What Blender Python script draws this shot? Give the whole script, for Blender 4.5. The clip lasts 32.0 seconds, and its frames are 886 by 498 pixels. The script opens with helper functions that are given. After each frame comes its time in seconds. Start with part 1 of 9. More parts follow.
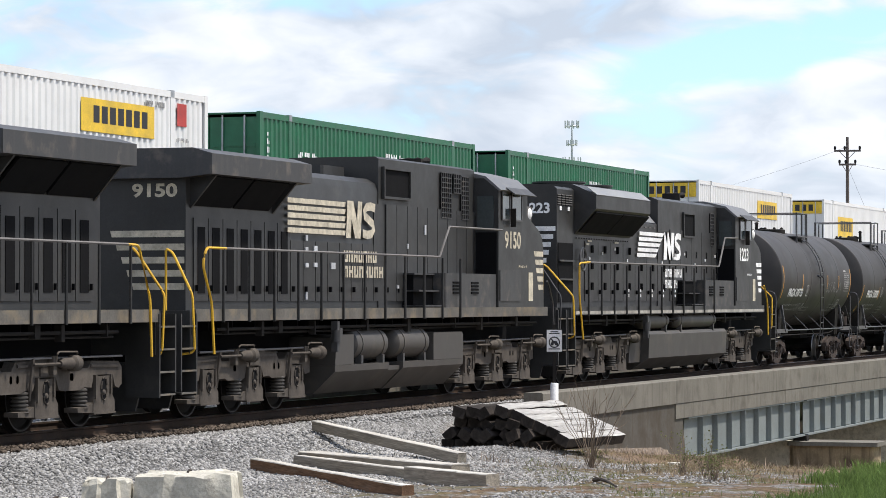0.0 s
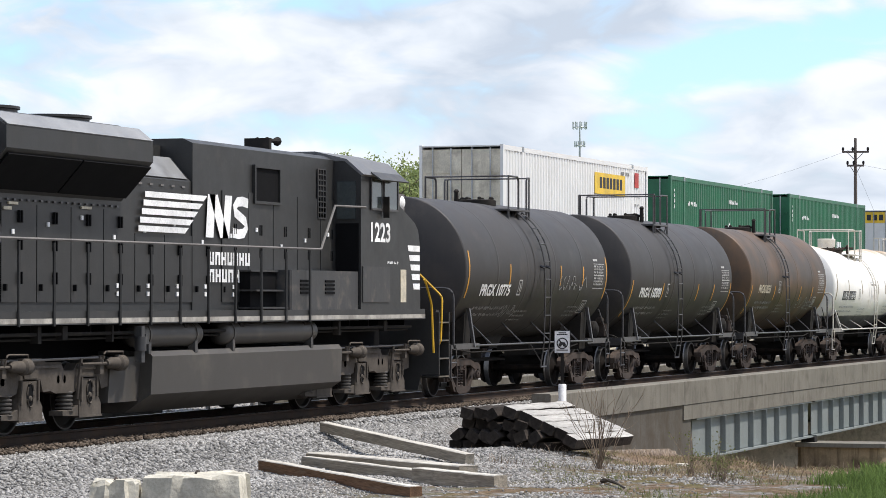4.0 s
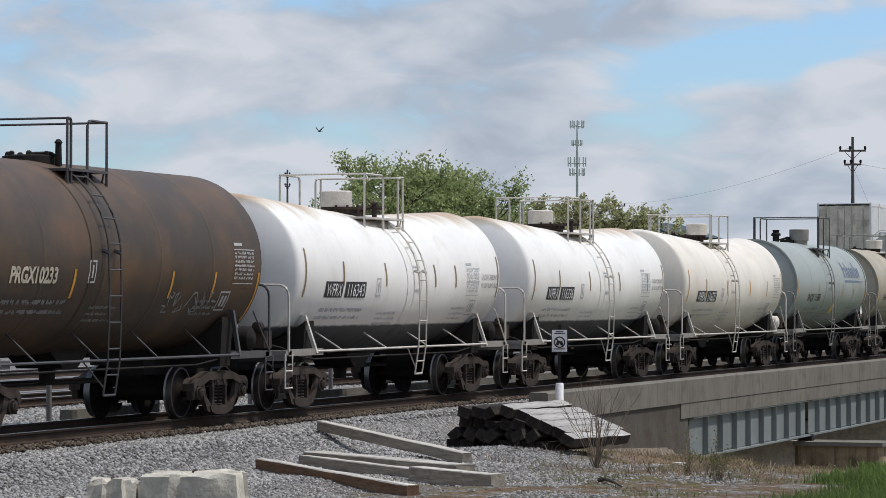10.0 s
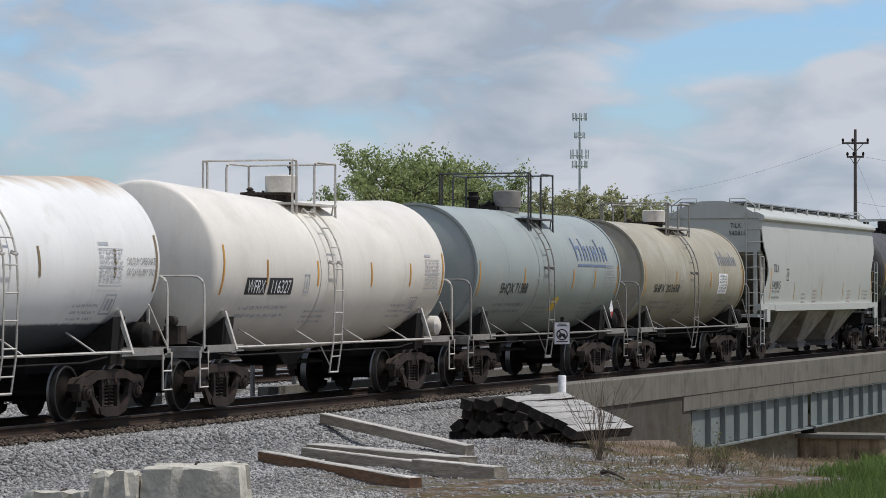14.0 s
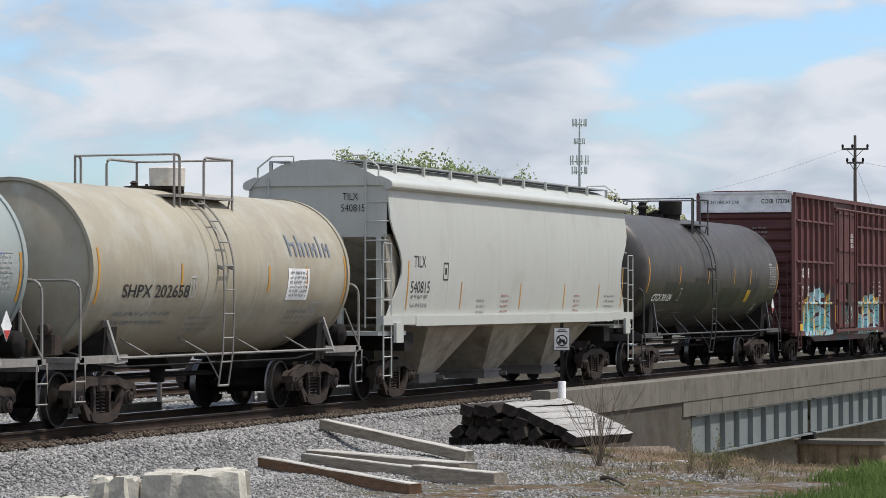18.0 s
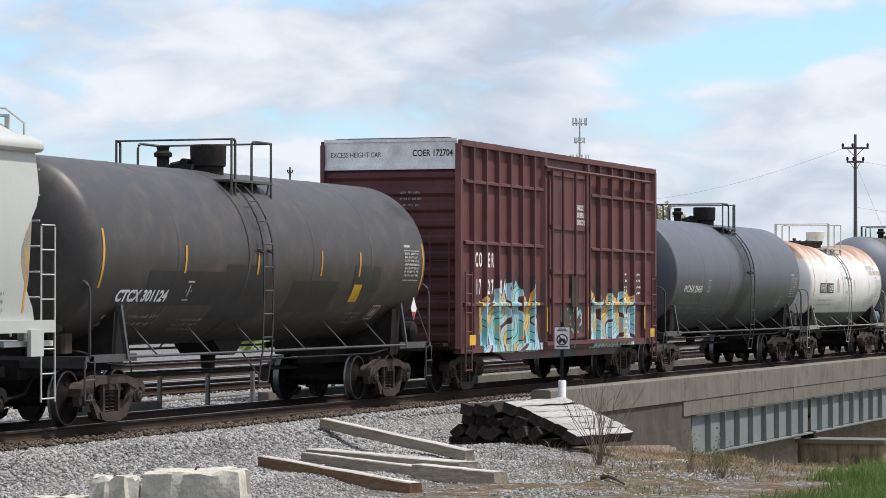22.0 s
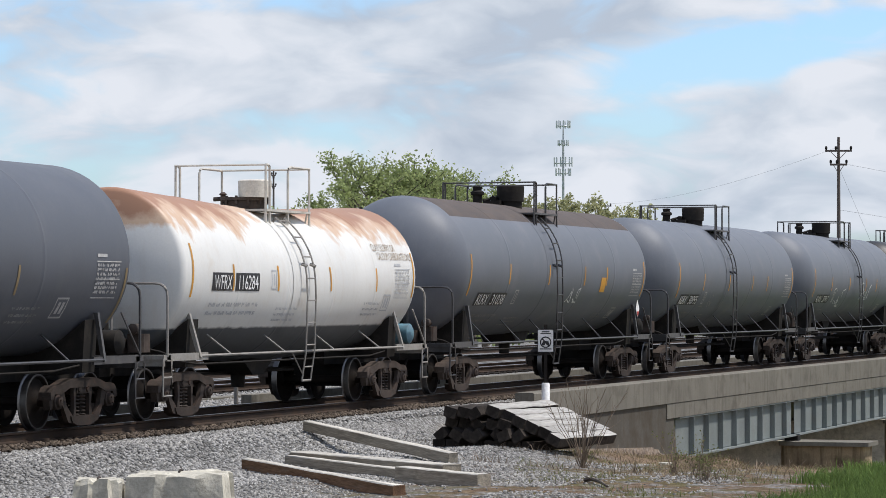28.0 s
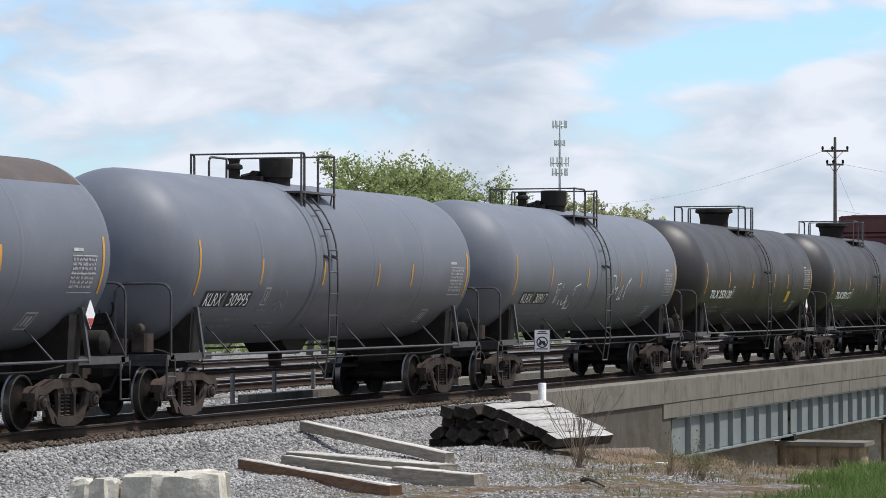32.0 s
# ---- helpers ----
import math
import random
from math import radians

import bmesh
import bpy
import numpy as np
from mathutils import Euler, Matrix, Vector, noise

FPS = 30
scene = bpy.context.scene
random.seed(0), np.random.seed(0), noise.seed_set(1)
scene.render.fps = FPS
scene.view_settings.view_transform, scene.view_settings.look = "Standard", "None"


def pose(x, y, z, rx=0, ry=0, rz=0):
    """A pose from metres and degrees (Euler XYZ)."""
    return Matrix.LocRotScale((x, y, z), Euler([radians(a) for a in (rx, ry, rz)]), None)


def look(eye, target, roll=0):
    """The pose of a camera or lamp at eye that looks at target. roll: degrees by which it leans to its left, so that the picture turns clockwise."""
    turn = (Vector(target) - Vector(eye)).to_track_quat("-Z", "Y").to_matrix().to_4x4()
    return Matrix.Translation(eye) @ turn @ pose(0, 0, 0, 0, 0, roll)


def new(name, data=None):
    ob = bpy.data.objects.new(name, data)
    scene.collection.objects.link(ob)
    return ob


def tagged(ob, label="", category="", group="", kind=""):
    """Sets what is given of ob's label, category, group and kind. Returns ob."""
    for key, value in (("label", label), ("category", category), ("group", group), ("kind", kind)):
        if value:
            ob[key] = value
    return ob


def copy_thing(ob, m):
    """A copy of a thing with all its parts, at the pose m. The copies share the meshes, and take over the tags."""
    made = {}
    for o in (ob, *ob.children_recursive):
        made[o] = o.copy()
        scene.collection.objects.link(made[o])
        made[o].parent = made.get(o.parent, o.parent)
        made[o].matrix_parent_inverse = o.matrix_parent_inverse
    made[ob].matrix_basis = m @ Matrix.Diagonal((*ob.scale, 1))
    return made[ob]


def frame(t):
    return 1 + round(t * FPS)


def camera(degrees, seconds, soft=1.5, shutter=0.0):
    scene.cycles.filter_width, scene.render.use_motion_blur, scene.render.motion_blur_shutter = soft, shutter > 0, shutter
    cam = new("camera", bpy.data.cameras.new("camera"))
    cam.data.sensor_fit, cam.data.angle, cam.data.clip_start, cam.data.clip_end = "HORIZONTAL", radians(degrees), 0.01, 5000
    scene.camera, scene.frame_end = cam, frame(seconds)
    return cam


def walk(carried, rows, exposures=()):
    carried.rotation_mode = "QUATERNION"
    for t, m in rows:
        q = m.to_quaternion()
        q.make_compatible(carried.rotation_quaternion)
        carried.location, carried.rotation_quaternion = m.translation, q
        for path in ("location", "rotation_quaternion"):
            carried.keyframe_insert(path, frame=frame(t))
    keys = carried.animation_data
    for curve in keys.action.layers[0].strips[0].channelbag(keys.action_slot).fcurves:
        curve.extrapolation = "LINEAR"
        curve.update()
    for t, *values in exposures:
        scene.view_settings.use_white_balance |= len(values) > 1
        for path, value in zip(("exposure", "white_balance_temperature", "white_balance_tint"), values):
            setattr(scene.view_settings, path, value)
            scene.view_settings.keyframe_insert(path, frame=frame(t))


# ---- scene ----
cam = camera(16.83, 32.0, soft=0.85)
EYE = (0.0, 0.0, 1.96)


def aim(yaw, pitch):
    """The camera's pose: degrees from the track's line, and upwards."""
    a, b = radians(yaw), radians(pitch)
    way = Vector((math.cos(a) * math.cos(b), math.sin(a) * math.cos(b), math.sin(b)))
    return look(EYE, Vector(EYE) + way * 50)


AIM = (
    (0, 18.976, 0.987), (0.5, 19.108, 1.003), (1, 19.124, 0.987), (1.5, 19.124, 0.987), (2, 19.12, 0.999),
    (2.5, 19.124, 0.987), (3, 19.108, 1.003), (3.5, 19.124, 1.003), (5.5, 19.124, 1.02), (6, 19.124, 1.012),
    (6.5, 19.128, 1.02), (7, 19.124, 1.003), (7.5, 19.137, 0.999), (8, 19.124, 0.987), (8.5, 19.124, 0.975),
    (9, 19.137, 0.987), (9.5, 19.112, 0.971), (10, 19.075, 0.987), (10.5, 19.108, 0.987), (11, 19.12, 0.971),
    (11.5, 19.124, 0.937), (12, 19.108, 0.937), (12.5, 19.124, 0.888), (13, 19.124, 0.871),
    (13.5, 19.124, 0.858), (14, 19.124, 0.842), (14.5, 19.124, 0.838), (16.5, 19.124, 0.854),
    (17, 19.124, 0.904), (17.5, 19.112, 0.949), (18, 19.12, 0.954), (18.5, 19.133, 0.971),
    (19, 19.124, 0.987), (19.5, 19.108, 0.971), (20, 19.091, 0.987), (20.5, 19.091, 0.987),
    (21, 19.124, 0.971), (21.5, 19.108, 0.954), (22, 19.124, 0.937), (22.5, 19.124, 0.954),
    (23, 19.137, 0.971), (23.5, 19.128, 0.954), (24, 19.133, 0.971), (24.5, 19.128, 0.971),
    (25, 19.124, 0.971), (25.5, 19.091, 0.979), (27.5, 18.843, 0.987), (28, 18.81, 0.987),
    (28.5, 18.793, 0.987), (29, 18.777, 0.987), (29.5, 18.777, 0.987), (30, 18.76, 0.987),
    (30.5, 18.76, 0.987), (31, 18.747, 0.987), (31.5, 18.743, 0.987), (32, 18.743, 0.987),
)
EXPOSURE = (
    (0, 0.12, 6350, 12), (3, 0.12, 6350, 12), (6, 0.0, 6350, 12), (7.5, -0.18, 6300, 12), (9, -0.4, 6200, 12), (11, -0.63, 6150, 12), (13, -0.69, 6100, 12), (14.5, -0.61, 6150, 12),
    (17, -0.34, 6250, 11.5), (19, -0.26, 6300, 12), (21, -0.13, 6300, 12), (23, -0.05, 6300, 12.5), (25, -0.11, 6300, 12), (28, -0.23, 6250, 12), (32, -0.12, 6200, 12),
)
walk(cam, [(t, aim(a, b)) for t, a, b in AIM], EXPOSURE)

# ---- world and sun ----
SUN_AZ, SUN_EL = 288.0, 64.0      # where the sun stands: degrees round from the track's line, and up
world = bpy.data.worlds.new("sky")
world.use_nodes = True
scene.world = world


def sky():
    """Broken spring cloud: soft white heaps with grey bellies, and pale blue between them."""
    nt = world.node_tree
    n, l = nt.nodes, nt.links
    bg = n["Background"]
    co = n.new("ShaderNodeTexCoord")
    tex = n.new("ShaderNodeTexSky")
    tex.sky_type, tex.sun_disc = "NISHITA", False
    tex.sun_elevation, tex.sun_rotation = radians(SUN_EL), radians(90 - SUN_AZ)
    dim = n.new("ShaderNodeVectorMath")
    dim.operation = "MULTIPLY"
    dim.inputs[1].default_value = SKY_GAIN
    l.new(tex.outputs["Color"], dim.inputs[0])

    def ranged(v, a, b, lo, hi):
        r = n.new("ShaderNodeMapRange")
        r.interpolation_type = "SMOOTHSTEP"
        r.inputs["From Min"].default_value, r.inputs["From Max"].default_value = a, b
        r.inputs["To Min"].default_value, r.inputs["To Max"].default_value = lo, hi
        l.new(v, r.inputs["Value"])
        return r.outputs["Result"]

    def calc(op, a, b):
        m = n.new("ShaderNodeMath")
        m.operation = op
        for i, v in enumerate((a, b)):
            if isinstance(v, float):
                m.inputs[i].default_value = v
            else:
                l.new(v, m.inputs[i])
        return m.outputs[0]

    sep = n.new("ShaderNodeSeparateXYZ")
    l.new(co.outputs["Generated"], sep.inputs[0])
    az = calc("MULTIPLY", calc("ARCTAN2", sep.outputs["Y"], sep.outputs["X"]), 57.2958)
    el = calc("MULTIPLY", calc("ARCSINE", sep.outputs["Z"], 0.0), 57.2958)
    flat = n.new("ShaderNodeCombineXYZ")
    l.new(az, flat.inputs[0])
    l.new(calc("MULTIPLY", el, 2.3), flat.inputs[1])

    def cloud(scale, detail, rough, at, warp):
        mp, tx = n.new("ShaderNodeMapping"), n.new("ShaderNodeTexNoise")
        mp.inputs["Location"].default_value = at
        l.new(flat.outputs[0], mp.inputs["Vector"])
        l.new(mp.outputs["Vector"], tx.inputs["Vector"])
        tx.inputs["Scale"].default_value, tx.inputs["Detail"].default_value, tx.inputs["Roughness"].default_value = scale, detail, rough
        tx.inputs["Distortion"].default_value = warp
        return tx.outputs["Fac"]

    def bank(az0, el0, slope, wide, high):
        """A soft lens-shaped stretch of sky, 1 at its middle and 0 outside."""
        u = calc("DIVIDE", calc("SUBTRACT", az, az0), wide)
        w = calc("DIVIDE", calc("SUBTRACT", calc("SUBTRACT", el, el0), calc("MULTIPLY", calc("SUBTRACT", az, az0), slope)), high)
        return ranged(calc("ADD", calc("MULTIPLY", u, u), calc("MULTIPLY", w, w)), 0.0, 1.0, 1.0, 0.0)

    heaps = cloud(0.16, 5, 0.5, CLOUD_AT, 0.2)
    puffs = cloud(0.52, 6, 0.5, (4.3, 0.2, 1.1), 0.5)
    bellies = cloud(0.27, 5, 0.45, (1.9, 5.3, 0.7), 0.3)
    thick = calc("ADD", heaps, calc("MULTIPLY", calc("SUBTRACT", puffs, 0.5), 0.7))
    gap = calc("ADD", bank(12.8, 4.7, -0.17, 4.6, 0.7), calc("MULTIPLY", bank(20.6, 3.3, -0.05, 3.4, 0.6), 0.35))
    cover = ranged(calc("SUBTRACT", thick, calc("ADD", calc("MULTIPLY", gap, 0.23), ranged(el, 9.0, 45.0, 0.0, 0.2))), 0.20, 0.47, 0.0, 1.0)
    pall = calc("ADD", bank(18.4, 5.75, 0.0, 5.0, 1.5), calc("MULTIPLY", bank(26.5, 4.9, 0.03, 4.5, 0.8), 0.7))
    shade = calc("SUBTRACT", calc("ADD", calc("MULTIPLY", bellies, 0.55), calc("MULTIPLY", puffs, 0.45)), calc("MULTIPLY", pall, 0.10))
    tone = n.new("ShaderNodeValToRGB")
    e = tone.color_ramp.elements
    e[0].position, e[1].position = 0.36, 0.56
    e[0].color, e[1].color = (0.60, 0.675, 0.765, 1), (0.955, 0.985, 1.02, 1)
    e.new(0.47).color = (0.80, 0.86, 0.92, 1)
    l.new(shade, tone.inputs["Fac"])
    gain = n.new("ShaderNodeVectorMath")
    gain.operation = "SCALE"
    gain.inputs["Scale"].default_value = CLOUD_GAIN
    l.new(tone.outputs["Color"], gain.inputs[0])
    mix = n.new("ShaderNodeMix")
    mix.data_type = "RGBA"
    l.new(cover, mix.inputs[0])
    l.new(dim.outputs["Vector"], mix.inputs[6])
    l.new(gain.outputs["Vector"], mix.inputs[7])
    l.new(mix.outputs[2], bg.inputs["Color"])
    bg.inputs["Strength"].default_value = 1.0


CLOUD_AT = (3.1, 1.35, 1.3)
SKY_GAIN, CLOUD_GAIN = (0.148, 0.18, 0.218), 0.97
sky()
sun = new("sun", bpy.data.lights.new("sun", "SUN"))
sun.data.energy, sun.data.angle, sun.data.color = 4.8, radians(3), (1.0, 0.935, 0.83)
SUN_WAY = Vector((math.cos(radians(SUN_AZ)) * math.cos(radians(SUN_EL)), math.sin(radians(SUN_AZ)) * math.cos(radians(SUN_EL)), math.sin(radians(SUN_EL))))
sun.matrix_world = look(SUN_WAY * 100, (0, 0, 0))


# ---- materials ----
def material(name, colour, rough=0.6, metal=0.0, grain=(30, 0.12), blotch=(1.5, 0.25), dirt=None, streak=0.0, bump=(0.0, 40), stretch=(1, 1, 1), each=0.0, spec=None):
    """Paint, metal, stone or wood. grain, blotch: scale and strength of the fine and the broad variation of the colour. dirt: a second
    colour and how much of it lies on the surface in patches. streak: how much of it runs down. each: how far one object differs from the next."""
    m = bpy.data.materials.new(name)
    m.use_nodes = True
    n, l = m.node_tree.nodes, m.node_tree.links
    b = n["Principled BSDF"]
    b.inputs["Roughness"].default_value, b.inputs["Metallic"].default_value = rough, metal
    b.inputs["Specular IOR Level"].default_value = spec if spec is not None else 0.5 if rough < 0.65 else 0.1
    co = n.new("ShaderNodeTexCoord")
    mp = n.new("ShaderNodeMapping")
    mp.inputs["Scale"].default_value = stretch
    l.new(co.outputs["Object"], mp.inputs["Vector"])
    vec = mp.outputs["Vector"]

    def noise_at(scale, detail=4, v=None, rough_=0.6):
        t = n.new("ShaderNodeTexNoise")
        t.inputs["Scale"].default_value, t.inputs["Detail"].default_value, t.inputs["Roughness"].default_value = scale, detail, rough_
        l.new(v or vec, t.inputs["Vector"])
        return t.outputs["Fac"]

    def ranged(fac, a, b_, lo, hi):
        r = n.new("ShaderNodeMapRange")
        r.inputs["From Min"].default_value, r.inputs["From Max"].default_value = a, b_
        r.inputs["To Min"].default_value, r.inputs["To Max"].default_value = lo, hi
        l.new(fac, r.inputs["Value"])
        return r.outputs["Result"]

    def times(a, b_):
        t = n.new("ShaderNodeMath")
        t.operation = "MULTIPLY"
        l.new(a, t.inputs[0])
        l.new(b_, t.inputs[1])
        return t.outputs[0]

    fine, broad = noise_at(grain[0], 3), noise_at(blotch[0], 5)
    value = times(ranged(fine, 0.3, 0.7, 1 - grain[1], 1 + grain[1]), ranged(broad, 0.3, 0.7, 1 - blotch[1], 1 + blotch[1]))
    if each:
        info = n.new("ShaderNodeObjectInfo")
        value = times(value, ranged(info.outputs["Random"], 0, 1, 1 - each, 1 + each))
    tint = n.new("ShaderNodeVectorMath")
    tint.operation = "SCALE"
    tint.inputs[0].default_value = colour
    l.new(value, tint.inputs["Scale"])
    out = tint.outputs["Vector"]
    if dirt:
        patch = ranged(noise_at(blotch[0] * 1.7, 6), 0.62 - 0.4 * dirt[1], 0.8 - 0.25 * dirt[1], 0, min(1, 0.4 + dirt[1]))
        mix = n.new("ShaderNodeMix")
        mix.data_type = "RGBA"
        l.new(patch, mix.inputs[0])
        l.new(out, mix.inputs[6])
        mix.inputs[7].default_value = (*dirt[0], 1)
        out = mix.outputs[2]
        if streak:
            run = n.new("ShaderNodeMapping")
            run.inputs["Scale"].default_value = (3.2, 3.2, 0.22)
            l.new(co.outputs["Object"], run.inputs["Vector"])
            lines = ranged(noise_at(2.2, 5, run.outputs["Vector"]), 0.5, 0.78, 0, streak)
            mix = n.new("ShaderNodeMix")
            mix.data_type = "RGBA"
            l.new(lines, mix.inputs[0])
            l.new(out, mix.inputs[6])
            mix.inputs[7].default_value = (*dirt[0], 1)
            out = mix.outputs[2]
    l.new(out, b.inputs["Base Color"])
    l.new(ranged(broad, 0.25, 0.75, max(0.05, rough - 0.12), min(1, rough + 0.12)), b.inputs["Roughness"])
    if bump[0]:
        bp = n.new("ShaderNodeBump")
        bp.inputs["Strength"].default_value, bp.inputs["Distance"].default_value = 1.0, bump[0]
        l.new(noise_at(bump[1], 4), bp.inputs["Height"])
        l.new(bp.outputs["Normal"], b.inputs["Normal"])
    return m


DUST, RUST, SOOT = (0.17, 0.14, 0.11), (0.16, 0.065, 0.028), (0.02, 0.02, 0.02)
# radiator edge's sunlight put into the colour; also the dust-bleached hood slope
HOOD_EDGE = material("sunlit_edge_and_dusty_slope", (0.21, 0.21, 0.205), 0.4, dirt=((0.15, 0.14, 0.13), 0.25))
LOCO_BLACK = material("loco_black_paint", (0.0255, 0.0255, 0.0245), 0.48, spec=0.4, dirt=((0.06, 0.053, 0.045), 0.12), streak=0.12)
LOCO_TANK = material("dusty_tank_steel", (0.052, 0.047, 0.041), 0.6, dirt=((0.11, 0.095, 0.075), 0.2), blotch=(0.8, 0.12), grain=(40, 0.04))
# near-black for screens, and for shade coloured into recesses, holes and underframe
VOID = material("black_screen_and_shade", (0.006, 0.006, 0.0065), 0.85, spec=0.1, grain=(60, 0.3))
LOCO_GREY = material("loco_grey_dust", (0.036, 0.036, 0.036), 0.55, dirt=(DUST, 0.2), streak=0.15)
# cab roof: dust grey, lightened by sunlight put into the colour
RADIATOR_TOP = material("dusty_sunlit_roof", (0.12, 0.12, 0.12), 0.5, dirt=((0.2, 0.19, 0.17), 0.2), blotch=(1.5, 0.2))
LOCO_FRAME = material("dusty_running_gear", (0.086, 0.074, 0.062), 0.8, dirt=((0.05, 0.044, 0.038), 0.28), blotch=(3, 0.3))
SILL_PALE = material("dusty_white_line", (0.34, 0.32, 0.28), 0.6, dirt=((0.1, 0.09, 0.08), 0.35), blotch=(2, 0.4))
SILL_TAN = material("dusty_white_sill", (0.115, 0.107, 0.093), 0.7, dirt=((0.27, 0.21, 0.13), 0.3), blotch=(1.2, 0.35))
YELLOW = material("yellow_paint", (0.62, 0.36, 0.02), 0.5, dirt=((0.25, 0.14, 0.04), 0.2))
AMBER = material("amber_marking", (0.55, 0.27, 0.03), 0.55, dirt=((0.2, 0.12, 0.05), 0.2))
CHALK = material("chalky_white_paint", (0.42, 0.415, 0.40), 0.7, dirt=((0.2, 0.19, 0.18), 0.25), blotch=(6, 0.2))
PALE_RED = material("faded_red_print", (0.40, 0.24, 0.22), 0.7, grain=(60, 0.3))
WHITE = material("white_marking", (0.8, 0.8, 0.78), 0.6, dirt=((0.3, 0.29, 0.27), 0.15))
CREAM = material("aged_cream_marking", (0.5, 0.45, 0.34), 0.6, dirt=((0.2, 0.17, 0.12), 0.3), blotch=(4, 0.3))
FADED = material("faded_marking", (0.26, 0.26, 0.25), 0.7, grain=(60, 0.4))
RUST_PRINT = material("rusty_faded_marking", (0.30, 0.24, 0.18), 0.7, grain=(60, 0.4))
GREY_PRINT = material("pale_grey_marking", (0.42, 0.43, 0.44), 0.6, grain=(60, 0.2))
BLACK = material("black_marking", (0.02, 0.02, 0.022), 0.6)
RED = material("red_marking", (0.45, 0.05, 0.04), 0.6)
BLUE_DEEP = material("blue_marking", (0.12, 0.16, 0.25), 0.6)
STRIPE_BROWN = material("weathered_stripe", (0.22, 0.16, 0.08), 0.6)
BLUE = material("faded_blue_marking", (0.15, 0.17, 0.205), 0.6, dirt=((0.27, 0.26, 0.24), 0.35), blotch=(3, 0.2))
STEEL_DARK = material("dark_grimy_steel", (0.022, 0.02, 0.018), 0.75, dirt=((0.06, 0.05, 0.04), 0.2))
BIRD_DARK = material("grey_feathers", (0.07, 0.068, 0.07), 0.7)
STEEL_RUST = material("rusty_cast_steel", (0.05, 0.04, 0.034), 0.7, dirt=((0.085, 0.05, 0.036), 0.25), blotch=(4, 0.4), each=0.35)
RIM = material("grimy_wheel_steel", (0.015, 0.0125, 0.011), 0.8, 0.0, dirt=((0.035, 0.022, 0.015), 0.25), blotch=(4, 0.3))
RIM_EDGE = material("scuffed_wheel_rim", (0.06, 0.057, 0.054), 0.5, 0.3)
TRIM = material("worn_black_handrail", (0.052, 0.05, 0.05), 0.42, dirt=((0.12, 0.11, 0.10), 0.2), blotch=(3, 0.3))
TRIM_CREAM = material("cream_painted_steel", (0.52, 0.49, 0.43), 0.5, dirt=((0.3, 0.24, 0.17), 0.2), blotch=(3, 0.15))
TRIM_GREY = material("dusty_grey_steel", (0.25, 0.235, 0.21), 0.6, dirt=((0.15, 0.12, 0.09), 0.25), blotch=(3, 0.2))
WHEEL_TREAD = material("worn_wheel_tread", (0.16, 0.155, 0.15), 0.42, 1.0)
TREAD = material("polished_steel", (0.36, 0.36, 0.37), 0.35, 1.0)
RAIL_SIDE = material("rusted_rail", (0.045, 0.033, 0.026), 0.8, dirt=((0.07, 0.043, 0.028), 0.4), blotch=(2, 0.3))
TANK_JET = material("jet_black_tank", (0.022, 0.020, 0.019), 0.5, dirt=((0.05, 0.043, 0.037), 0.2), streak=0.2, blotch=(0.8, 0.25))
TANK_BLACK = material("black_tank_paint", (0.036, 0.0335, 0.032), 0.58, grain=(30, 0.05), spec=0.35, dirt=((0.068, 0.058, 0.05), 0.22), streak=0.22, blotch=(0.8, 0.25))
TANK_BROWN = material("brown_stained_tank", (0.048, 0.034, 0.022), 0.55, dirt=((0.115, 0.06, 0.024), 0.45), streak=0.3, blotch=(0.5, 0.35))
TANK_WHITE = material("white_tank_paint", (0.80, 0.785, 0.735), 0.42, grain=(30, 0.02), dirt=((0.55, 0.50, 0.42), 0.12), streak=0.18, blotch=(0.7, 0.05))
MANWAY_PALE = material("pale_manway_cover", (0.62, 0.58, 0.50), 0.5, dirt=((0.42, 0.3, 0.18), 0.2), blotch=(2.5, 0.15))
TANK_CREAM = material("dirty_cream_tank", (0.72, 0.675, 0.585), 0.5, grain=(30, 0.03), dirt=((0.56, 0.49, 0.39), 0.2), streak=0.3, blotch=(0.6, 0.08))
TANK_RUSTY = material("rust_stained_white_tank", (0.66, 0.655, 0.62), 0.5, grain=(30, 0.03), dirt=((0.45, 0.33, 0.2), 0.08), streak=0.15, blotch=(0.6, 0.08))
HOPPER_DIRTY = material("dirty_hopper_bay", (0.33, 0.305, 0.25), 0.8, dirt=((0.10, 0.085, 0.068), 0.3), streak=0.4, blotch=(1.0, 0.2))
TANK_PATCH = material("dark_repaint_patch", (0.017, 0.019, 0.02), 0.5)
AIR_BLUE = material("turquoise_reservoir", (0.10, 0.20, 0.25), 0.5, dirt=((0.1, 0.1, 0.1), 0.2))
LOCO_WHEEL = material("grimy_locomotive_wheel", (0.02, 0.018, 0.016), 0.7, 0.2)
TANK_GREEN = material("grey_green_tank", (0.29, 0.325, 0.305), 0.5, grain=(30, 0.04), dirt=((0.36, 0.36, 0.32), 0.25), streak=0.3, blotch=(0.7, 0.12))
TANK_TAN = material("tan_dusted_tank", (0.34, 0.30, 0.215), 0.55, grain=(30, 0.04), dirt=((0.43, 0.415, 0.345), 0.35), streak=0.4, blotch=(0.8, 0.14))
TANK_SOOTED = material("dark_slate_tank_paint", (0.078, 0.086, 0.102), 0.5, grain=(30, 0.04), dirt=((0.11, 0.113, 0.124), 0.2), streak=0.25, blotch=(0.7, 0.15))
TANK_SLATE = material("slate_tank_paint", (0.118, 0.130, 0.151), 0.55, grain=(30, 0.04), dirt=((0.17, 0.172, 0.185), 0.2), streak=0.25, blotch=(0.7, 0.12))
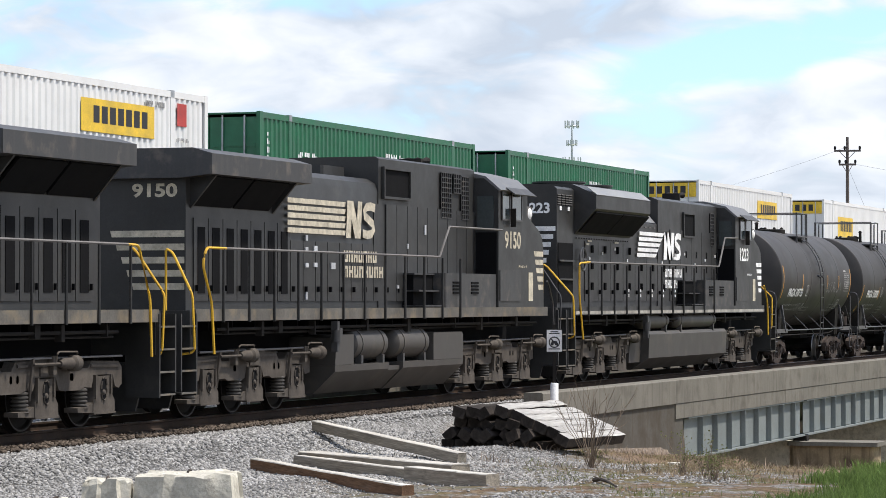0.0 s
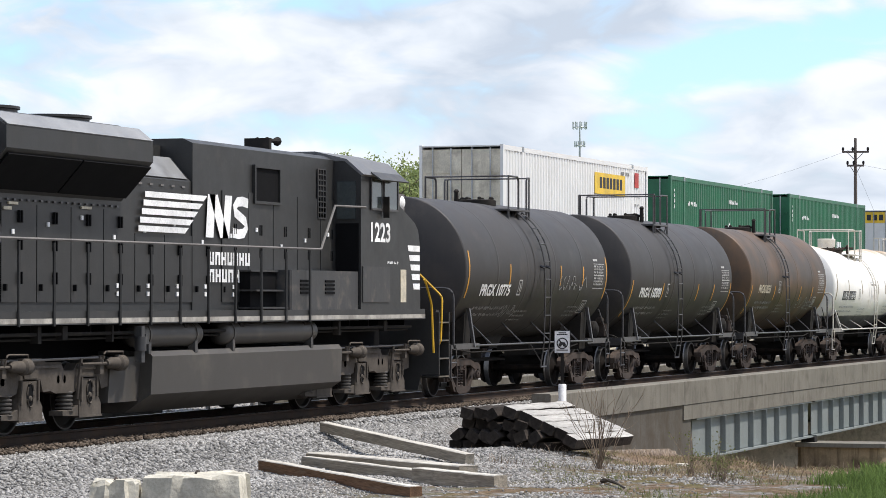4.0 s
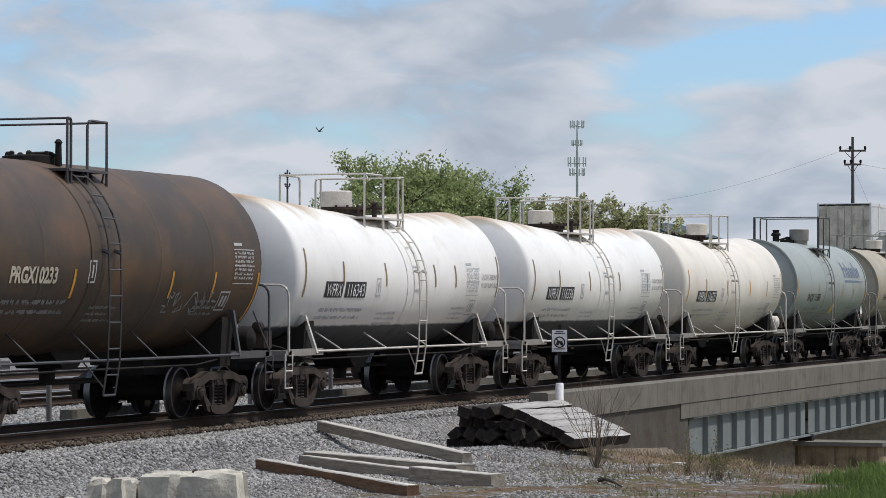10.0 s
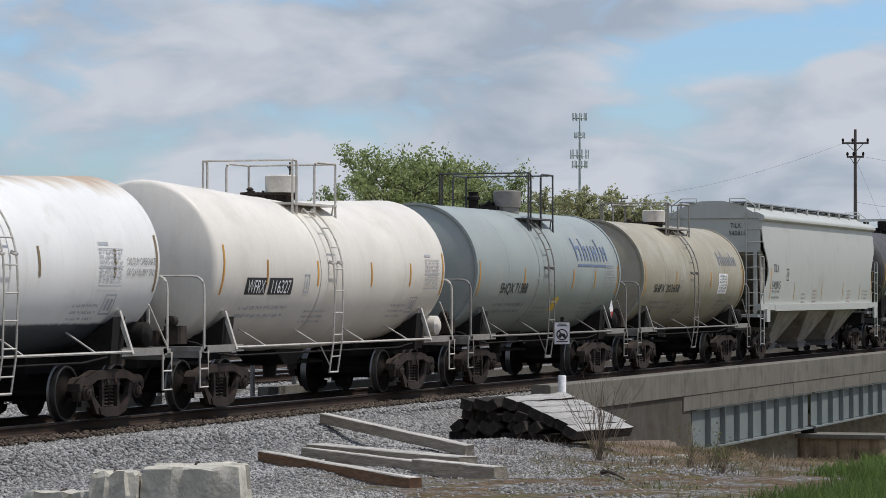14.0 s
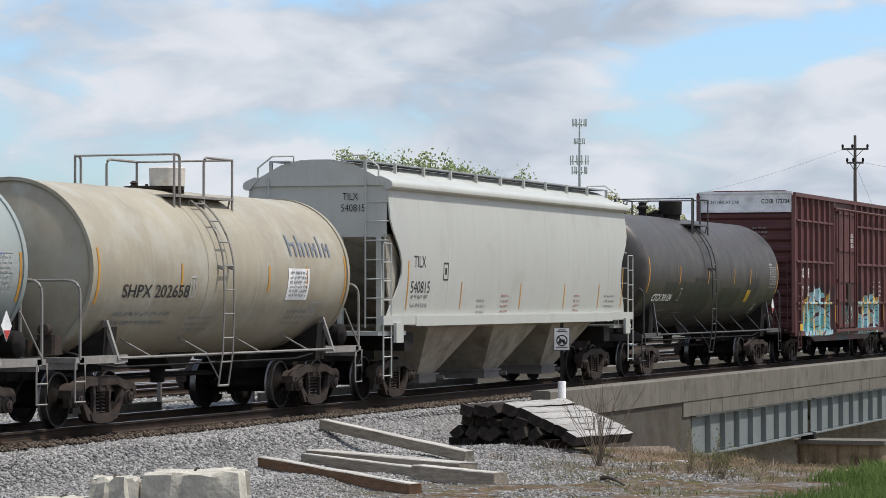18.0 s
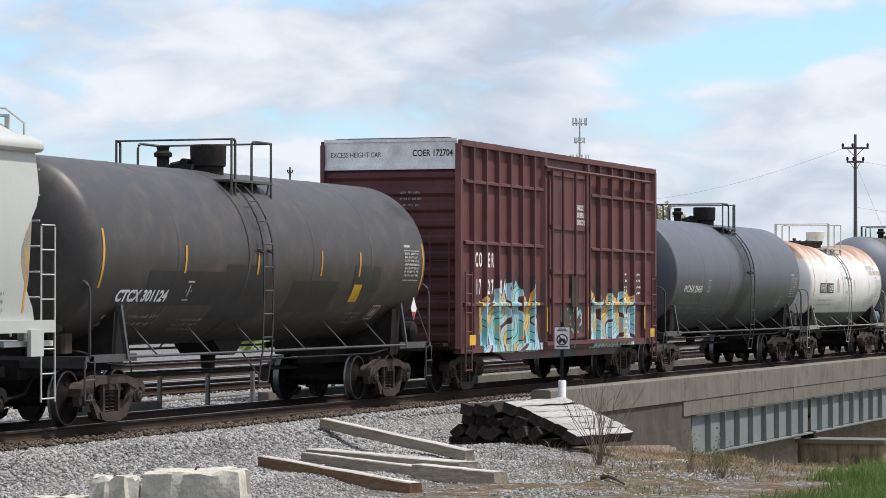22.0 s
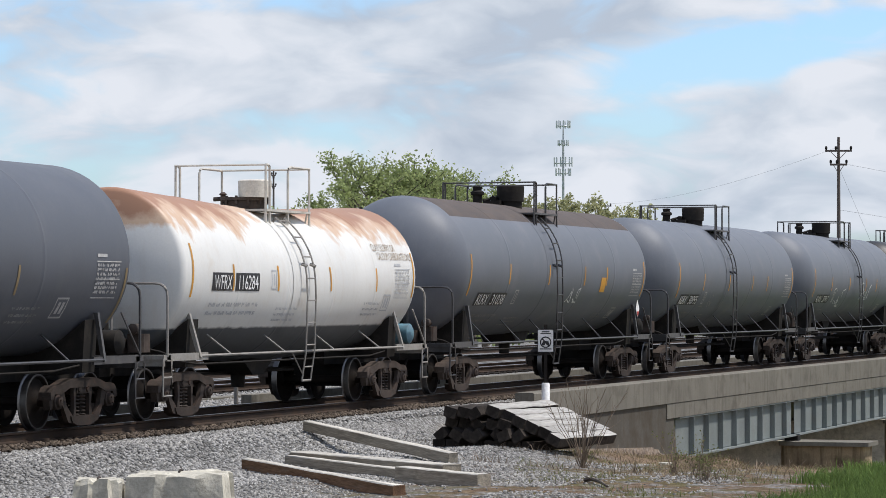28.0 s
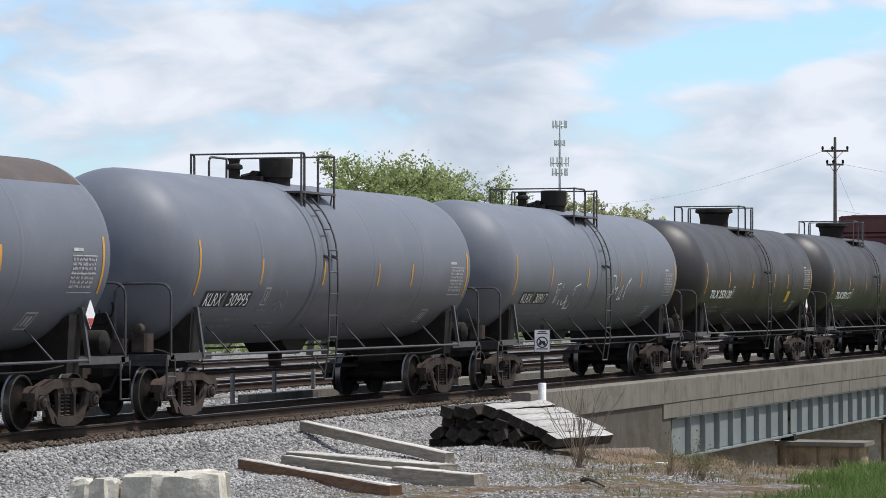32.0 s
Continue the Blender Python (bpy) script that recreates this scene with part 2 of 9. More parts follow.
TANK_UMBER = material("umber_black_tank", (0.042, 0.038, 0.034), 0.5, dirt=((0.09, 0.072, 0.056), 0.3), streak=0.2)
SPILL = material("brown_product_spill", (0.10, 0.085, 0.078), 0.7, dirt=((0.12, 0.09, 0.07), 0.3))
HOPPER_GREY = material("light_grey_hopper_paint", (0.475, 0.485, 0.44), 0.5, grain=(30, 0.03), dirt=((0.36, 0.34, 0.30), 0.15), streak=0.25, blotch=(0.5, 0.05))
BOX_RED = material("oxide_red_paint", (0.098, 0.029, 0.027), 0.6, dirt=((0.13, 0.06, 0.05), 0.25), streak=0.35, blotch=(0.9, 0.2))
BOX_END = material("oxide_red_end", (0.085, 0.024, 0.023), 0.6, dirt=((0.12, 0.05, 0.04), 0.2), streak=0.2)
GREEN_BOX = material("green_container_paint", (0.012, 0.115, 0.05), 0.45, dirt=((0.03, 0.13, 0.075), 0.2), streak=0.15)
WHITE_BOX = material("white_container_paint", (0.74, 0.735, 0.70), 0.5, grain=(30, 0.03), blotch=(0.8, 0.06), dirt=((0.55, 0.52, 0.46), 0.1), streak=0.08)
BEIGE_BOX = material("beige_container_door", (0.62, 0.57, 0.45), 0.6, dirt=((0.25, 0.2, 0.14), 0.25), streak=0.3)
YELLOW_SIGN = material("yellow_panel", (0.72, 0.47, 0.03), 0.5)
GLASS = material("cab_glass", (0.05, 0.06, 0.06), 0.05, spec=0.8)
CONCRETE = material("weathered_concrete", (0.175, 0.163, 0.137), 0.9, dirt=((0.085, 0.075, 0.06), 0.26), streak=0.6, blotch=(1.0, 0.15), bump=(0.004, 25))
CONCRETE_DARK = material("stained_concrete", (0.10, 0.092, 0.078), 0.9, dirt=((0.07, 0.055, 0.04), 0.45), streak=0.6, blotch=(0.8, 0.2), bump=(0.004, 25))
CONCRETE_RUST = material("rust_stained_concrete", (0.30, 0.235, 0.15), 0.9, dirt=((0.05, 0.038, 0.028), 0.42), streak=0.9, blotch=(0.9, 0.25))
CONCRETE_PALE = material("pale_broken_concrete", (0.50, 0.47, 0.39), 0.9, dirt=((0.25, 0.23, 0.19), 0.3), blotch=(4, 0.2), bump=(0.012, 14))
GIRDER = material("pale_blue_girder_paint", (0.19, 0.21, 0.205), 0.7, dirt=((0.2, 0.2, 0.18), 0.2), streak=0.3, blotch=(1, 0.12))
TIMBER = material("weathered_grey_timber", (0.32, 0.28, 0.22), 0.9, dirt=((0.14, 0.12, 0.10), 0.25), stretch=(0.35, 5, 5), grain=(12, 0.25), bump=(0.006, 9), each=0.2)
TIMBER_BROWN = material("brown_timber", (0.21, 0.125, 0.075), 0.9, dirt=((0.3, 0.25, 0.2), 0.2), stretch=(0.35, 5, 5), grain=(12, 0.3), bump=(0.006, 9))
# timber tops: sunlight from above put into a paler colour
TIMBER_PALE = material("sunlit_timber_top", (0.49, 0.46, 0.40), 0.9, dirt=((0.3, 0.27, 0.23), 0.25), stretch=(0.35, 5, 5), grain=(12, 0.2), bump=(0.006, 9), each=0.15)
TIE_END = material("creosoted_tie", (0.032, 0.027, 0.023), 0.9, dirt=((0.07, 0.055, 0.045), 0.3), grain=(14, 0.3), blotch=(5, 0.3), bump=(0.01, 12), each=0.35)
# upper tie faces: bleached wood, with the sunlight on it coloured in too
TIE_TOP = material("bleached_sunlit_tie_face", (0.36, 0.345, 0.315), 0.9, dirt=((0.2, 0.18, 0.16), 0.25), stretch=(0.5, 5, 5), grain=(10, 0.25), bump=(0.006, 9), each=0.15)
STONE = material("grey_ballast_stone", (0.265, 0.257, 0.243), 0.9, grain=(3, 0.0), blotch=(0.25, 0.12))
# near bed: the train's shade put into the colour; the pale copy has none
GRAVEL_SHADED = material("ballast_bed", (0.055, 0.05, 0.046), 0.95, grain=(22, 0.6), blotch=(0.4, 0.15), bump=(0.03, 16))
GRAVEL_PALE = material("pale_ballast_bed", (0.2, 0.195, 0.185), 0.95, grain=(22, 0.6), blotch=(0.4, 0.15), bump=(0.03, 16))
GALV = material("galvanised_steel", (0.42, 0.44, 0.45), 0.5, 0.6)
GALV_DULL = material("dull_weathered_steel", (0.17, 0.16, 0.15), 0.7)
PALE_PANEL = material("pale_antenna_plastic", (0.55, 0.57, 0.58), 0.6)
POLE_WOOD = material("dark_pole_wood", (0.13, 0.11, 0.095), 0.9, stretch=(5, 5, 0.4), grain=(9, 0.3))
BARK = material("grey_bark", (0.10, 0.085, 0.07), 0.95, stretch=(4, 4, 0.7), grain=(9, 0.4))
TWIG = material("dry_twig", (0.2, 0.155, 0.115), 0.95)
ROOF_BLUE = material("slate_blue_roof", (0.07, 0.09, 0.10), 0.7)


def per_island(m, spread):
    """Let every joined piece of a mesh differ a little from the next."""
    n, l = m.node_tree.nodes, m.node_tree.links
    b = n["Principled BSDF"]
    old = b.inputs["Base Color"].links[0].from_socket
    geo, r, s = n.new("ShaderNodeNewGeometry"), n.new("ShaderNodeMapRange"), n.new("ShaderNodeVectorMath")
    r.inputs["To Min"].default_value, r.inputs["To Max"].default_value = 1 - spread, 1 + spread
    s.operation = "SCALE"
    l.new(geo.outputs["Random Per Island"], r.inputs["Value"])
    l.new(old, s.inputs[0])
    l.new(r.outputs["Result"], s.inputs["Scale"])
    l.new(s.outputs["Vector"], b.inputs["Base Color"])
    return m


per_island(STONE, 0.5)
STONE_DIRTY = per_island(material("dusty_loose_gravel", (0.26, 0.25, 0.232), 0.9, grain=(3, 0.0), blotch=(0.25, 0.15)), 0.55)
STONE_BROWN = per_island(material("brown_stained_ballast", (0.095, 0.075, 0.058), 0.9, grain=(3, 0.0), blotch=(0.25, 0.2)), 0.6)


def foliage(name, colour, spread=0.4):
    m = material(name, colour, 0.75, grain=(2, 0.15), blotch=(0.3, 0.25), spec=0.2)
    b = m.node_tree.nodes["Principled BSDF"]
    per_island(m, spread)
    n, l = m.node_tree.nodes, m.node_tree.links
    thru, mix = n.new("ShaderNodeBsdfTranslucent"), n.new("ShaderNodeMixShader")
    mix.inputs[0].default_value = 0.5
    l.new(b.inputs["Base Color"].links[0].from_socket, thru.inputs["Color"])
    l.new(b.outputs["BSDF"], mix.inputs[1])
    l.new(thru.outputs["BSDF"], mix.inputs[2])
    l.new(mix.outputs["Shader"], n["Material Output"].inputs["Surface"])
    return m


def run_down(m, colours, z0, z1, wild, clean=None, edges=((0.46, 0.62), (0.62, 0.80)), stretch=(1.0, 0.35, 0.25)):
    """Rust that runs down from the top of a tank in ragged tongues. colours: pale edge and dark heart."""
    n, l = m.node_tree.nodes, m.node_tree.links
    b = n["Principled BSDF"]
    old = b.inputs["Base Color"].links[0].from_socket
    co, sep, mp, tx = n.new("ShaderNodeTexCoord"), n.new("ShaderNodeSeparateXYZ"), n.new("ShaderNodeMapping"), n.new("ShaderNodeTexNoise")
    l.new(co.outputs["Object"], sep.inputs[0])
    mp.inputs["Scale"].default_value = stretch
    l.new(co.outputs["Object"], mp.inputs["Vector"])
    l.new(mp.outputs["Vector"], tx.inputs["Vector"])
    tx.inputs["Scale"].default_value, tx.inputs["Detail"].default_value, tx.inputs["Roughness"].default_value = 1.6, 7, 0.62
    up = n.new("ShaderNodeMapRange")
    up.inputs["From Min"].default_value, up.inputs["From Max"].default_value = z0, z1
    up.inputs["To Min"].default_value, up.inputs["To Max"].default_value = -wild, 0.35
    up.clamp = True
    l.new(sep.outputs["Z"], up.inputs["Value"])
    add = n.new("ShaderNodeMath")
    l.new(up.outputs["Result"], add.inputs[0])
    l.new(tx.outputs["Fac"], add.inputs[1])
    if clean:
        # a stretch that stayed clean, about clean[0], clean[1] metres to each side
        off, ab, less, low = n.new("ShaderNodeMath"), n.new("ShaderNodeMath"), n.new("ShaderNodeMapRange"), n.new("ShaderNodeMath")
        off.operation, ab.operation, low.operation = "SUBTRACT", "ABSOLUTE", "SUBTRACT"
        off.inputs[1].default_value = clean[0]
        l.new(sep.outputs["X"], off.inputs[0])
        l.new(off.outputs[0], ab.inputs[0])
        less.inputs["From Min"].default_value, less.inputs["From Max"].default_value = clean[1] * 0.5, clean[1] * 1.5
        less.inputs["To Min"].default_value, less.inputs["To Max"].default_value = 0.30, 0.0
        l.new(ab.outputs[0], less.inputs["Value"])
        l.new(add.outputs[0], low.inputs[0])
        l.new(less.outputs["Result"], low.inputs[1])
        add = low
    for (lo, hi), c, most in ((edges[0], colours[0], 0.75), (edges[1], colours[1], 0.75)):
        r, mix = n.new("ShaderNodeMapRange"), n.new("ShaderNodeMix")
        r.inputs["From Min"].default_value, r.inputs["From Max"].default_value, r.inputs["To Max"].default_value = lo, hi, most
        l.new(add.outputs[0], r.inputs["Value"])
        mix.data_type = "RGBA"
        l.new(r.outputs["Result"], mix.inputs[0])
        l.new(old, mix.inputs[6])
        mix.inputs[7].default_value = (*c, 1)
        old = mix.outputs[2]
    l.new(old, b.inputs["Base Color"])
    return m


run_down(TANK_RUSTY, ((0.47, 0.27, 0.13), (0.25, 0.10, 0.045)), 2.35, 3.72, 0.5, (-0.3, 1.4), ((0.45, 0.55), (0.60, 0.74)), (1.0, 0.6, 0.5))
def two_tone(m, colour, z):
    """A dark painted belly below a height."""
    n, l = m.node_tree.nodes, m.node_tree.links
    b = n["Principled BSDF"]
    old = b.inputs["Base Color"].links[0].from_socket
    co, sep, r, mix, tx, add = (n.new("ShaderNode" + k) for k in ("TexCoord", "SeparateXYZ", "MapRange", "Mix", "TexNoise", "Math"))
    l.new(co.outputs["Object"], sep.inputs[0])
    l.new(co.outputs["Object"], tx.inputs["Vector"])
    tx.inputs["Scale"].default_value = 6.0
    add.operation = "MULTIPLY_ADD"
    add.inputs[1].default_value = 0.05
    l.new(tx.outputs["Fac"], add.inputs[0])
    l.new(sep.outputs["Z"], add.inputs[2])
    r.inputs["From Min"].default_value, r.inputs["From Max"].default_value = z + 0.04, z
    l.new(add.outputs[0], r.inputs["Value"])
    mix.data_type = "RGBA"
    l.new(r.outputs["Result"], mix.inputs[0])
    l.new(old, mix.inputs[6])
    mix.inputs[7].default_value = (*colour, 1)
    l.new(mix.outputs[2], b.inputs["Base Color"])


run_down(TANK_WHITE, ((0.60, 0.52, 0.40), (0.42, 0.27, 0.14)), 3.0, 3.9, 0.55)
def spilled(m, colour, x0, wide):
    """An old dark spill that ran down both flanks from the hatch."""
    n, l = m.node_tree.nodes, m.node_tree.links
    b = n["Principled BSDF"]
    old = b.inputs["Base Color"].links[0].from_socket
    co, sep, off, ab, tx, add, r, mix = (n.new("ShaderNode" + k) for k in ("TexCoord", "SeparateXYZ", "Math", "Math", "TexNoise", "Math", "MapRange", "Mix"))
    off.operation, ab.operation, add.operation = "SUBTRACT", "ABSOLUTE", "MULTIPLY_ADD"
    l.new(co.outputs["Object"], sep.inputs[0])
    l.new(sep.outputs["X"], off.inputs[0])
    off.inputs[1].default_value = x0
    l.new(off.outputs[0], ab.inputs[0])
    l.new(co.outputs["Object"], tx.inputs["Vector"])
    tx.inputs["Scale"].default_value, tx.inputs["Detail"].default_value = 1.3, 6
    l.new(tx.outputs["Fac"], add.inputs[0])
    add.inputs[1].default_value = wide * 1.6
    l.new(ab.outputs[0], add.inputs[2])
    r.inputs["From Min"].default_value, r.inputs["From Max"].default_value, r.inputs["To Max"].default_value = wide * 2.0, wide * 1.5, 0.75
    l.new(add.outputs[0], r.inputs["Value"])
    mix.data_type = "RGBA"
    l.new(r.outputs["Result"], mix.inputs[0])
    l.new(old, mix.inputs[6])
    mix.inputs[7].default_value = (*colour, 1)
    l.new(mix.outputs[2], b.inputs["Base Color"])


spilled(TANK_SOOTED, (0.02, 0.021, 0.023), 0.55, 0.75)
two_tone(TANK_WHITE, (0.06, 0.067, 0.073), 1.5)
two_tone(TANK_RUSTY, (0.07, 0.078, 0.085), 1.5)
LEAF = foliage("spring_leaves", (0.31, 0.36, 0.15), 0.35)
LEAF_FAR = foliage("far_leaves", (0.36, 0.36, 0.19), 0.3)
GRASS = foliage("grass_blades", (0.125, 0.185, 0.05))
STRAW = foliage("dry_straw", (0.27, 0.21, 0.13))
WEED = foliage("pale_weeds", (0.17, 0.18, 0.075))


def ground_material():
    """Gravel, bare dirt and grass, by where they lie."""
    m = bpy.data.materials.new("ground_cover")
    m.use_nodes = True
    n, l = m.node_tree.nodes, m.node_tree.links
    b = n["Principled BSDF"]
    b.inputs["Roughness"].default_value = 0.95
    b.inputs["Specular IOR Level"].default_value = 0.08
    co = n.new("ShaderNodeTexCoord")
    sep = n.new("ShaderNodeSeparateXYZ")
    l.new(co.outputs["Object"], sep.inputs[0])

    def noise_at(scale, detail=5):
        t = n.new("ShaderNodeTexNoise")
        t.inputs["Scale"].default_value, t.inputs["Detail"].default_value = scale, detail
        l.new(co.outputs["Object"], t.inputs["Vector"])
        return t.outputs["Fac"]

    def ramp(fac, *stops):
        r = n.new("ShaderNodeValToRGB")
        e = r.color_ramp.elements
        e[0].position, e[0].color = stops[0][0], (*stops[0][1], 1)
        e[1].position, e[1].color = stops[-1][0], (*stops[-1][1], 1)
        for p_, c_ in stops[1:-1]:
            e.new(p_).color = (*c_, 1)
        l.new(fac, r.inputs["Fac"])
        return r.outputs["Color"]

    def calc(op, a, b_):
        t = n.new("ShaderNodeMath")
        t.operation, t.use_clamp = op, False
        for i, v in enumerate((a, b_)):
            if isinstance(v, (int, float)):
                t.inputs[i].default_value = v
            else:
                l.new(v, t.inputs[i])
        return t.outputs[0]

    def blend(fac, a, b_):
        x = n.new("ShaderNodeMix")
        x.data_type = "RGBA"
        for i, v in ((0, fac), (6, a), (7, b_)):
            l.new(v, x.inputs[i])
        return x.outputs[2]

    stone = ramp(noise_at(16, 4), (0.35, (0.06, 0.056, 0.05)), (0.5, (0.16, 0.155, 0.145)), (0.68, (0.36, 0.355, 0.34)))
    dirt = ramp(noise_at(7, 6), (0.3, (0.062, 0.042, 0.027)), (0.55, (0.135, 0.092, 0.058)), (0.75, (0.21, 0.155, 0.10)))
    grass = ramp(noise_at(5, 5), (0.3, (0.045, 0.085, 0.018)), (0.6, (0.10, 0.16, 0.035)), (0.8, (0.16, 0.19, 0.06)))
    wob = calc("MULTIPLY", calc("SUBTRACT", noise_at(0.9), 0.5), 5.0)
    px, py = sep.outputs["X"], sep.outputs["Y"]

    def clamp01(v, a, b_):
        r = n.new("ShaderNodeMapRange")
        r.inputs["From Min"].default_value, r.inputs["From Max"].default_value = a, b_
        l.new(v, r.inputs["Value"])
        return r.outputs["Result"]

    # away from the gravelled strip beside the track: towards the eye, and down the bank
    away = calc("ADD", calc("SUBTRACT", 14.6, py), wob)
    bank = calc("ADD", calc("SUBTRACT", calc("SUBTRACT", px, 46.5), calc("MULTIPLY", calc("SUBTRACT", py, 12.0), 1.1)), wob)
    lawn = calc("ADD", calc("SUBTRACT", calc("ADD", calc("MULTIPLY", px, 0.085), 4.7), py), calc("MULTIPLY", wob, 0.4))
    moss = ramp(noise_at(9, 4), (0.3, (0.05, 0.06, 0.018)), (0.7, (0.12, 0.13, 0.045)))
    dirt = blend(calc("MULTIPLY", clamp01(noise_at(1.1, 6), 0.46, 0.66), 0.55), dirt, moss)
    spots = clamp01(noise_at(2.6, 6), 0.47, 0.64)
    soil = blend(spots, dirt, stone)
    c = blend(clamp01(away, -0.5, 2.0), stone, soil)
    track_side = calc("MULTIPLY", clamp01(bank, 0.0, 2.5), clamp01(calc("SUBTRACT", 19.0, py), 0.0, 0.4))
    clay = ramp(noise_at(9, 7), (0.3, (0.085, 0.055, 0.036)), (0.52, (0.17, 0.118, 0.078)), (0.72, (0.27, 0.20, 0.135)))
    c = blend(track_side, c, clay)
    c = blend(calc("MULTIPLY", clamp01(lawn, -0.3, 1.0), clamp01(py, 2.0, 5.0)), c, grass)
    # the yard's gravel gives way to a field
    field = calc("ADD", calc("MULTIPLY", calc("SUBTRACT", py, 45.0), 0.5), calc("SUBTRACT", px, 420.0))
    beyond = calc("MULTIPLY", clamp01(field, 0.0, 8.0), clamp01(py, 33, 40))
    c = blend(beyond, c, grass)
    l.new(c, b.inputs["Base Color"])
    bp = n.new("ShaderNodeBump")
    bp.inputs["Distance"].default_value = 0.05
    l.new(noise_at(14, 5), bp.inputs["Height"])
    l.new(bp.outputs["Normal"], b.inputs["Normal"])
    return m


GROUND = ground_material()


# ---- building blocks ----
class Shape:
    """Vertices and faces of one mesh, gathered piece by piece."""

    def __init__(self):
        self.v, self.f, self.m, self.slot = [], [], [], 0

    def add(self, verts, faces):
        k = len(self.v)
        self.v.extend(verts)
        for face in faces:
            self.f.append([i + k for i in face])
            self.m.append(self.slot)
        return self

    def box(self, x0, x1, y0, y1, z0, z1, c=0.0):
        """A box; c: how far its upright edges are cut off."""
        if c:
            ring = [(x0 + c, y0), (x1 - c, y0), (x1, y0 + c), (x1, y1 - c), (x1 - c, y1), (x0 + c, y1), (x0, y1 - c), (x0, y0 + c)]
            return self.prism("z", ring, z0, z1)
        v = [(x, y, z) for z in (z0, z1) for y in (y0, y1) for x in (x0, x1)]
        return self.add(v, [(0, 2, 3, 1), (4, 5, 7, 6), (0, 1, 5, 4), (2, 6, 7, 3), (0, 4, 6, 2), (1, 3, 7, 5)])

    def prism(self, axis, ring, a, b, ring2=None):
        """A polygon pushed along an axis from a to b. The ring's two numbers are the other axes in the order x, y, z."""
        def at(p, q):
            return {"x": (q, p[0], p[1]), "y": (p[0], q, p[1]), "z": (p[0], p[1], q)}[axis]
        k = len(ring)
        v = [at(p, a) for p in ring] + [at(p, b) for p in (ring2 or ring)]
        f = [(i, (i + 1) % k, k + (i + 1) % k, k + i) for i in range(k)]
        return self.add(v, f + [tuple(range(k))[::-1], tuple(range(k, 2 * k))])

    def tube(self, pts, r, n=6, r2=None):
        """A round bar along points."""
        pts = [Vector(p) for p in pts]
        k = len(pts)
        v = []
        for i, p in enumerate(pts):
            d = ((pts[i] - pts[i - 1]).normalized() if i else Vector()) + ((pts[i + 1] - pts[i]).normalized() if i < k - 1 else Vector())
            d = d.normalized() if d.length > 1e-6 else Vector((0, 0, 1))
            s = d.cross(Vector((0, 0, 1)) if abs(d.z) < 0.9 else Vector((1, 0, 0))).normalized()
            u = s.cross(d)
            rad = r if r2 is None else r + (r2 - r) * i / (k - 1)
            v += [tuple(p + (s * math.cos(a) + u * math.sin(a)) * rad) for a in (2 * math.pi * j / n for j in range(n))]
        f = [(i * n + j, i * n + (j + 1) % n, (i + 1) * n + (j + 1) % n, (i + 1) * n + j) for i in range(k - 1) for j in range(n)]
        return self.add(v, f + [tuple(range(n))[::-1], tuple(range((k - 1) * n, k * n))])

    def lathe(self, axis, profile, n=24, at=(0, 0, 0), caps=True):
        """A profile of (along, radius) turned about an axis through a point."""
        v, f = [], []
        for a, r in profile:
            for j in range(n):
                c, s = r * math.cos(2 * math.pi * j / n), r * math.sin(2 * math.pi * j / n)
                p = {"x": (a, c, s), "y": (c, a, s), "z": (c, s, a)}[axis]
                v.append((p[0] + at[0], p[1] + at[1], p[2] + at[2]))
        for i in range(len(profile) - 1):
            f += [(i * n + j, i * n + (j + 1) % n, (i + 1) * n + (j + 1) % n, (i + 1) * n + j) for j in range(n)]
        if caps and profile[0][1] > 1e-5:
            f.append(tuple(range(n))[::-1])
        if caps and profile[-1][1] > 1e-5:
            f.append(tuple(range((len(profile) - 1) * n, len(profile) * n)))
        return self.add(v, f)

    def mesh(self, name, *mats, smooth=40):
        me = bpy.data.meshes.new(name)
        me.from_pydata(self.v, [], self.f)
        for m in mats:
            me.materials.append(m)
        if len(mats) > 1:
            me.polygons.foreach_set("material_index", self.m)
        b = bmesh.new()
        b.from_mesh(me)
        bmesh.ops.recalc_face_normals(b, faces=b.faces)
        b.to_mesh(me)
        b.free()
        if smooth:
            me.polygons.foreach_set("use_smooth", [True] * len(me.polygons))
            me.set_sharp_from_angle(angle=radians(smooth))
        return me


def bent(pts, r, n=4):
    """The path with its corners rounded to the radius r."""
    pts = [Vector(p) for p in pts]
    out = [pts[0]]
    for a, b, c in zip(pts, pts[1:], pts[2:]):
        u, w = (a - b), (c - b)
        k = min(r, u.length * 0.45, w.length * 0.45)
        p, q = b + u.normalized() * k, b + w.normalized() * k
        for i in range(n + 1):
            t = i / n
            out.append(p * (1 - t) ** 2 + b * 2 * t * (1 - t) + q * t ** 2)
    return out + [pts[-1]]


def hold(name, me, parent=None, label="", at=None):
    """Link a mesh as one object under its thing or part."""
    ob = new(name, me)
    ob.parent = parent
    if at is not None:
        ob.matrix_basis = at
    return tagged(ob, label)


def part(name, shape, mats, parent, label="", at=None, smooth=40):
    mats = mats if isinstance(mats, tuple) else (mats,)
    ob = hold(name, shape.mesh(name, *mats, smooth=smooth), parent, label, at)
    return tagged(ob, kind="stuff") if name in FINE else ob


FINE = ("lettering", "small_lettering", "data_stencil", "brand_block", "brand_mark", "brand_panel", "chalk_scrawl", "leaf_spray", "louvre", "vent", "number", "crown", "valve")



def thing(name, label, category, group="", at=None):
    ob = tagged(new(name), label, category, group)
    if at is not None:
        ob.matrix_basis = at
    return ob


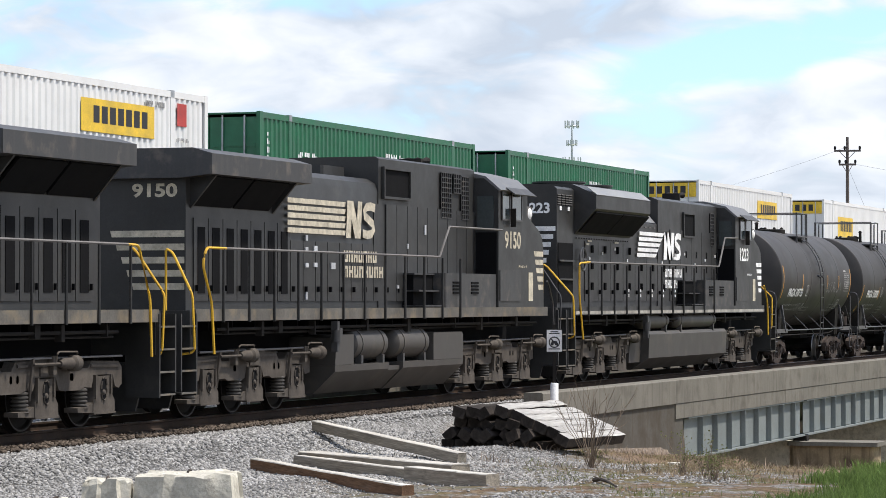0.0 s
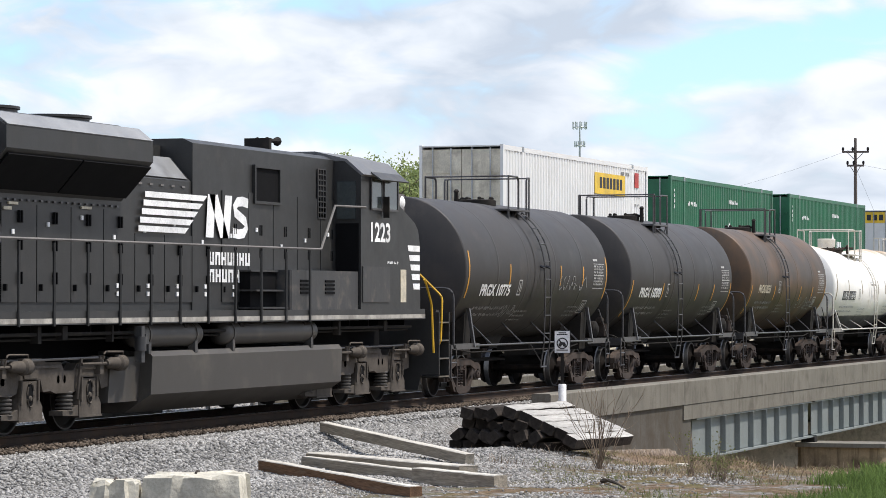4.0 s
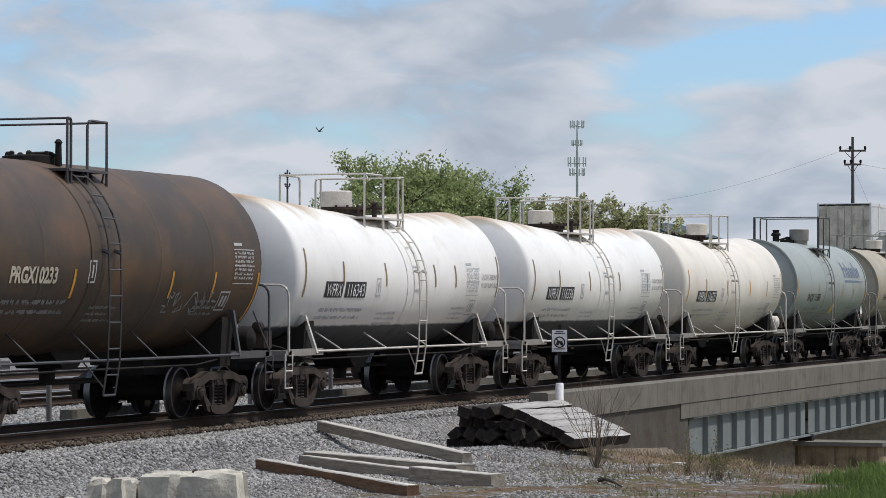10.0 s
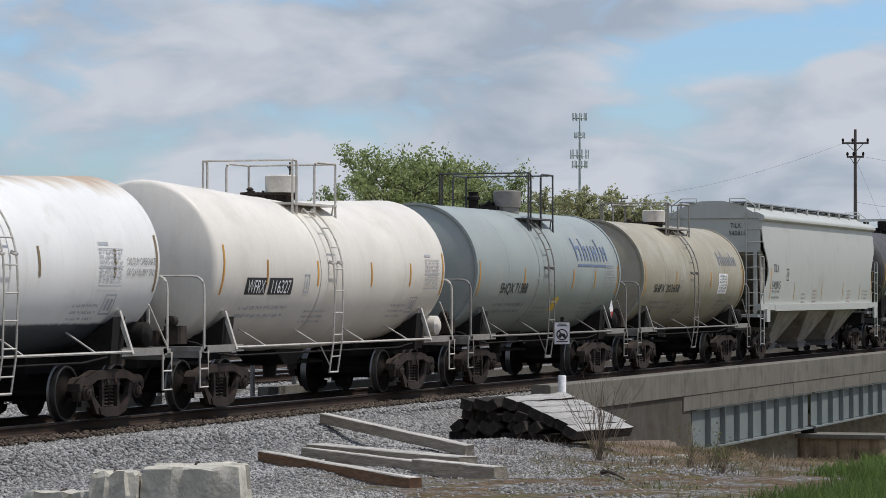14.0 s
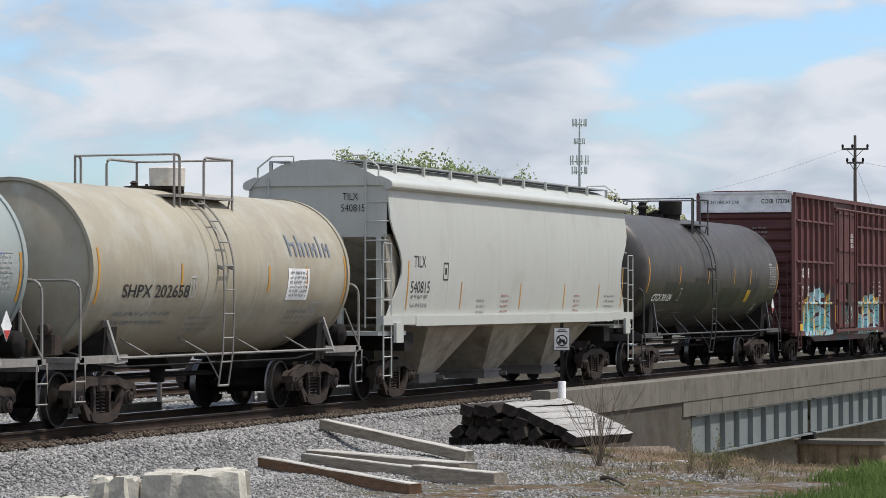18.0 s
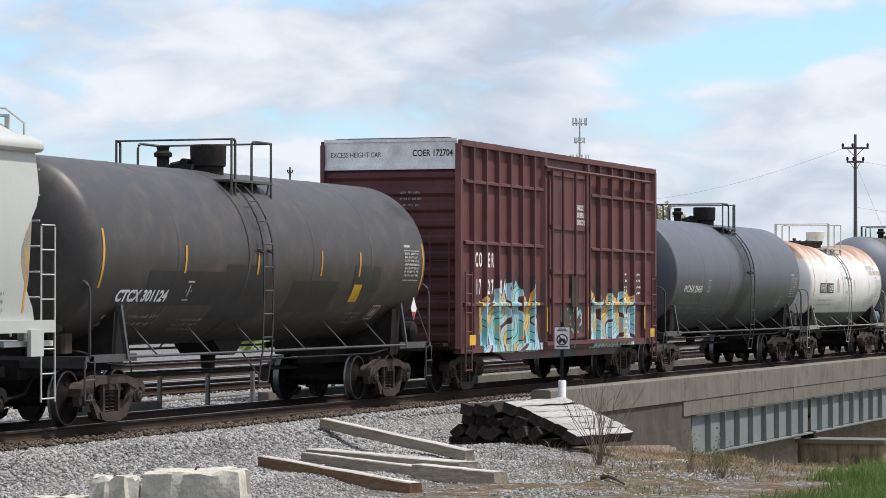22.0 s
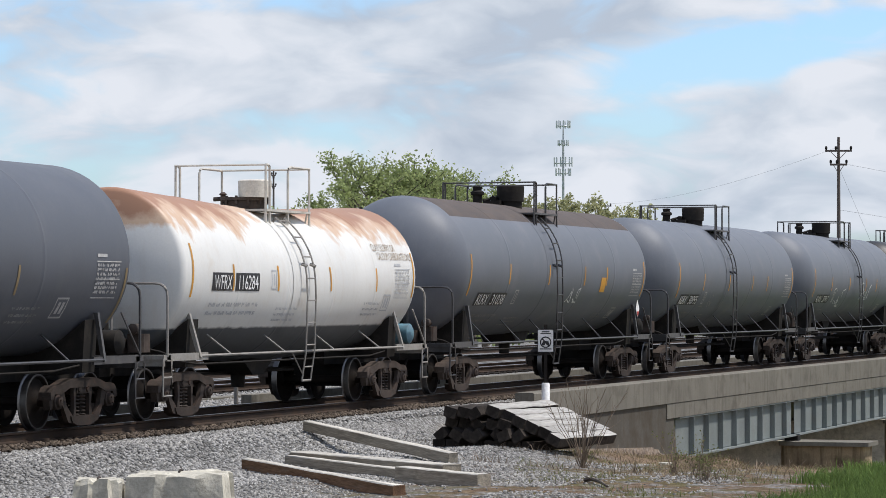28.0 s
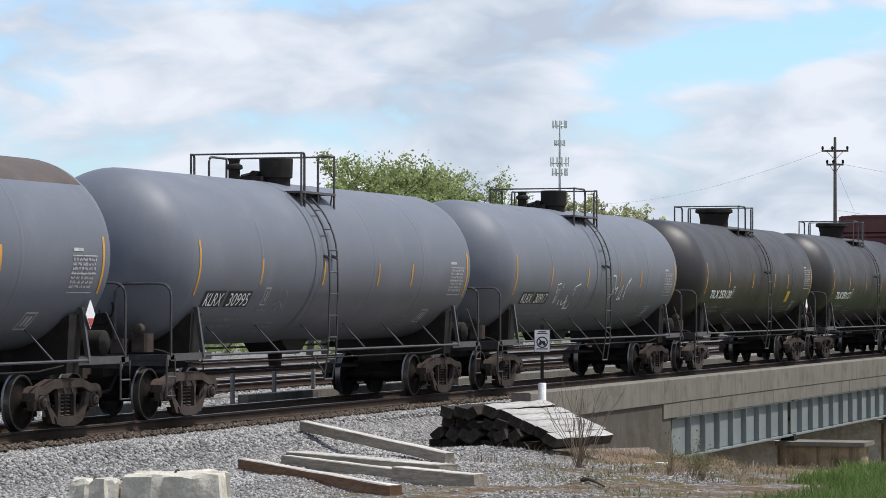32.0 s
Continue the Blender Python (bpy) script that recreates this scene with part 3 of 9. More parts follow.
def solid(name, shape, mats, label, category="", group="", kind="", at=None, smooth=40):
    mats = mats if isinstance(mats, tuple) else (mats,)
    ob = tagged(hold(name, shape.mesh(name, *mats, smooth=smooth), None, label, at), "", category, group, kind)
    return ob


def letters(text, size, squeeze=1.0, bold=0.0):
    """The outline faces of a line of writing, in a plane: points from its lower left corner, and faces."""
    cu = bpy.data.curves.new("writing", "FONT")
    cu.body, cu.size, cu.offset, cu.resolution_u = text, size, bold, 3
    ob = new("writing", cu)
    bpy.context.view_layer.update()
    me = ob.evaluated_get(bpy.context.evaluated_depsgraph_get()).to_mesh()
    v = [(p.co.x * squeeze, p.co.y) for p in me.vertices]
    f = [tuple(q.vertices) for q in me.polygons]
    bpy.data.objects.remove(ob)
    bpy.data.curves.remove(cu)
    return v, f


def write_on(shape, text, size, place, squeeze=1.0, bold=0.0, width=None):
    """Add writing to a shape; place(a, b) gives the point on the surface a metres along and b up. width: the line's length."""
    v, f = letters(text, size, squeeze, bold)
    if width:
        w = max(p[0] for p in v)
        v = [(p[0] * width / w, p[1]) for p in v]
    shape.add([place(*p) for p in v], f)


def bars_on(shape, place, rows, size, gap, width, seed=1):
    """Unreadable small writing: short bars in rows."""
    rnd = random.Random(seed)
    for r in range(rows):
        a = 0.0
        b = -r * (size + gap)
        while a < width:
            for _ in range(rnd.randint(2, 6)):
                w = size * rnd.choice((0.34, 0.5, 0.5, 0.58))
                if a + w > width:
                    break
                h0, h1 = rnd.choice(((0, 1), (0, 1), (0.0, 0.6), (0.35, 1)))
                shape.add([place(a, b + size * h0), place(a + w, b + size * h0), place(a + w, b + size * h1), place(a, b + size * h1)], [(0, 1, 2, 3)])
                a += w + size * 0.2
            a += size * rnd.uniform(0.4, 1.2)


TRACK_Y, TRACK2_Y = 21.2, 28.3


# ---- ground ----
def smooth01(v):
    v = np.clip(v, 0, 1)
    return v * v * (3 - 2 * v)


def height(x, y):
    """The ground's height: a level strip beside the tracks, a bank down to the creek that the bridge crosses."""
    x, y = np.asarray(x, float), np.asarray(y, float)
    z = np.full(np.broadcast(x, y).shape, -0.56)
    edge = 17.3 + 1.3 * smooth01((x - 56) / 5)
    bed = smooth01((y - edge) / (1.6 - 1.2 * smooth01((x - 56) / 5))) * (1 - smooth01((y - 35.0) / 2.0))
    z = z + 0.34 * bed * (1 - smooth01((x - 71) / 1.5))
    bumps = 0.05 * np.sin(x * 0.9 + y * 0.7) * np.cos(y * 1.3 - x * 0.35) * smooth01((17.5 - y) / 2)
    z = z + bumps
    at_x = (38, 45, 49, 54, 57, 60, 66, 72, 80)
    near = np.interp(x, at_x, (0, 0.1, 0.3, 0.66, 0.8, 0.9, 1.08, 1.33, 1.6))
    by_wall = np.interp(x, at_x, (0, 0, 0.03, 0.32, 0.55, 0.78, 1.06, 1.33, 1.6))
    low = near + (by_wall - near) * smooth01((y - 13.0) / 2.5)
    z = z - low * (1 - smooth01((y - 18.7) / 0.6) * (1 - smooth01((x - 71) / 1.5)))
    crest = 54 + (np.minimum(y, 18.9) - 11.5) * 2.64
    fall = np.clip(x - crest, 0, None)
    dip = np.minimum(fall * fall * 0.4 / (fall + 0.8), 4.2)
    back = smooth01((x - 150) / 15)
    z = z - dip * (1 - back)
    far = smooth01((np.hypot(x - 60, y - 20) - 140) / 150)
    return z * (1 - far) + -0.9 * far


def lines(*stops):
    """Coordinates with a finer step near the middle: (end, step) after a first value."""
    out = [stops[0]]
    for end, step in stops[1:]:
        k = max(1, round((end - out[-1]) / step))
        a = out[-1]
        out += [a + (end - a) * (i + 1) / k for i in range(k)]
    return np.array(out)


def ground_sheet():
    xs = lines(-2500, (-200, 230), (-20, 20), (20, 4), (90, 0.5), (170, 2), (400, 23), (2600, 220))
    ys = lines(-2500, (-200, 230), (0, 20), (5, 1), (34, 0.4), (60, 2), (400, 34), (2600, 220))
    gx, gy = np.meshgrid(xs, ys)
    gz = height(gx, gy)
    nx, ny = len(xs), len(ys)
    v = np.stack([gx, gy, gz], -1).reshape(-1, 3)
    i = np.arange(nx * ny).reshape(ny, nx)
    f = np.stack([i[:-1, :-1], i[:-1, 1:], i[1:, 1:], i[1:, :-1]], -1).reshape(-1, 4)
    me = bpy.data.meshes.new("ground")
    me.from_pydata(v.tolist(), [], f.tolist())
    me.materials.append(GROUND)
    me.polygons.foreach_set("use_smooth", [True] * len(me.polygons))
    tagged(new("ground", me), "gravel, bare dirt and grass beside the tracks", "ground", kind="structure")


ground_sheet()


def scatter(name, label, mat, pts, size, seed, squash=0.75, category="gravel"):
    """Many small angular stones in one mesh: eight-sided lumps turned at random."""
    r = np.random.RandomState(seed)
    k = len(pts)
    unit = np.array([(1, 0, 0), (-1, 0, 0), (0, 1, 0), (0, -1, 0), (0, 0, 1), (0, 0, -1)], float)
    v = unit[None] * (1 + r.uniform(-0.38, 0.38, (k, 6, 1)))
    v = v + r.uniform(-0.25, 0.25, (k, 6, 3))
    q = r.normal(size=(k, 4))
    q /= np.linalg.norm(q, axis=1, keepdims=True)
    w, x, y, z = q.T
    rot = np.stack([1 - 2 * (y * y + z * z), 2 * (x * y - w * z), 2 * (x * z + w * y), 2 * (x * y + w * z), 1 - 2 * (x * x + z * z), 2 * (y * z - w * x),
                    2 * (x * z - w * y), 2 * (y * z + w * x), 1 - 2 * (x * x + y * y)], -1).reshape(k, 3, 3)
    v = np.einsum("kij,knj->kni", rot, v) * (size * r.uniform(0.55, 1.35, (k, 1, 1)))
    v[..., 2] *= squash
    v = v + pts[:, None, :]
    tri = np.array([(0, 2, 4), (2, 1, 4), (1, 3, 4), (3, 0, 4), (2, 0, 5), (1, 2, 5), (3, 1, 5), (0, 3, 5)])
    f = (np.arange(k)[:, None, None] * 6 + tri[None]).reshape(-1)
    me = bpy.data.meshes.new(name)
    me.vertices.add(k * 6)
    me.vertices.foreach_set("co", v.reshape(-1))
    me.loops.add(len(f))
    me.loops.foreach_set("vertex_index", f)
    me.polygons.add(k * 8)
    me.polygons.foreach_set("loop_start", np.arange(k * 8) * 3)
    me.update(calc_edges=True)
    me.materials.append(mat)
    return tagged(new(name, me), label, category, kind="stuff")


def stones_between(n, x0, x1, y0, y1, seed, lift=0.0, keep=None):
    r = np.random.RandomState(seed)
    x, y = r.uniform(x0, x1, n), r.uniform(y0, y1, n)
    if keep is not None:
        ok = keep(x, y, r.uniform(0, 1, n))
        x, y = x[ok], y[ok]
    return np.stack([x, y, height(x, y) + lift], -1)


def seen_side(x, y, u):
    return (y > x * 0.12) & (y < x * 0.56)


def strip(x, y, u):
    return seen_side(x, y, u) & ((x < 51.5 + 1.2 * np.sin(y * 1.7) + 2.0 * u) | (y > 19.15))


scatter("ballast", "angular grey track ballast along the rails", STONE, stones_between(66000, 26, 71, 15.6, 19.9, 1, 0.005, strip), 0.034, 2)
scatter("ballast", "brown stained ballast and litter along the tie ends", STONE_BROWN, stones_between(9000, 30, 71, 19.55, 20.45, 31, 0.05, lambda x, y, u: seen_side(x, y, u) & (u < 1.0 - 0.75 * np.abs(y - 20.0) / 0.45)), 0.034, 32)
scatter("ballast", "angular grey ballast between the tracks", STONE, stones_between(26000, 34, 71, 22.3, 27.2, 3, 0.02, seen_side), 0.045, 4)
scatter("loose_gravel", "loose grey gravel spread thinly over dirt", STONE_DIRTY,
        stones_between(64000, 24, 53, 9.0, 15.8, 5, 0.0, lambda x, y, u: seen_side(x, y, u) & (u < 0.03 + 0.8 * smooth01((y - 11.8 + 1.6 * np.sin(x * 0.8)) / 3.6)
                       + 0.75 * smooth01(np.sin(x * 1.3 + 0.7) * np.sin(y * 1.9 + x * 0.4) * 3.0 - 0.6)) & (y > 0.085 * x + 6.3) & (x < 45.5 + 1.1 * (y - 11.0) + 1.5 * np.sin(y * 3.0))), 0.026, 6)


# ---- track ----
def rail_profile():
    return [(-0.07, -0.17), (0.07, -0.17), (0.07, -0.155), (0.012, -0.13), (0.010, -0.045), (0.036, -0.035), (0.036, -0.006), (0.028, 0.0), (-0.028, 0.0), (-0.036, -0.006), (-0.036, -0.035), (-0.010, -0.045), (-0.012, -0.13), (-0.07, -0.155)]


def tracks():
    for y in (TRACK_Y, TRACK2_Y, 33.2, 38.4):
        for sd in (-0.754, 0.754):
            s = Shape()
            s.prism("x", [(y + sd + p, z) for p, z in rail_profile()], -150, 420)
            top = s.mesh("rail", RAIL_SIDE, TREAD, smooth=30)
            for p in top.polygons:
                if p.normal.z > 0.5 and p.center.z > -0.01:
                    p.material_index = 1
            tagged(new("rail", top), "steel rail with rusty flanks and a polished head", "rail", "rails of the tracks", "structure")
    tie = Shape()
    tie.box(-0.115, 0.115, -1.3, 1.3, -0.34, -0.172, 0.01)
    me = tie.mesh("tie", TIE_END)
    plate = Shape()
    for sd in (-0.754, 0.754):
        plate.box(-0.1, 0.1, sd - 0.16, sd + 0.16, -0.172, -0.155)
    pm = plate.mesh("tie_plate", RAIL_SIDE)
    for y, x0, x1 in ((TRACK_Y, 30, 110), (TRACK2_Y, 40, 110)):
        bed = tagged(new("track_bed"), "creosoted wooden ties under the rails", "track", kind="structure")
        x = x0
        while x < x1:
            t = hold("tie", me, bed, at=pose(x, y, 0, 0, 0, random.uniform(-1, 1)))
            hold("tie_plate", pm, t)
            x += 0.55
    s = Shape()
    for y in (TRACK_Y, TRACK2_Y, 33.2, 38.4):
        # the near track's bed gets the colour with shade painted in
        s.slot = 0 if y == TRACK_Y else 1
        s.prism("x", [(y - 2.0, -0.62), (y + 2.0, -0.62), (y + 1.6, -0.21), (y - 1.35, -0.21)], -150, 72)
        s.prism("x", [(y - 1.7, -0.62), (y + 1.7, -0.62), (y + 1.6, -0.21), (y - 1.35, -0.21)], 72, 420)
    solid("ballast_bed", s, (GRAVEL_SHADED, GRAVEL_PALE), "compacted ballast bed under the tracks", "ballast", kind="structure", smooth=0)


tracks()


# ---- bridge ----
def bridge(y_face, y_back):
    """A deck of concrete edge beams on steel girders, over the creek."""
    # parapet in cast lengths
    edges = [60.9, 72.2, 92.06, 104.2, 122.2, 140.2, 152]
    br = tagged(new("bridge"), "railway bridge with concrete edge beams on pale blue steel girders", "bridge", kind="structure")
    for a, b in zip(edges, edges[1:]):
        s = Shape()
        s.prism("x", [(y_face, -0.60), (y_face, -0.03), (y_face + 0.03, 0.0), (y_face + 0.40, 0.0), (y_face + 0.43, -0.03), (y_face + 0.43, -0.60)], a + 0.008, b - 0.008)
        part("edge_beam", s, CONCRETE, br, smooth=25)
        if a > 71:
            s = Shape()
            s.box(a + 0.008, b - 0.008, y_face + 0.015, y_face + 0.45, -0.98, -0.612)
            part("deck_slab", s, CONCRETE, br, smooth=25)
            # narrow shrinkage joints in the cast face
            x = a + 2.75
            while x < b:
                s = Shape()
                s.box(x - 0.012, x + 0.012, y_face + 0.011, y_face + 0.0145, -0.975, -0.617)
                part("joint", s, CONCRETE_DARK, br, smooth=0)
                x += 1.3 if x < a + 4 else 8.5
    s = Shape()
    s.box(71.9, 152, y_face + 0.45, y_back, -0.95, -0.55)
    part("deck", s, CONCRETE_DARK, br)
    gy = y_face + 0.16
    for a, b in ((73.55, 87.3), (87.75, 104.0), (104.6, 122.0), (122.6, 140.0)):
        for yy in (gy, gy + 2.3, y_back - 0.4):
            g = Shape()
            g.box(a, b, yy - 0.008, yy + 0.008, -1.98, -0.99)
            g.box(a, b, yy - 0.17, yy + 0.17, -2.04, -1.995)
            g.box(a, b, yy - 0.13, yy + 0.13, -1.02, -0.985)
            part("girder", g, GIRDER, br, smooth=25)
        x = a + 1.4 if a < 80 else a + 0.95
        while x < b:
            g = Shape()
            g.box(x - 0.012, x + 0.012, gy - 0.15, gy - 0.009, -1.993, -1.021)
            part("stiffener", g, GIRDER, br, smooth=0)
            x += 1.585
        g = Shape()
        for yy in (gy, gy + 2.3):
            g.box(b + 0.04, b + 0.40, yy - 0.2, yy + 0.2, -2.19, -2.045)
        part("bearing", g, STEEL_DARK, br)
    for x, w, out in ((87.55, 1.3, 2.26), (104.3, 1.3, 1.2), (122.3, 1.3, 1.2), (140.3, 1.2, 1.2)):
        s = Shape()
        s.box(x - w / 2 - 0.12, x + w / 2 + 0.12, y_face - out, y_face + 0.42, -2.31, -2.19, 0.03)
        part("pier_cap", s, CONCRETE, br)
        s = Shape()
        s.box(x - w / 2, x + w / 2, y_face - out + 0.15, y_face + 0.38, -5.4, -2.312, 0.1)
        part("pier_wall", s, CONCRETE_RUST, br, "pier wall with rusty and black runs")
        s = Shape()
        s.box(x - w / 2 + 0.1, x + w / 2 - 0.1, y_face + 0.385, y_back, -5.4, -2.192, 0.04)
        part("pier_wall", s, CONCRETE_PALE, br, "pale plain pier wall")
    # abutment with its wing wall
    s = Shape()
    s.prism("y", [(60.6, -0.605), (72.87, -0.605), (73.32, -1.95), (74.2, -4.6), (60.2, -4.6)], y_face + 0.05, y_face + 0.6)
    part("wing_wall", s, CONCRETE_DARK, br, "dark stained concrete wing wall")
    s = Shape()
    s.prism("y", [(70.5, -2.06), (73.3, -2.06), (74.0, -5.2), (70.5, -5.2)], y_face + 0.6, y_back)
    part("abutment", s, CONCRETE_DARK, br)
    return br


bridge(18.7, 23.7)


def far_bridge():
    br = tagged(new("bridge"), "second railway bridge with concrete piers behind the first", "bridge", kind="structure")
    s = Shape()
    s.box(56, 152, 25.6, 26.0, -0.98, -0.15)
    s.box(72, 152, 26.0, 31.0, -0.95, -0.55)
    part("deck", s, CONCRETE, br)
    for x in (80, 92.0, 108.0, 124.0):
        s = Shape()
        s.box(x - 0.6, x + 0.6, 25.2, 31.2, -2.7, -2.2, 0.05)
        part("pier_cap", s, CONCRETE, br)
        s = Shape()
        s.box(x - 0.5, x + 0.5, 25.4, 31.1, -5.4, -2.7, 0.1)
        part("pier_wall", s, CONCRETE_RUST, br)
    for yy in (26.2, 30.4):
        s = Shape()
        s.box(72, 150, yy - 0.01, yy + 0.01, -2.0, -0.96)
        s.box(72, 150, yy - 0.2, yy + 0.2, -2.04, -2.0)
        part("girder", s, GIRDER, br)


far_bridge()


# ---- between and behind the tracks ----
def kerb_and_posts():
    s = Shape()
    s.box(47.6, 51.3, 23.35, 23.6, -0.4, 0.04, 0.02)
    s.box(56.5, 70, 23.35, 23.6, -0.4, 0.04, 0.02)
    solid("kerb", s, CONCRETE, "low concrete kerb between the tracks", "kerb", kind="structure")
    fence = tagged(new("fence"), "row of short rusty steel posts between the tracks", "fence")
    x = 29.2
    while x < 69:
        p = Shape()
        p.box(x - 0.04, x + 0.04, 23.64, 23.72, -0.4, 0.6, 0.012)
        part("post", p, GALV_DULL, fence)
        x += 2.27


kerb_and_posts()


# ---- foreground ----
def timber(name, a, b, w, h, mat, label, group, roll=0.0, seed=0):
    """A squared timber from a to b (middle of its underside), a little worn at the edges."""
    rnd = random.Random(seed)
    a, b = Vector(a), Vector(b)
    d = b - a
    length = d.length
    c = 0.012
    ring = [(-w / 2 + c, 0), (w / 2 - c, 0), (w / 2, c), (w / 2, h - c), (w / 2 - c, h), (-w / 2 + c, h), (-w / 2, h - c), (-w / 2, c)]
    s = Shape()
    n = 10
    vs, fs = [], []
    for i in range(n + 1):
        x = length * i / n
        bend = 0.012 * math.sin(i * 1.7 + seed)
        for p, q in ring:
            vs.append((x + (rnd.uniform(-0.02, 0.02) if i in (0, n) else 0), p + bend + rnd.uniform(-0.004, 0.004), q + rnd.uniform(-0.004, 0.004)))
        if i:
            k = len(ring)
            fs += [((i - 1) * k + j, (i - 1) * k + (j + 1) % k, i * k + (j + 1) % k, i * k + j) for j in range(k)]
    k = len(ring)
    fs += [tuple(range(k))[::-1], tuple(range(n * k, n * k + k))]
    s.add(vs, fs)
    # upper faces get the pale slot, a lit tone painted against the darker sides
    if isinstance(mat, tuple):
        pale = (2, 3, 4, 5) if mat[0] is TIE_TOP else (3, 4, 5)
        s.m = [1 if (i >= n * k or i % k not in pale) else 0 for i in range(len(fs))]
    m = Matrix.Translation(a) @ d.to_track_quat("X", "Z").to_matrix().to_4x4() @ pose(0, 0, 0, roll)
    return solid(name, s, mat, label, "timber", group, at=m, smooth=30)


PLANKS = "loose timbers on the gravel"
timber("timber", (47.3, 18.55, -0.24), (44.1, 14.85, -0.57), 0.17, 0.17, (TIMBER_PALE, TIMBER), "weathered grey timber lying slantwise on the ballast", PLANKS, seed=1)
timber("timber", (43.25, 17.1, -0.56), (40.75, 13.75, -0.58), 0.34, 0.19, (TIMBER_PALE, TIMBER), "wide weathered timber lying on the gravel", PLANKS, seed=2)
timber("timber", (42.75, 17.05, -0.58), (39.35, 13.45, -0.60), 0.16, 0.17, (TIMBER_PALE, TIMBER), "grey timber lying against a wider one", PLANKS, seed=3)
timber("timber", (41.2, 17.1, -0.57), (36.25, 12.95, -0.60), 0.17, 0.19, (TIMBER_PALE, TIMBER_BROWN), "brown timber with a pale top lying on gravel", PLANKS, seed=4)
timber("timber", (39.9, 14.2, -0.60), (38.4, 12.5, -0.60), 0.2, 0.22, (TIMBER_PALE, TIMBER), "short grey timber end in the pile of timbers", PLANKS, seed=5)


def tie_pile():
    """Old track ties in a heap, ends towards the camera, the upper ones bleached."""
    base = Vector((49.0, 16.75, -0.62))
    along = Vector((math.cos(radians(-7)), math.sin(radians(-7)), 0))
    across = Vector((along.y, -along.x, 0))

    def tie_at(c, z, mat, roll, label, slope=0.0, shift=0.0, seed=0):
        a = base + across * c + along * shift + Vector((0, 0, z))
        b = a + along * 2.55 + Vector((0, 0, slope))
        timber("railway_tie", a, b, 0.23, 0.18, mat, label, "pile of old ties", roll, seed)

    r = random.Random(5)
    dark = "black creosoted railway tie in a heap"
    for i in range(8):
        tie_at(-0.05 + i * 0.245, 0.0, TIE_END, r.uniform(-5, 5), dark, 0, r.uniform(-0.12, 0.12), i)
    for i in range(7):
        tie_at(0.03 + i * 0.255, 0.19, TIE_END, r.choice((-38, -20, 8, 30, 42)), dark, 0, r.uniform(-0.15, 0.15), 10 + i)
    for i in range(6):
        tie_at(0.12 + i * 0.27, 0.38 - (0.02 if i else 0.0), TIE_END, r.choice((-35, 15, 40, 28)), dark, 0, r.uniform(-0.1, 0.2), 20 + i)
    for i in range(3):
        tie_at(0.2 + i * 0.26, 0.56, TIE_END, r.choice((-30, 12, 35)), dark, 0, r.uniform(-0.1, 0.1), 26 + i)
    pale = "sun-bleached railway tie on top of a heap"
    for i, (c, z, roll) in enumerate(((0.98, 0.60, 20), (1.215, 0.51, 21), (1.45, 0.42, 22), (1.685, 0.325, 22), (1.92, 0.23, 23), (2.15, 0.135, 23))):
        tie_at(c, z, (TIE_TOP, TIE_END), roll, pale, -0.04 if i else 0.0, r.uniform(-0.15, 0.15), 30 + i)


tie_pile()


def broken_block(name, x, y, w, d, z0, z1, turn, seed, label):
    """A lump of broken concrete with uneven top and battered flanks."""
    rnd = random.Random(seed)
    s = Shape()
    n = 7
    v, f = [], []
    for j, (zz, k) in enumerate(((z0, 1.0), (z0 + (z1 - z0) * 0.55, 0.97), (z1 - 0.03, 0.93), (z1, 0.88))):
        for i in range(4 * n):
            e, t = divmod(i, n)
            t = t / n
            px, py = ((-1 + 2 * t, -1), (1, -1 + 2 * t), (1 - 2 * t, 1), (-1, 1 - 2 * t))[e]
            wob = 0.03 * math.sin(i * 2.3 + seed) + rnd.uniform(-0.025, 0.025)
            v.append((px * w / 2 * k + wob * (j > 0), py * d / 2 * k + wob * 0.6, zz + (rnd.uniform(-0.035, 0.03) if j > 1 else 0)))
    k = 4 * n
    for j in range(3):
        f += [(j * k + i, j * k + (i + 1) % k, (j + 1) * k + (i + 1) % k, (j + 1) * k + i) for i in range(k)]
    v.append((0, 0, z1 + 0.02))
    f += [(3 * k + i, 3 * k + (i + 1) % k, 4 * k) for i in range(k)]
    f.append(tuple(range(k))[::-1])
    s.add(v, f)
    ob = solid(name, s, CONCRETE_PALE, label, "concrete block", "broken concrete blocks", at=pose(x, y, 0, 0, 0, turn), smooth=25)
    g = Shape()
    g.tube([(-0.12, 0, z1 - 0.02), (-0.10, 0, z1 + 0.02), (0.0, 0, z1 + 0.035), (0.10, 0, z1 + 0.02), (0.12, 0, z1 - 0.02)], 0.014, 6)
    part("lifting_loop", g, STEEL_RUST, ob)
    return ob


broken_block("concrete_block", 31.0, 13.68, 0.8, 1.15, -0.6, 0.02, 14, 3, "pale broken concrete block with battered flanks and a lifting loop")
broken_block("concrete_block", 30.6, 14.5, 0.6, 0.55, -0.6, -0.05, 20, 8, "smaller pale concrete block with an uneven top")
broken_block("concrete_block", 30.7, 15.2, 0.6, 0.85, -0.6, -0.3, 10, 11, "low flat piece of broken concrete")


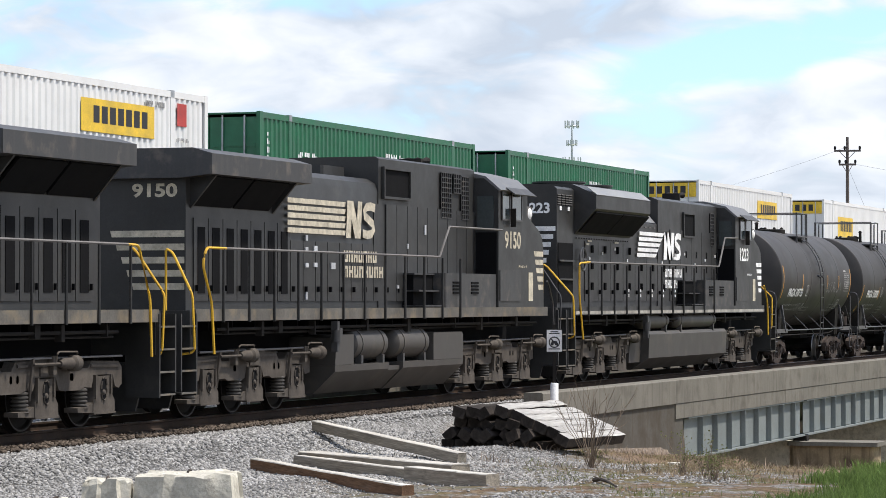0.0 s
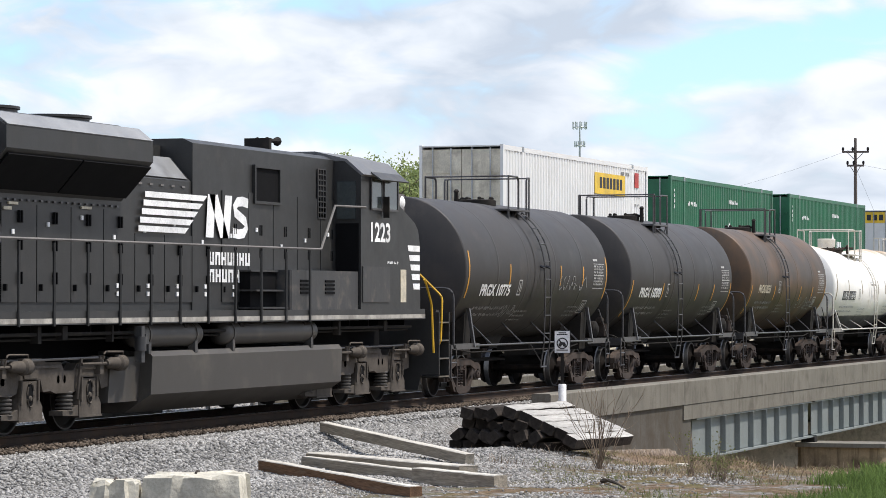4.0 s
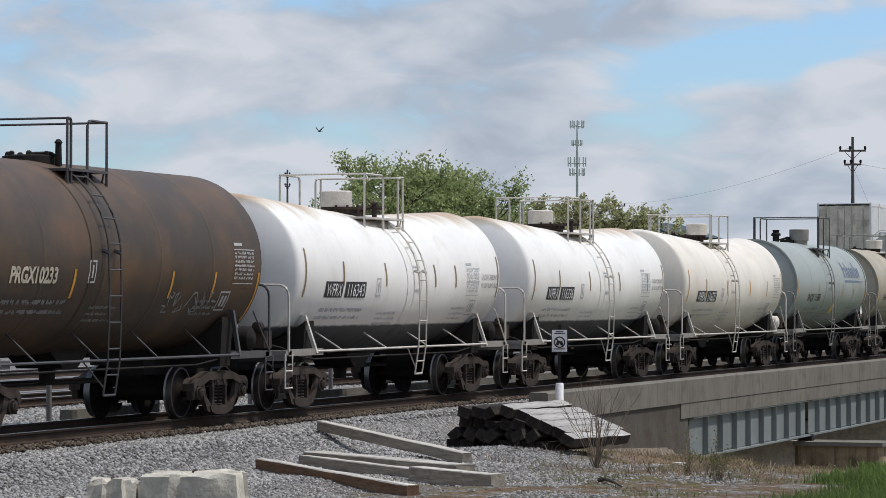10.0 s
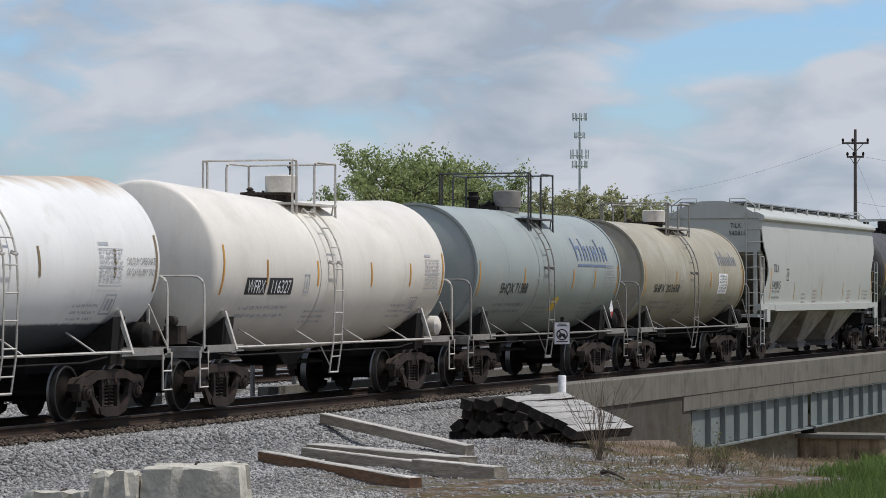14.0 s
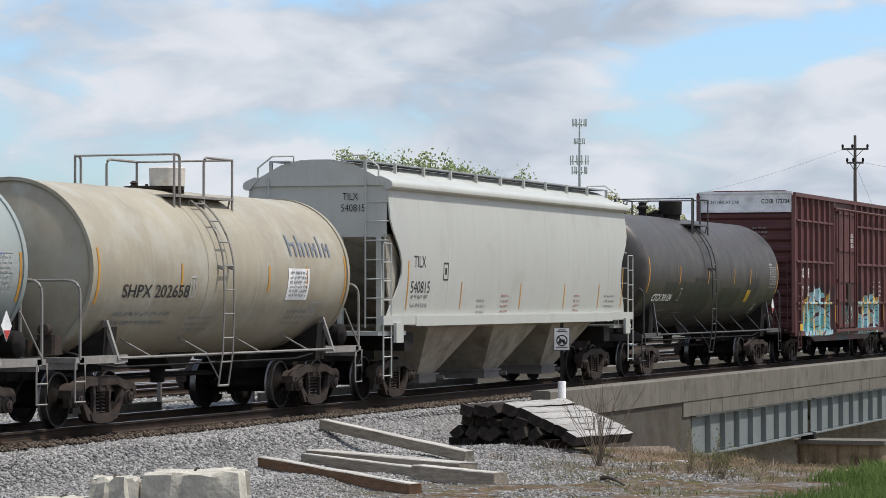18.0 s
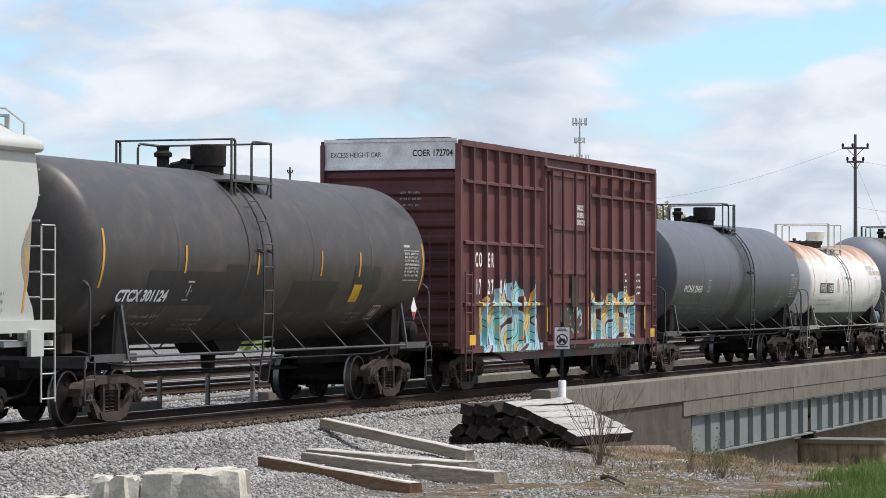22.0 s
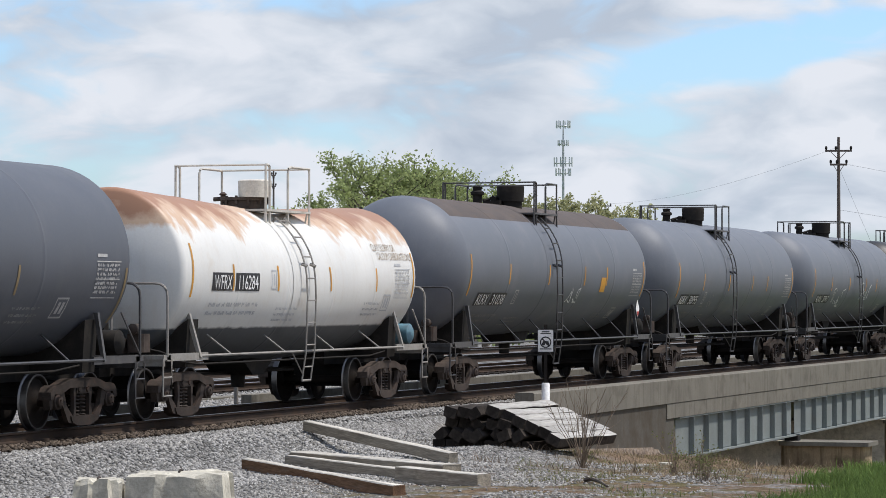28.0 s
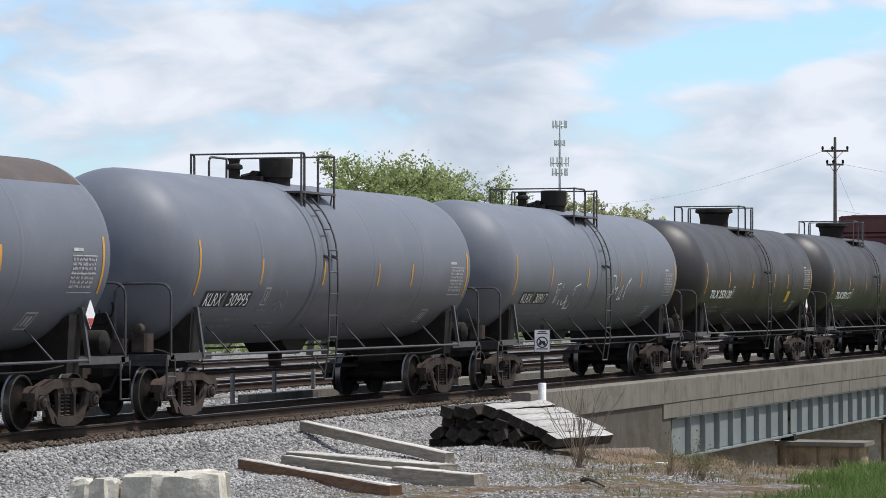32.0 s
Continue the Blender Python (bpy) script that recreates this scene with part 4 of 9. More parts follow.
def warning_sign():
    ob = thing("warning_sign", "white no-vehicles warning sign on a steel post in a white sleeve", "sign", at=pose(60.0, 18.17, 0, 0, 0, -73))
    s = Shape()
    s.lathe("z", [(-0.72, 0.085), (0.22, 0.085), (0.24, 0.07)], 16)
    part("sleeve", s, WHITE, ob, "white plastic sleeve")
    s = Shape()
    s.box(-0.035, 0.035, -0.02, 0.02, 0.2, 1.46)
    part("post", s, STEEL_DARK, ob)
    s = Shape()
    w, z0, z1 = 0.17, 0.88, 1.36
    s.box(-w, w, -0.03, -0.024, z0, z1)
    plate = part("plate", s, WHITE, ob)
    s = Shape()
    ring = 20
    for r0, r1, zc in ((0.095, 0.12, 1.09),):
        v, f = [], []
        for i in range(ring):
            t = 2 * math.pi * i / ring
            v += [(r0 * math.cos(t), -0.035, zc + r0 * math.sin(t)), (r1 * math.cos(t), -0.035, zc + r1 * math.sin(t))]
            j = (i + 1) % ring
            f.append((2 * i, 2 * i + 1, 2 * j + 1, 2 * j))
        s.add(v, f)
    s.add([(-0.085, -0.036, 1.16), (-0.065, -0.036, 1.175), (0.085, -0.036, 1.02), (0.065, -0.036, 1.005)], [(0, 1, 2, 3)])
    s.add([(-0.07, -0.034, 1.06), (0.07, -0.034, 1.06), (0.06, -0.034, 1.11), (-0.05, -0.034, 1.12)], [(0, 1, 2, 3)])
    for x in (-0.045, 0.045):
        s.lathe("y", [(-0.036, 0.035), (-0.034, 0.035)], 10, (x, 0, 1.055))
    for k, hw in ((1.30, 0.08), (1.265, 0.11), (0.94, 0.12)):
        s.add([(-hw, -0.035, k), (hw, -0.035, k), (hw, -0.035, k + 0.02), (-hw, -0.035, k + 0.02)], [(0, 1, 2, 3)])
    for a, b, c, d in ((-w, w, z0, z0 + 0.012), (-w, w, z1 - 0.012, z1), (-w, -w + 0.012, z0, z1), (w - 0.012, w, z0, z1)):
        s.add([(a, -0.034, c), (b, -0.034, c), (b, -0.034, d), (a, -0.034, d)], [(0, 1, 2, 3)])
    part("symbol", s, BLACK, plate)


warning_sign()


# ---- plants ----
def blades(name, label, pts, hgt, mat, seed, category="grass", lean=0.5, width=0.012):
    """Thin upright blades in one mesh."""
    r = np.random.RandomState(seed)
    k = len(pts)
    ang = r.uniform(0, 2 * np.pi, k)
    h = hgt * r.uniform(0.45, 1.25, k)
    side = np.stack([np.cos(ang), np.sin(ang), 0 * ang], -1) * (width * r.uniform(0.6, 1.4, (k, 1)))
    tip = np.stack([r.normal(0, lean, k) * h, r.normal(0, lean, k) * h, h], -1)
    mid = tip * np.array([0.35, 0.35, 0.6])
    v = np.stack([pts - side, pts + side, pts + mid + side * 0.7, pts + mid - side * 0.7, pts + tip], 1)
    o = np.arange(k)[:, None] * 5
    quads, tris = (o + np.array([[0, 1, 2, 3]])), (o + np.array([[3, 2, 4]]))
    me = bpy.data.meshes.new(name)
    me.from_pydata(v.reshape(-1, 3).tolist(), [], quads.tolist() + tris.tolist())
    me.materials.append(mat)
    return tagged(new(name, me), label, category, kind="stuff")


def spots(n, x0, x1, y0, y1, seed, keep):
    return stones_between(n, x0, x1, y0, y1, seed, -0.01, keep)


blades("grass", "lush green grass on the bank", spots(130000, 33, 56, 5.0, 11.4, 21, lambda x, y, u: (y < 4.95 + 0.085 * x + 0.3 * np.sin(x * 1.1) + 0.25 * np.sin(x * 3.7 + y) - 1.6 * u * u) & (y > 0.13 * x) & (x < 55 + (y - 11.5) * 2.64)), 0.2, GRASS, 22, lean=0.4, width=0.008)
blades("grass", "pale tufts of grass among the gravel", spots(26000, 30, 66, 8.0, 17.5, 23, lambda x, y, u: (np.sin(x * 1.7 + 1) * np.sin(y * 2.1 + x * 0.5) > 0.1 + 0.55 * u) & (y < 0.32 * x - 0.3) & (y > 0.32 * x - 6.5)), 0.085, WEED, 24, lean=0.7, width=0.006)
blades("dry_weeds", "dry brown weeds by the ties", spots(12000, 36, 68, 9.5, 18.2, 25, lambda x, y, u: (np.sin(x * 2.3) * np.cos(y * 1.9) > 0.75 * u) & (x > 41 + 1.0 * (y - 11)) & (x < 55 + (y - 11.5) * 2.64)), 0.16, TWIG, 26, "weeds", 0.6, 0.006)
blades("dry_weeds", "flattened dry straw on the bare bank", spots(30000, 42, 74, 9.6, 18.6, 27, lambda x, y, u: (x > 46.0 + 2.5 * (y - 12.2) - 4 * u) & (x > 41) & (x < 57 + (y - 11.5) * 2.64) & (np.sin(x * 1.9 + y) * np.sin(y * 2.7 - x * 0.6) > -0.6)), 0.07, STRAW, 28, "weeds", 0.9, 0.007)


def shrub(x, y, tall, seed, n, label, leaves=0):
    r = random.Random(seed)
    z = float(height(x, y))
    ob = thing("shrub", label, "shrub", at=pose(x, y, z))
    s = Shape()
    tips = []
    for i in range(n):
        p = Vector((r.uniform(-0.05, 0.05), r.uniform(-0.05, 0.05), -0.03))
        d = Vector((r.gauss(0, 0.28), r.gauss(0, 0.28), 1)).normalized()
        pts = [p.copy()]
        L = tall * r.uniform(0.5, 1.0)
        for k in range(6):
            d = (d + Vector((r.gauss(0, 0.1), r.gauss(0, 0.1), 0.02))).normalized()
            p = p + d * L / 6
            pts.append(p.copy())
            if k > 1 and r.random() < 0.7:
                e = (d + Vector((r.gauss(0, 0.5), r.gauss(0, 0.5), 0.1))).normalized()
                s.tube([p, p + e * L * 0.12, p + e * L * 0.2 + Vector((0, 0, 0.03))], 0.004, 3, 0.002)
                tips.append(p + e * L * 0.2)
        s.tube(pts, 0.008, 4, 0.003)
        tips.append(p)
    part("brushwood", s, TWIG, ob)
    if leaves:
        g = Shape()
        for q in tips:
            for _ in range(leaves):
                c = q + Vector((r.gauss(0, 0.05), r.gauss(0, 0.05), r.gauss(0, 0.05)))
                a, b = Vector((r.gauss(0, 1), r.gauss(0, 1), r.gauss(0, 1))).normalized() * 0.022, Vector((r.gauss(0, 1), r.gauss(0, 1), r.gauss(0, 1))).normalized() * 0.014
                g.add([tuple(c - a), tuple(c + b), tuple(c + a), tuple(c - b)], [(0, 1, 2, 3)])
        part("leaf_spray", g, WEED, ob)


shrub(45.6, 13.2, 1.5, 3, 24, "bare dry shrub in front of the tie pile")
shrub(43.0, 11.05, 0.62, 4, 9, "thin weed with sparse leaves", 3)
shrub(42.3, 10.55, 0.58, 6, 9, "thin weed with sparse leaves", 3)
shrub(41.5, 10.2, 0.42, 7, 10, "low leafy weed on the gravel edge", 6)
shrub(45.0, 12.2, 0.2, 9, 10, "low dry weed on the gravel", 0)
shrub(31.2, 15.55, 0.32, 12, 1, "single dry stalk among the stones", 0)


def tree(x, y, tall, spread, seed, leaves, mat, label, group, leaf=0.075, z0=-0.8):
    """Trunk, limbs and twigs grown by forking, and leaf clumps round the twig ends."""
    r = random.Random(seed)
    ob = thing("tree", label, "tree", group, pose(x, y, z0))
    wood = Shape()
    tips = []

    def grow(p, d, length, rad, depth):
        pts = [p.copy()]
        for _ in range(3):
            d = (d + Vector((r.gauss(0, 0.12), r.gauss(0, 0.12), 0.05))).normalized()
            p = p + d * length / 3
            pts.append(p.copy())
        wood.tube(pts, rad, 5 if depth < 2 else 3, rad * 0.6)
        if depth >= 4:
            tips.append((p, length))
            tips.append(((pts[1] + pts[2]) / 2, length))
            return
        for _ in range(3 if depth < 3 else 2):
            e = (d * 0.9 + Vector((r.gauss(0, 0.6), r.gauss(0, 0.6), r.gauss(0.08, 0.3)))).normalized()
            e.x, e.y = e.x * spread, e.y * spread
            grow(p, e.normalized(), length * r.uniform(0.62, 0.85), rad * 0.55, depth + 1)
        if depth > 1:
            tips.append((p, length))

    grow(Vector((0, 0, 0)), Vector((0, 0, 1)), tall * 0.27, tall * 0.02, 0)
    top = max(p.z for p, _ in tips)
    part("trunk", wood, BARK, ob)
    g_v, g_f = [], []
    per = max(1, leaves // len(tips))
    for p, L in tips:
        for _ in range(per):
            c = p + Vector((r.gauss(0, 0.26), r.gauss(0, 0.26), r.gauss(0, 0.22))) * L * 0.62
            a = Vector((r.gauss(0, 1), r.gauss(0, 1), r.gauss(0, 0.8))).normalized() * leaf * r.uniform(0.6, 1.3)
            b = a.cross(Vector((r.gauss(0, 1), r.gauss(0, 1), r.gauss(0, 1)))).normalized() * leaf * 0.55
            k = len(g_v)
            g_v += [tuple(c - a), tuple(c + b), tuple(c + a), tuple(c - b)]
            g_f.append((k, k + 1, k + 2, k + 3))
    crown = Shape().add(g_v, g_f)
    part("crown", crown, mat, ob, smooth=0)
    k = tall / top
    ob.scale = (k, k, k)
    return ob


def polar(az, d):
    return d * math.cos(radians(az)), d * math.sin(radians(az))


GROVE = "grove of young spring trees"
for az_, d_, h_, sp_, sd_, nl_ in ((19.95, 150, 10.6, 0.9, 3, 3150), (20.55, 152, 9.8, 0.95, 5, 2850), (19.3, 150, 10.2, 0.9, 7, 3000), (21.0, 155, 8.6, 1.0, 9, 3200),
                                   (18.75, 154, 9.7, 0.9, 11, 2700), (18.2, 150, 9.6, 0.8, 13, 2100), (17.75, 156, 8.0, 1.0, 15, 1950), (20.2, 158, 10.2, 1.0, 17, 3000), (21.3, 153, 7.8, 1.0, 19, 2600), (18.45, 153, 9.3, 0.95, 41, 2600), (18.0, 157, 8.6, 1.0, 43, 2400), (18.2, 148, 8.9, 1.0, 45, 2600), (18.65, 149, 9.6, 1.0, 47, 2600), (19.6, 149, 10.3, 0.9, 49, 2800)):
    x_, y_ = polar(az_, d_)
    tree(x_, y_, h_ * 0.965, sp_, sd_, int(nl_ * 1.35), LEAF, "young tree with thin spring leaves behind the tracks", GROVE)
FAR_GROVE = "far line of small trees"
for az_, d_, h_, sd_ in ((17.3, 235, 9.8, 21), (16.95, 240, 11.0, 23), (16.55, 238, 11.0, 25), (16.2, 240, 10.4, 27), (15.9, 245, 10.8, 29), (15.5, 240, 9.6, 31), (15.1, 250, 8.6, 33), (14.7, 255, 8.2, 35)):
    x_, y_ = polar(az_, d_)
    tree(x_, y_, h_, 1.1, sd_, 3600, LEAF_FAR, "distant small tree with pale leaves", FAR_GROVE, 0.12)


def hedge():
    r = np.random.RandomState(77)
    k = 6000
    x, y = r.uniform(160, 330, k), r.uniform(62, 72, k)
    z = -0.8 + np.abs(r.normal(0, 0.8, k))
    p = np.stack([x, y, z], -1)
    v = p[:, None, :] + r.normal(0, 0.28, (k, 4, 3))
    me = bpy.data.meshes.new("brush")
    me.from_pydata(v.reshape(-1, 3).tolist(), [], (np.arange(k)[:, None] * 4 + np.arange(4)[None]).tolist())
    me.materials.append(LEAF)
    tagged(new("brush", me), "low green brush far behind the tracks", "brush", kind="stuff")


hedge()


# ---- poles and mast ----
def radio_mast():
    x, y = polar(16.51, 760)
    top = 1.96 + 760 * math.tan(radians(3.5))
    ob = thing("radio_mast", "grey monopole radio mast with two rings of antennas", "mast", at=pose(x, y, -0.9))
    s = Shape()
    s.tube([(0, 0, 0), (0, 0, top - 8), (0, 0, top)], 0.45, 8, 0.12)
    part("pole", s, GALV, ob)
    for z, rad, n, hh in ((top - 0.9, 1.75, 9, 1.9), (top - 5.6, 1.3, 6, 1.5), (top - 10.4, 2.3, 12, 2.3), (top - 13.0, 1.9, 9, 1.9)):
        for i in range(n):
            t = 2 * math.pi * i / n
            a = Shape()
            px, py = rad * math.cos(t), rad * math.sin(t)
            a.box(px - 0.11, px + 0.11, py - 0.13, py + 0.13, z - hh / 2, z + hh / 2)
            part("antenna", a, PALE_PANEL, ob)
        f = Shape()
        f.tube([(rad * math.cos(2 * math.pi * i / 12), rad * math.sin(2 * math.pi * i / 12), z - 0.4) for i in range(13)], 0.07, 4)
        for i in range(3):
            t = 2 * math.pi * i / 3
            f.tube([(0, 0, z - 0.4), (rad * math.cos(t), rad * math.sin(t), z - 0.4)], 0.07, 4)
        part("antenna_frame", f, GALV, ob)


radio_mast()


def utility_pole(az, d, el, arms, label):
    x, y = polar(az, d)
    top = 1.96 + d * math.tan(radians(el)) + 0.9
    ob = thing("utility_pole", label, "utility pole", "utility poles", pose(x, y, -0.9, 0, 0, az))
    s = Shape()
    s.tube([(0, 0, 0), (0, 0, top)], 0.16, 10, 0.085)
    part("pole", s, POLE_WOOD, ob)
    for drop, w in arms:
        a = Shape()
        a.box(-0.2, -0.11, -w / 2, w / 2, top - drop - 0.12, top - drop)
        for k in (-1, 1):
            a.tube([(-0.16, k * w * 0.3, top - drop - 0.1), (-0.12, 0, top - drop - 0.6)], 0.02, 4)
        arm = part("cross_arm", a, POLE_WOOD, ob)
        for k in (-0.46, 0.1, 0.46):
            i = Shape()
            i.lathe("z", [(top - drop, 0.05), (top - drop + 0.1, 0.08), (top - drop + 0.2, 0.07), (top - drop + 0.24, 0.03)], 8, (-0.15, k * w, 0))
            part("insulator", i, STEEL_DARK, arm)
    return x, y, top - 0.9


p1 = utility_pole(11.28, 187, 3.1, ((0.8, 1.65), (1.65, 1.05)), "dark wooden utility pole with two cross-arms")
p2 = utility_pole(15.78, 330, 1.92, ((0.6, 2.2),), "distant wooden utility pole with one cross-arm")
p3 = utility_pole(22.05, 300, 2.5, ((0.5, 0.5), (1.6, 0.5)), "thin distant pole with small fittings")


def wires():
    for (a, b, drop0, drop1, r) in ((p1, p2, 0.6, 0.4, 0.011), (p1, (240, 12, 9.3), 1.6, 0.0, 0.011), (p1, (240, 12, 6.5), 4.5, 0.0, 0.011), (p1, (195, 34, -0.7), 1.8, 0, 0.012)):
        s = Shape()
        pts = []
        for i in range(13):
            t = i / 12
            sag = 0.9 * 4 * t * (1 - t) if b[2] > 0 else 0
            pts.append((a[0] + (b[0] - a[0]) * t, a[1] + (b[1] - a[1]) * t, a[2] - drop0 + (b[2] - drop1 - a[2] + drop0) * t - sag))
        s.tube(pts, r * 0.55, 4)
        solid("overhead_wire", s, STEEL_DARK, "thin overhead wire strung from the utility pole", "wire", "overhead wires", smooth=0)


wires()


def far_shed():
    x, y = polar(15.0, 300)
    ob = thing("shed", "low grey shed with a slate blue roof, far off", "building", at=pose(x, y, -0.9, 0, 0, 0))
    s = Shape()
    s.box(-9, 9, -4, 4, 0, 9.3)
    part("wall", s, CONCRETE, ob)
    s = Shape()
    s.prism("x", [(-4.6, 9.2), (4.6, 9.2), (0, 10.7)], -9.6, 9.6)
    part("roof", s, ROOF_BLUE, ob)


far_shed()


# ---- litter on the bank ----
def litter():
    s = Shape()
    z = float(height(39.9, 11.3)) + 0.04
    s.tube([(40.4, 11.65, z), (40.2, 11.5, z + 0.03), (39.9, 11.3, z + 0.01), (39.4, 11.05, z - 0.02)], 0.035, 6, 0.015)
    s.tube([(40.2, 11.5, z + 0.03), (40.0, 11.55, z + 0.08)], 0.014, 5, 0.006)
    solid("fallen_branch", s, BARK, "short brown fallen branch on the gravel", "branch")
    for x, y, w, d, h, turn in ((50.1, 13.40, 0.2, 0.25, 0.1, 20), (50.3, 13.08, 0.15, 0.16, 0.15, -15), (49.6, 13.2, 0.1, 0.12, 0.06, 50)):
        s = Shape()
        s.prism("z", [(-w, -d * 0.6), (-w * 0.2, -d), (w * 0.8, -d * 0.7), (w, d * 0.3), (w * 0.1, d), (-w * 0.8, d * 0.6)], -0.06, h,
                [(-w * 0.8, -d * 0.5), (-w * 0.1, -d * 0.8), (w * 0.6, -d * 0.6), (w * 0.85, d * 0.2), (w * 0.1, d * 0.8), (-w * 0.6, d * 0.5)])
        solid("concrete_rubble", s, CONCRETE_PALE, "pale broken lump of concrete on the bank", "rubble", "broken concrete on the bank", at=pose(x, y, float(height(x, y)), 0, 0, turn), smooth=20)


litter()

# ---- trains ----

RUN = ((0, 0.0), (4, 30.54), (8, 61.49), (12, 92.71), (16, 124.09), (20, 155.58), (24, 187.14), (28, 218.79), (32, 250.61))
CARS, WHEELSETS = [], []


def gone(t):
    """How far the near train has come at t seconds, towards the camera."""
    for (t0, a), (t1, b) in zip(RUN, RUN[1:]):
        if t <= t1:
            return a + (b - a) * (t - t0) / (t1 - t0)
    return RUN[-1][1]


def rolling_stock(name, label, category, x):
    """An empty on the near track that carries one car; x: where its middle stands at the start."""
    ob = thing(name, label, category, "cars of the freight train", pose(x, TRACK_Y, 0))
    CARS.append((ob, x))
    return ob


# freight truck: meshes shared by all cars
def side_frame_mesh():
    """A cast side frame: arched top chord, slanting struts, columns round the springs, jaws over the axle ends."""
    s = Shape()
    y0, y1 = -1.08, -0.99
    chord = [(-1.16, 0.46), (-1.15, 0.58), (-1.08, 0.65), (-0.96, 0.68), (-0.78, 0.68), (-0.56, 0.74), (-0.4, 0.77), (0.4, 0.77), (0.56, 0.74), (0.78, 0.68), (0.96, 0.68), (1.08, 0.65), (1.15, 0.58), (1.16, 0.46)]
    s.prism("y", chord + [(1.06, 0.47), (1.02, 0.55), (0.80, 0.54), (0.66, 0.58), (0.50, 0.63), (-0.50, 0.63), (-0.66, 0.58), (-0.80, 0.54), (-1.02, 0.55), (-1.06, 0.47)], y0 - 0.06, y1 + 0.06)
    for k in (-1, 1):
        # strut, column, and the jaws round the bearing
        s.prism("y", [(k * 0.84, 0.56), (k * 0.67, 0.60), (k * 0.58, 0.36), (k * 0.30, 0.15), (k * 0.30, 0.07), (k * 0.52, 0.11), (k * 0.71, 0.36)], y0 - 0.04, y0 + 0.03)
        s.prism("y", [(k * 0.23, 0.66), (k * 0.33, 0.66), (k * 0.30, 0.40), (k * 0.33, 0.17), (k * 0.23, 0.17)], y0 - 0.03, y0 + 0.03)
        s.prism("y", [(k * 1.16, 0.52), (k * 1.02, 0.57), (k * 1.02, 0.34), (k * 1.10, 0.31)], y0 - 0.02, y1)
        s.prism("y", [(k * 0.79, 0.57), (k * 0.66, 0.55), (k * 0.68, 0.32), (k * 0.78, 0.33)], y0 - 0.02, y1)
        s.box(min(k * 0.76, k * 1.02), max(k * 0.76, k * 1.02), y0 - 0.02, y1 + 0.04, 0.52, 0.575)
        s.lathe("y", [(y0 - 0.12, 0.0), (y0 - 0.12, 0.055), (y0 - 0.10, 0.085), (y0 - 0.06, 0.09), (y0 - 0.05, 0.12), (y1 + 0.05, 0.125)], 16, (k * 0.89, 0, 0.43))
        for j in range(3):
            q = 2 * math.pi * j / 3 + 0.5
            s.lathe("y", [(y0 - 0.135, 0.016), (y0 - 0.10, 0.016)], 6, (k * 0.89 + 0.055 * math.cos(q), 0, 0.43 + 0.055 * math.sin(q)))
    s.prism("y", [(-0.46, 0.20), (0.46, 0.20), (0.40, 0.10), (0.22, 0.05), (-0.22, 0.05), (-0.40, 0.10)], y0 - 0.06, y1 + 0.08)
    s.box(-0.22, 0.22, y0 - 0.04, y1 + 0.1, 0.54, 0.66)
    for x in (-0.14, 0.14):
        s.lathe("y", [(y0 - 0.06, 0.045), (y0 - 0.03, 0.05)], 8, (x, 0, 0.60))
    return s.mesh("side_frame", STEEL_RUST, smooth=35)


def spring_mesh():
    s = Shape()
    for x in (-0.15, 0.06):
        for i in range(6):
            z = 0.20 + i * 0.056
            s.lathe("z", [(z, 0.085), (z + 0.014, 0.1), (z + 0.028, 0.085)], 10, (x, -1.02, 0))
        s.lathe("z", [(0.19, 0.05), (0.54, 0.05)], 8, (x, -1.02, 0))
    s.box(-0.27, 0.27, -1.10, -0.94, 0.53, 0.57)
    return s.mesh("spring_nest", STEEL_RUST)


def wheelset_mesh(r=0.43, plate=RIM, tread=WHEEL_TREAD):
    s = Shape()
    for k in (-1, 1):
        y = k * 0.715
        prof = [(y - k * 0.045, r + 0.026), (y - k * 0.03, r + 0.02), (y - k * 0.018, r), (y + k * 0.08, r - 0.006)]
        s.slot = 1
        s.lathe("y", prof, 28, caps=False)
        s.slot = 0
        s.slot = 2
        s.lathe("y", [(y + k * 0.08, r - 0.006), (y + k * 0.084, r - 0.012), (y + k * 0.084, r - 0.03), (y + k * 0.08, r - 0.034)], 28, caps=False)
        s.slot = 0
        s.lathe("y", [(y + k * 0.08, r - 0.034), (y + k * 0.08, r - 0.05), (y + k * 0.03, r - 0.075), (y + k * 0.02, 0.2), (y + k * 0.07, 0.13), (y + k * 0.09, 0.1), (y + k * 0.09, 0.0)], 28, caps=False)
        s.lathe("y", [(y - k * 0.045, r + 0.026), (y - k * 0.045, r - 0.05), (y - k * 0.01, r - 0.08), (y, 0.15), (y - k * 0.05, 0.1)], 28, caps=False)
        for j in range(3):
            a = 2 * math.pi * j / 3
            s.box(0.30 * math.cos(a) - 0.02, 0.30 * math.cos(a) + 0.02, y + k * 0.026, y + k * 0.034, 0.30 * math.sin(a) - 0.02, 0.30 * math.sin(a) + 0.02)
    s.lathe("y", [(-1.0, 0.075), (1.0, 0.075)], 12)
    return s.mesh("wheelset", plate, tread, RIM_EDGE)


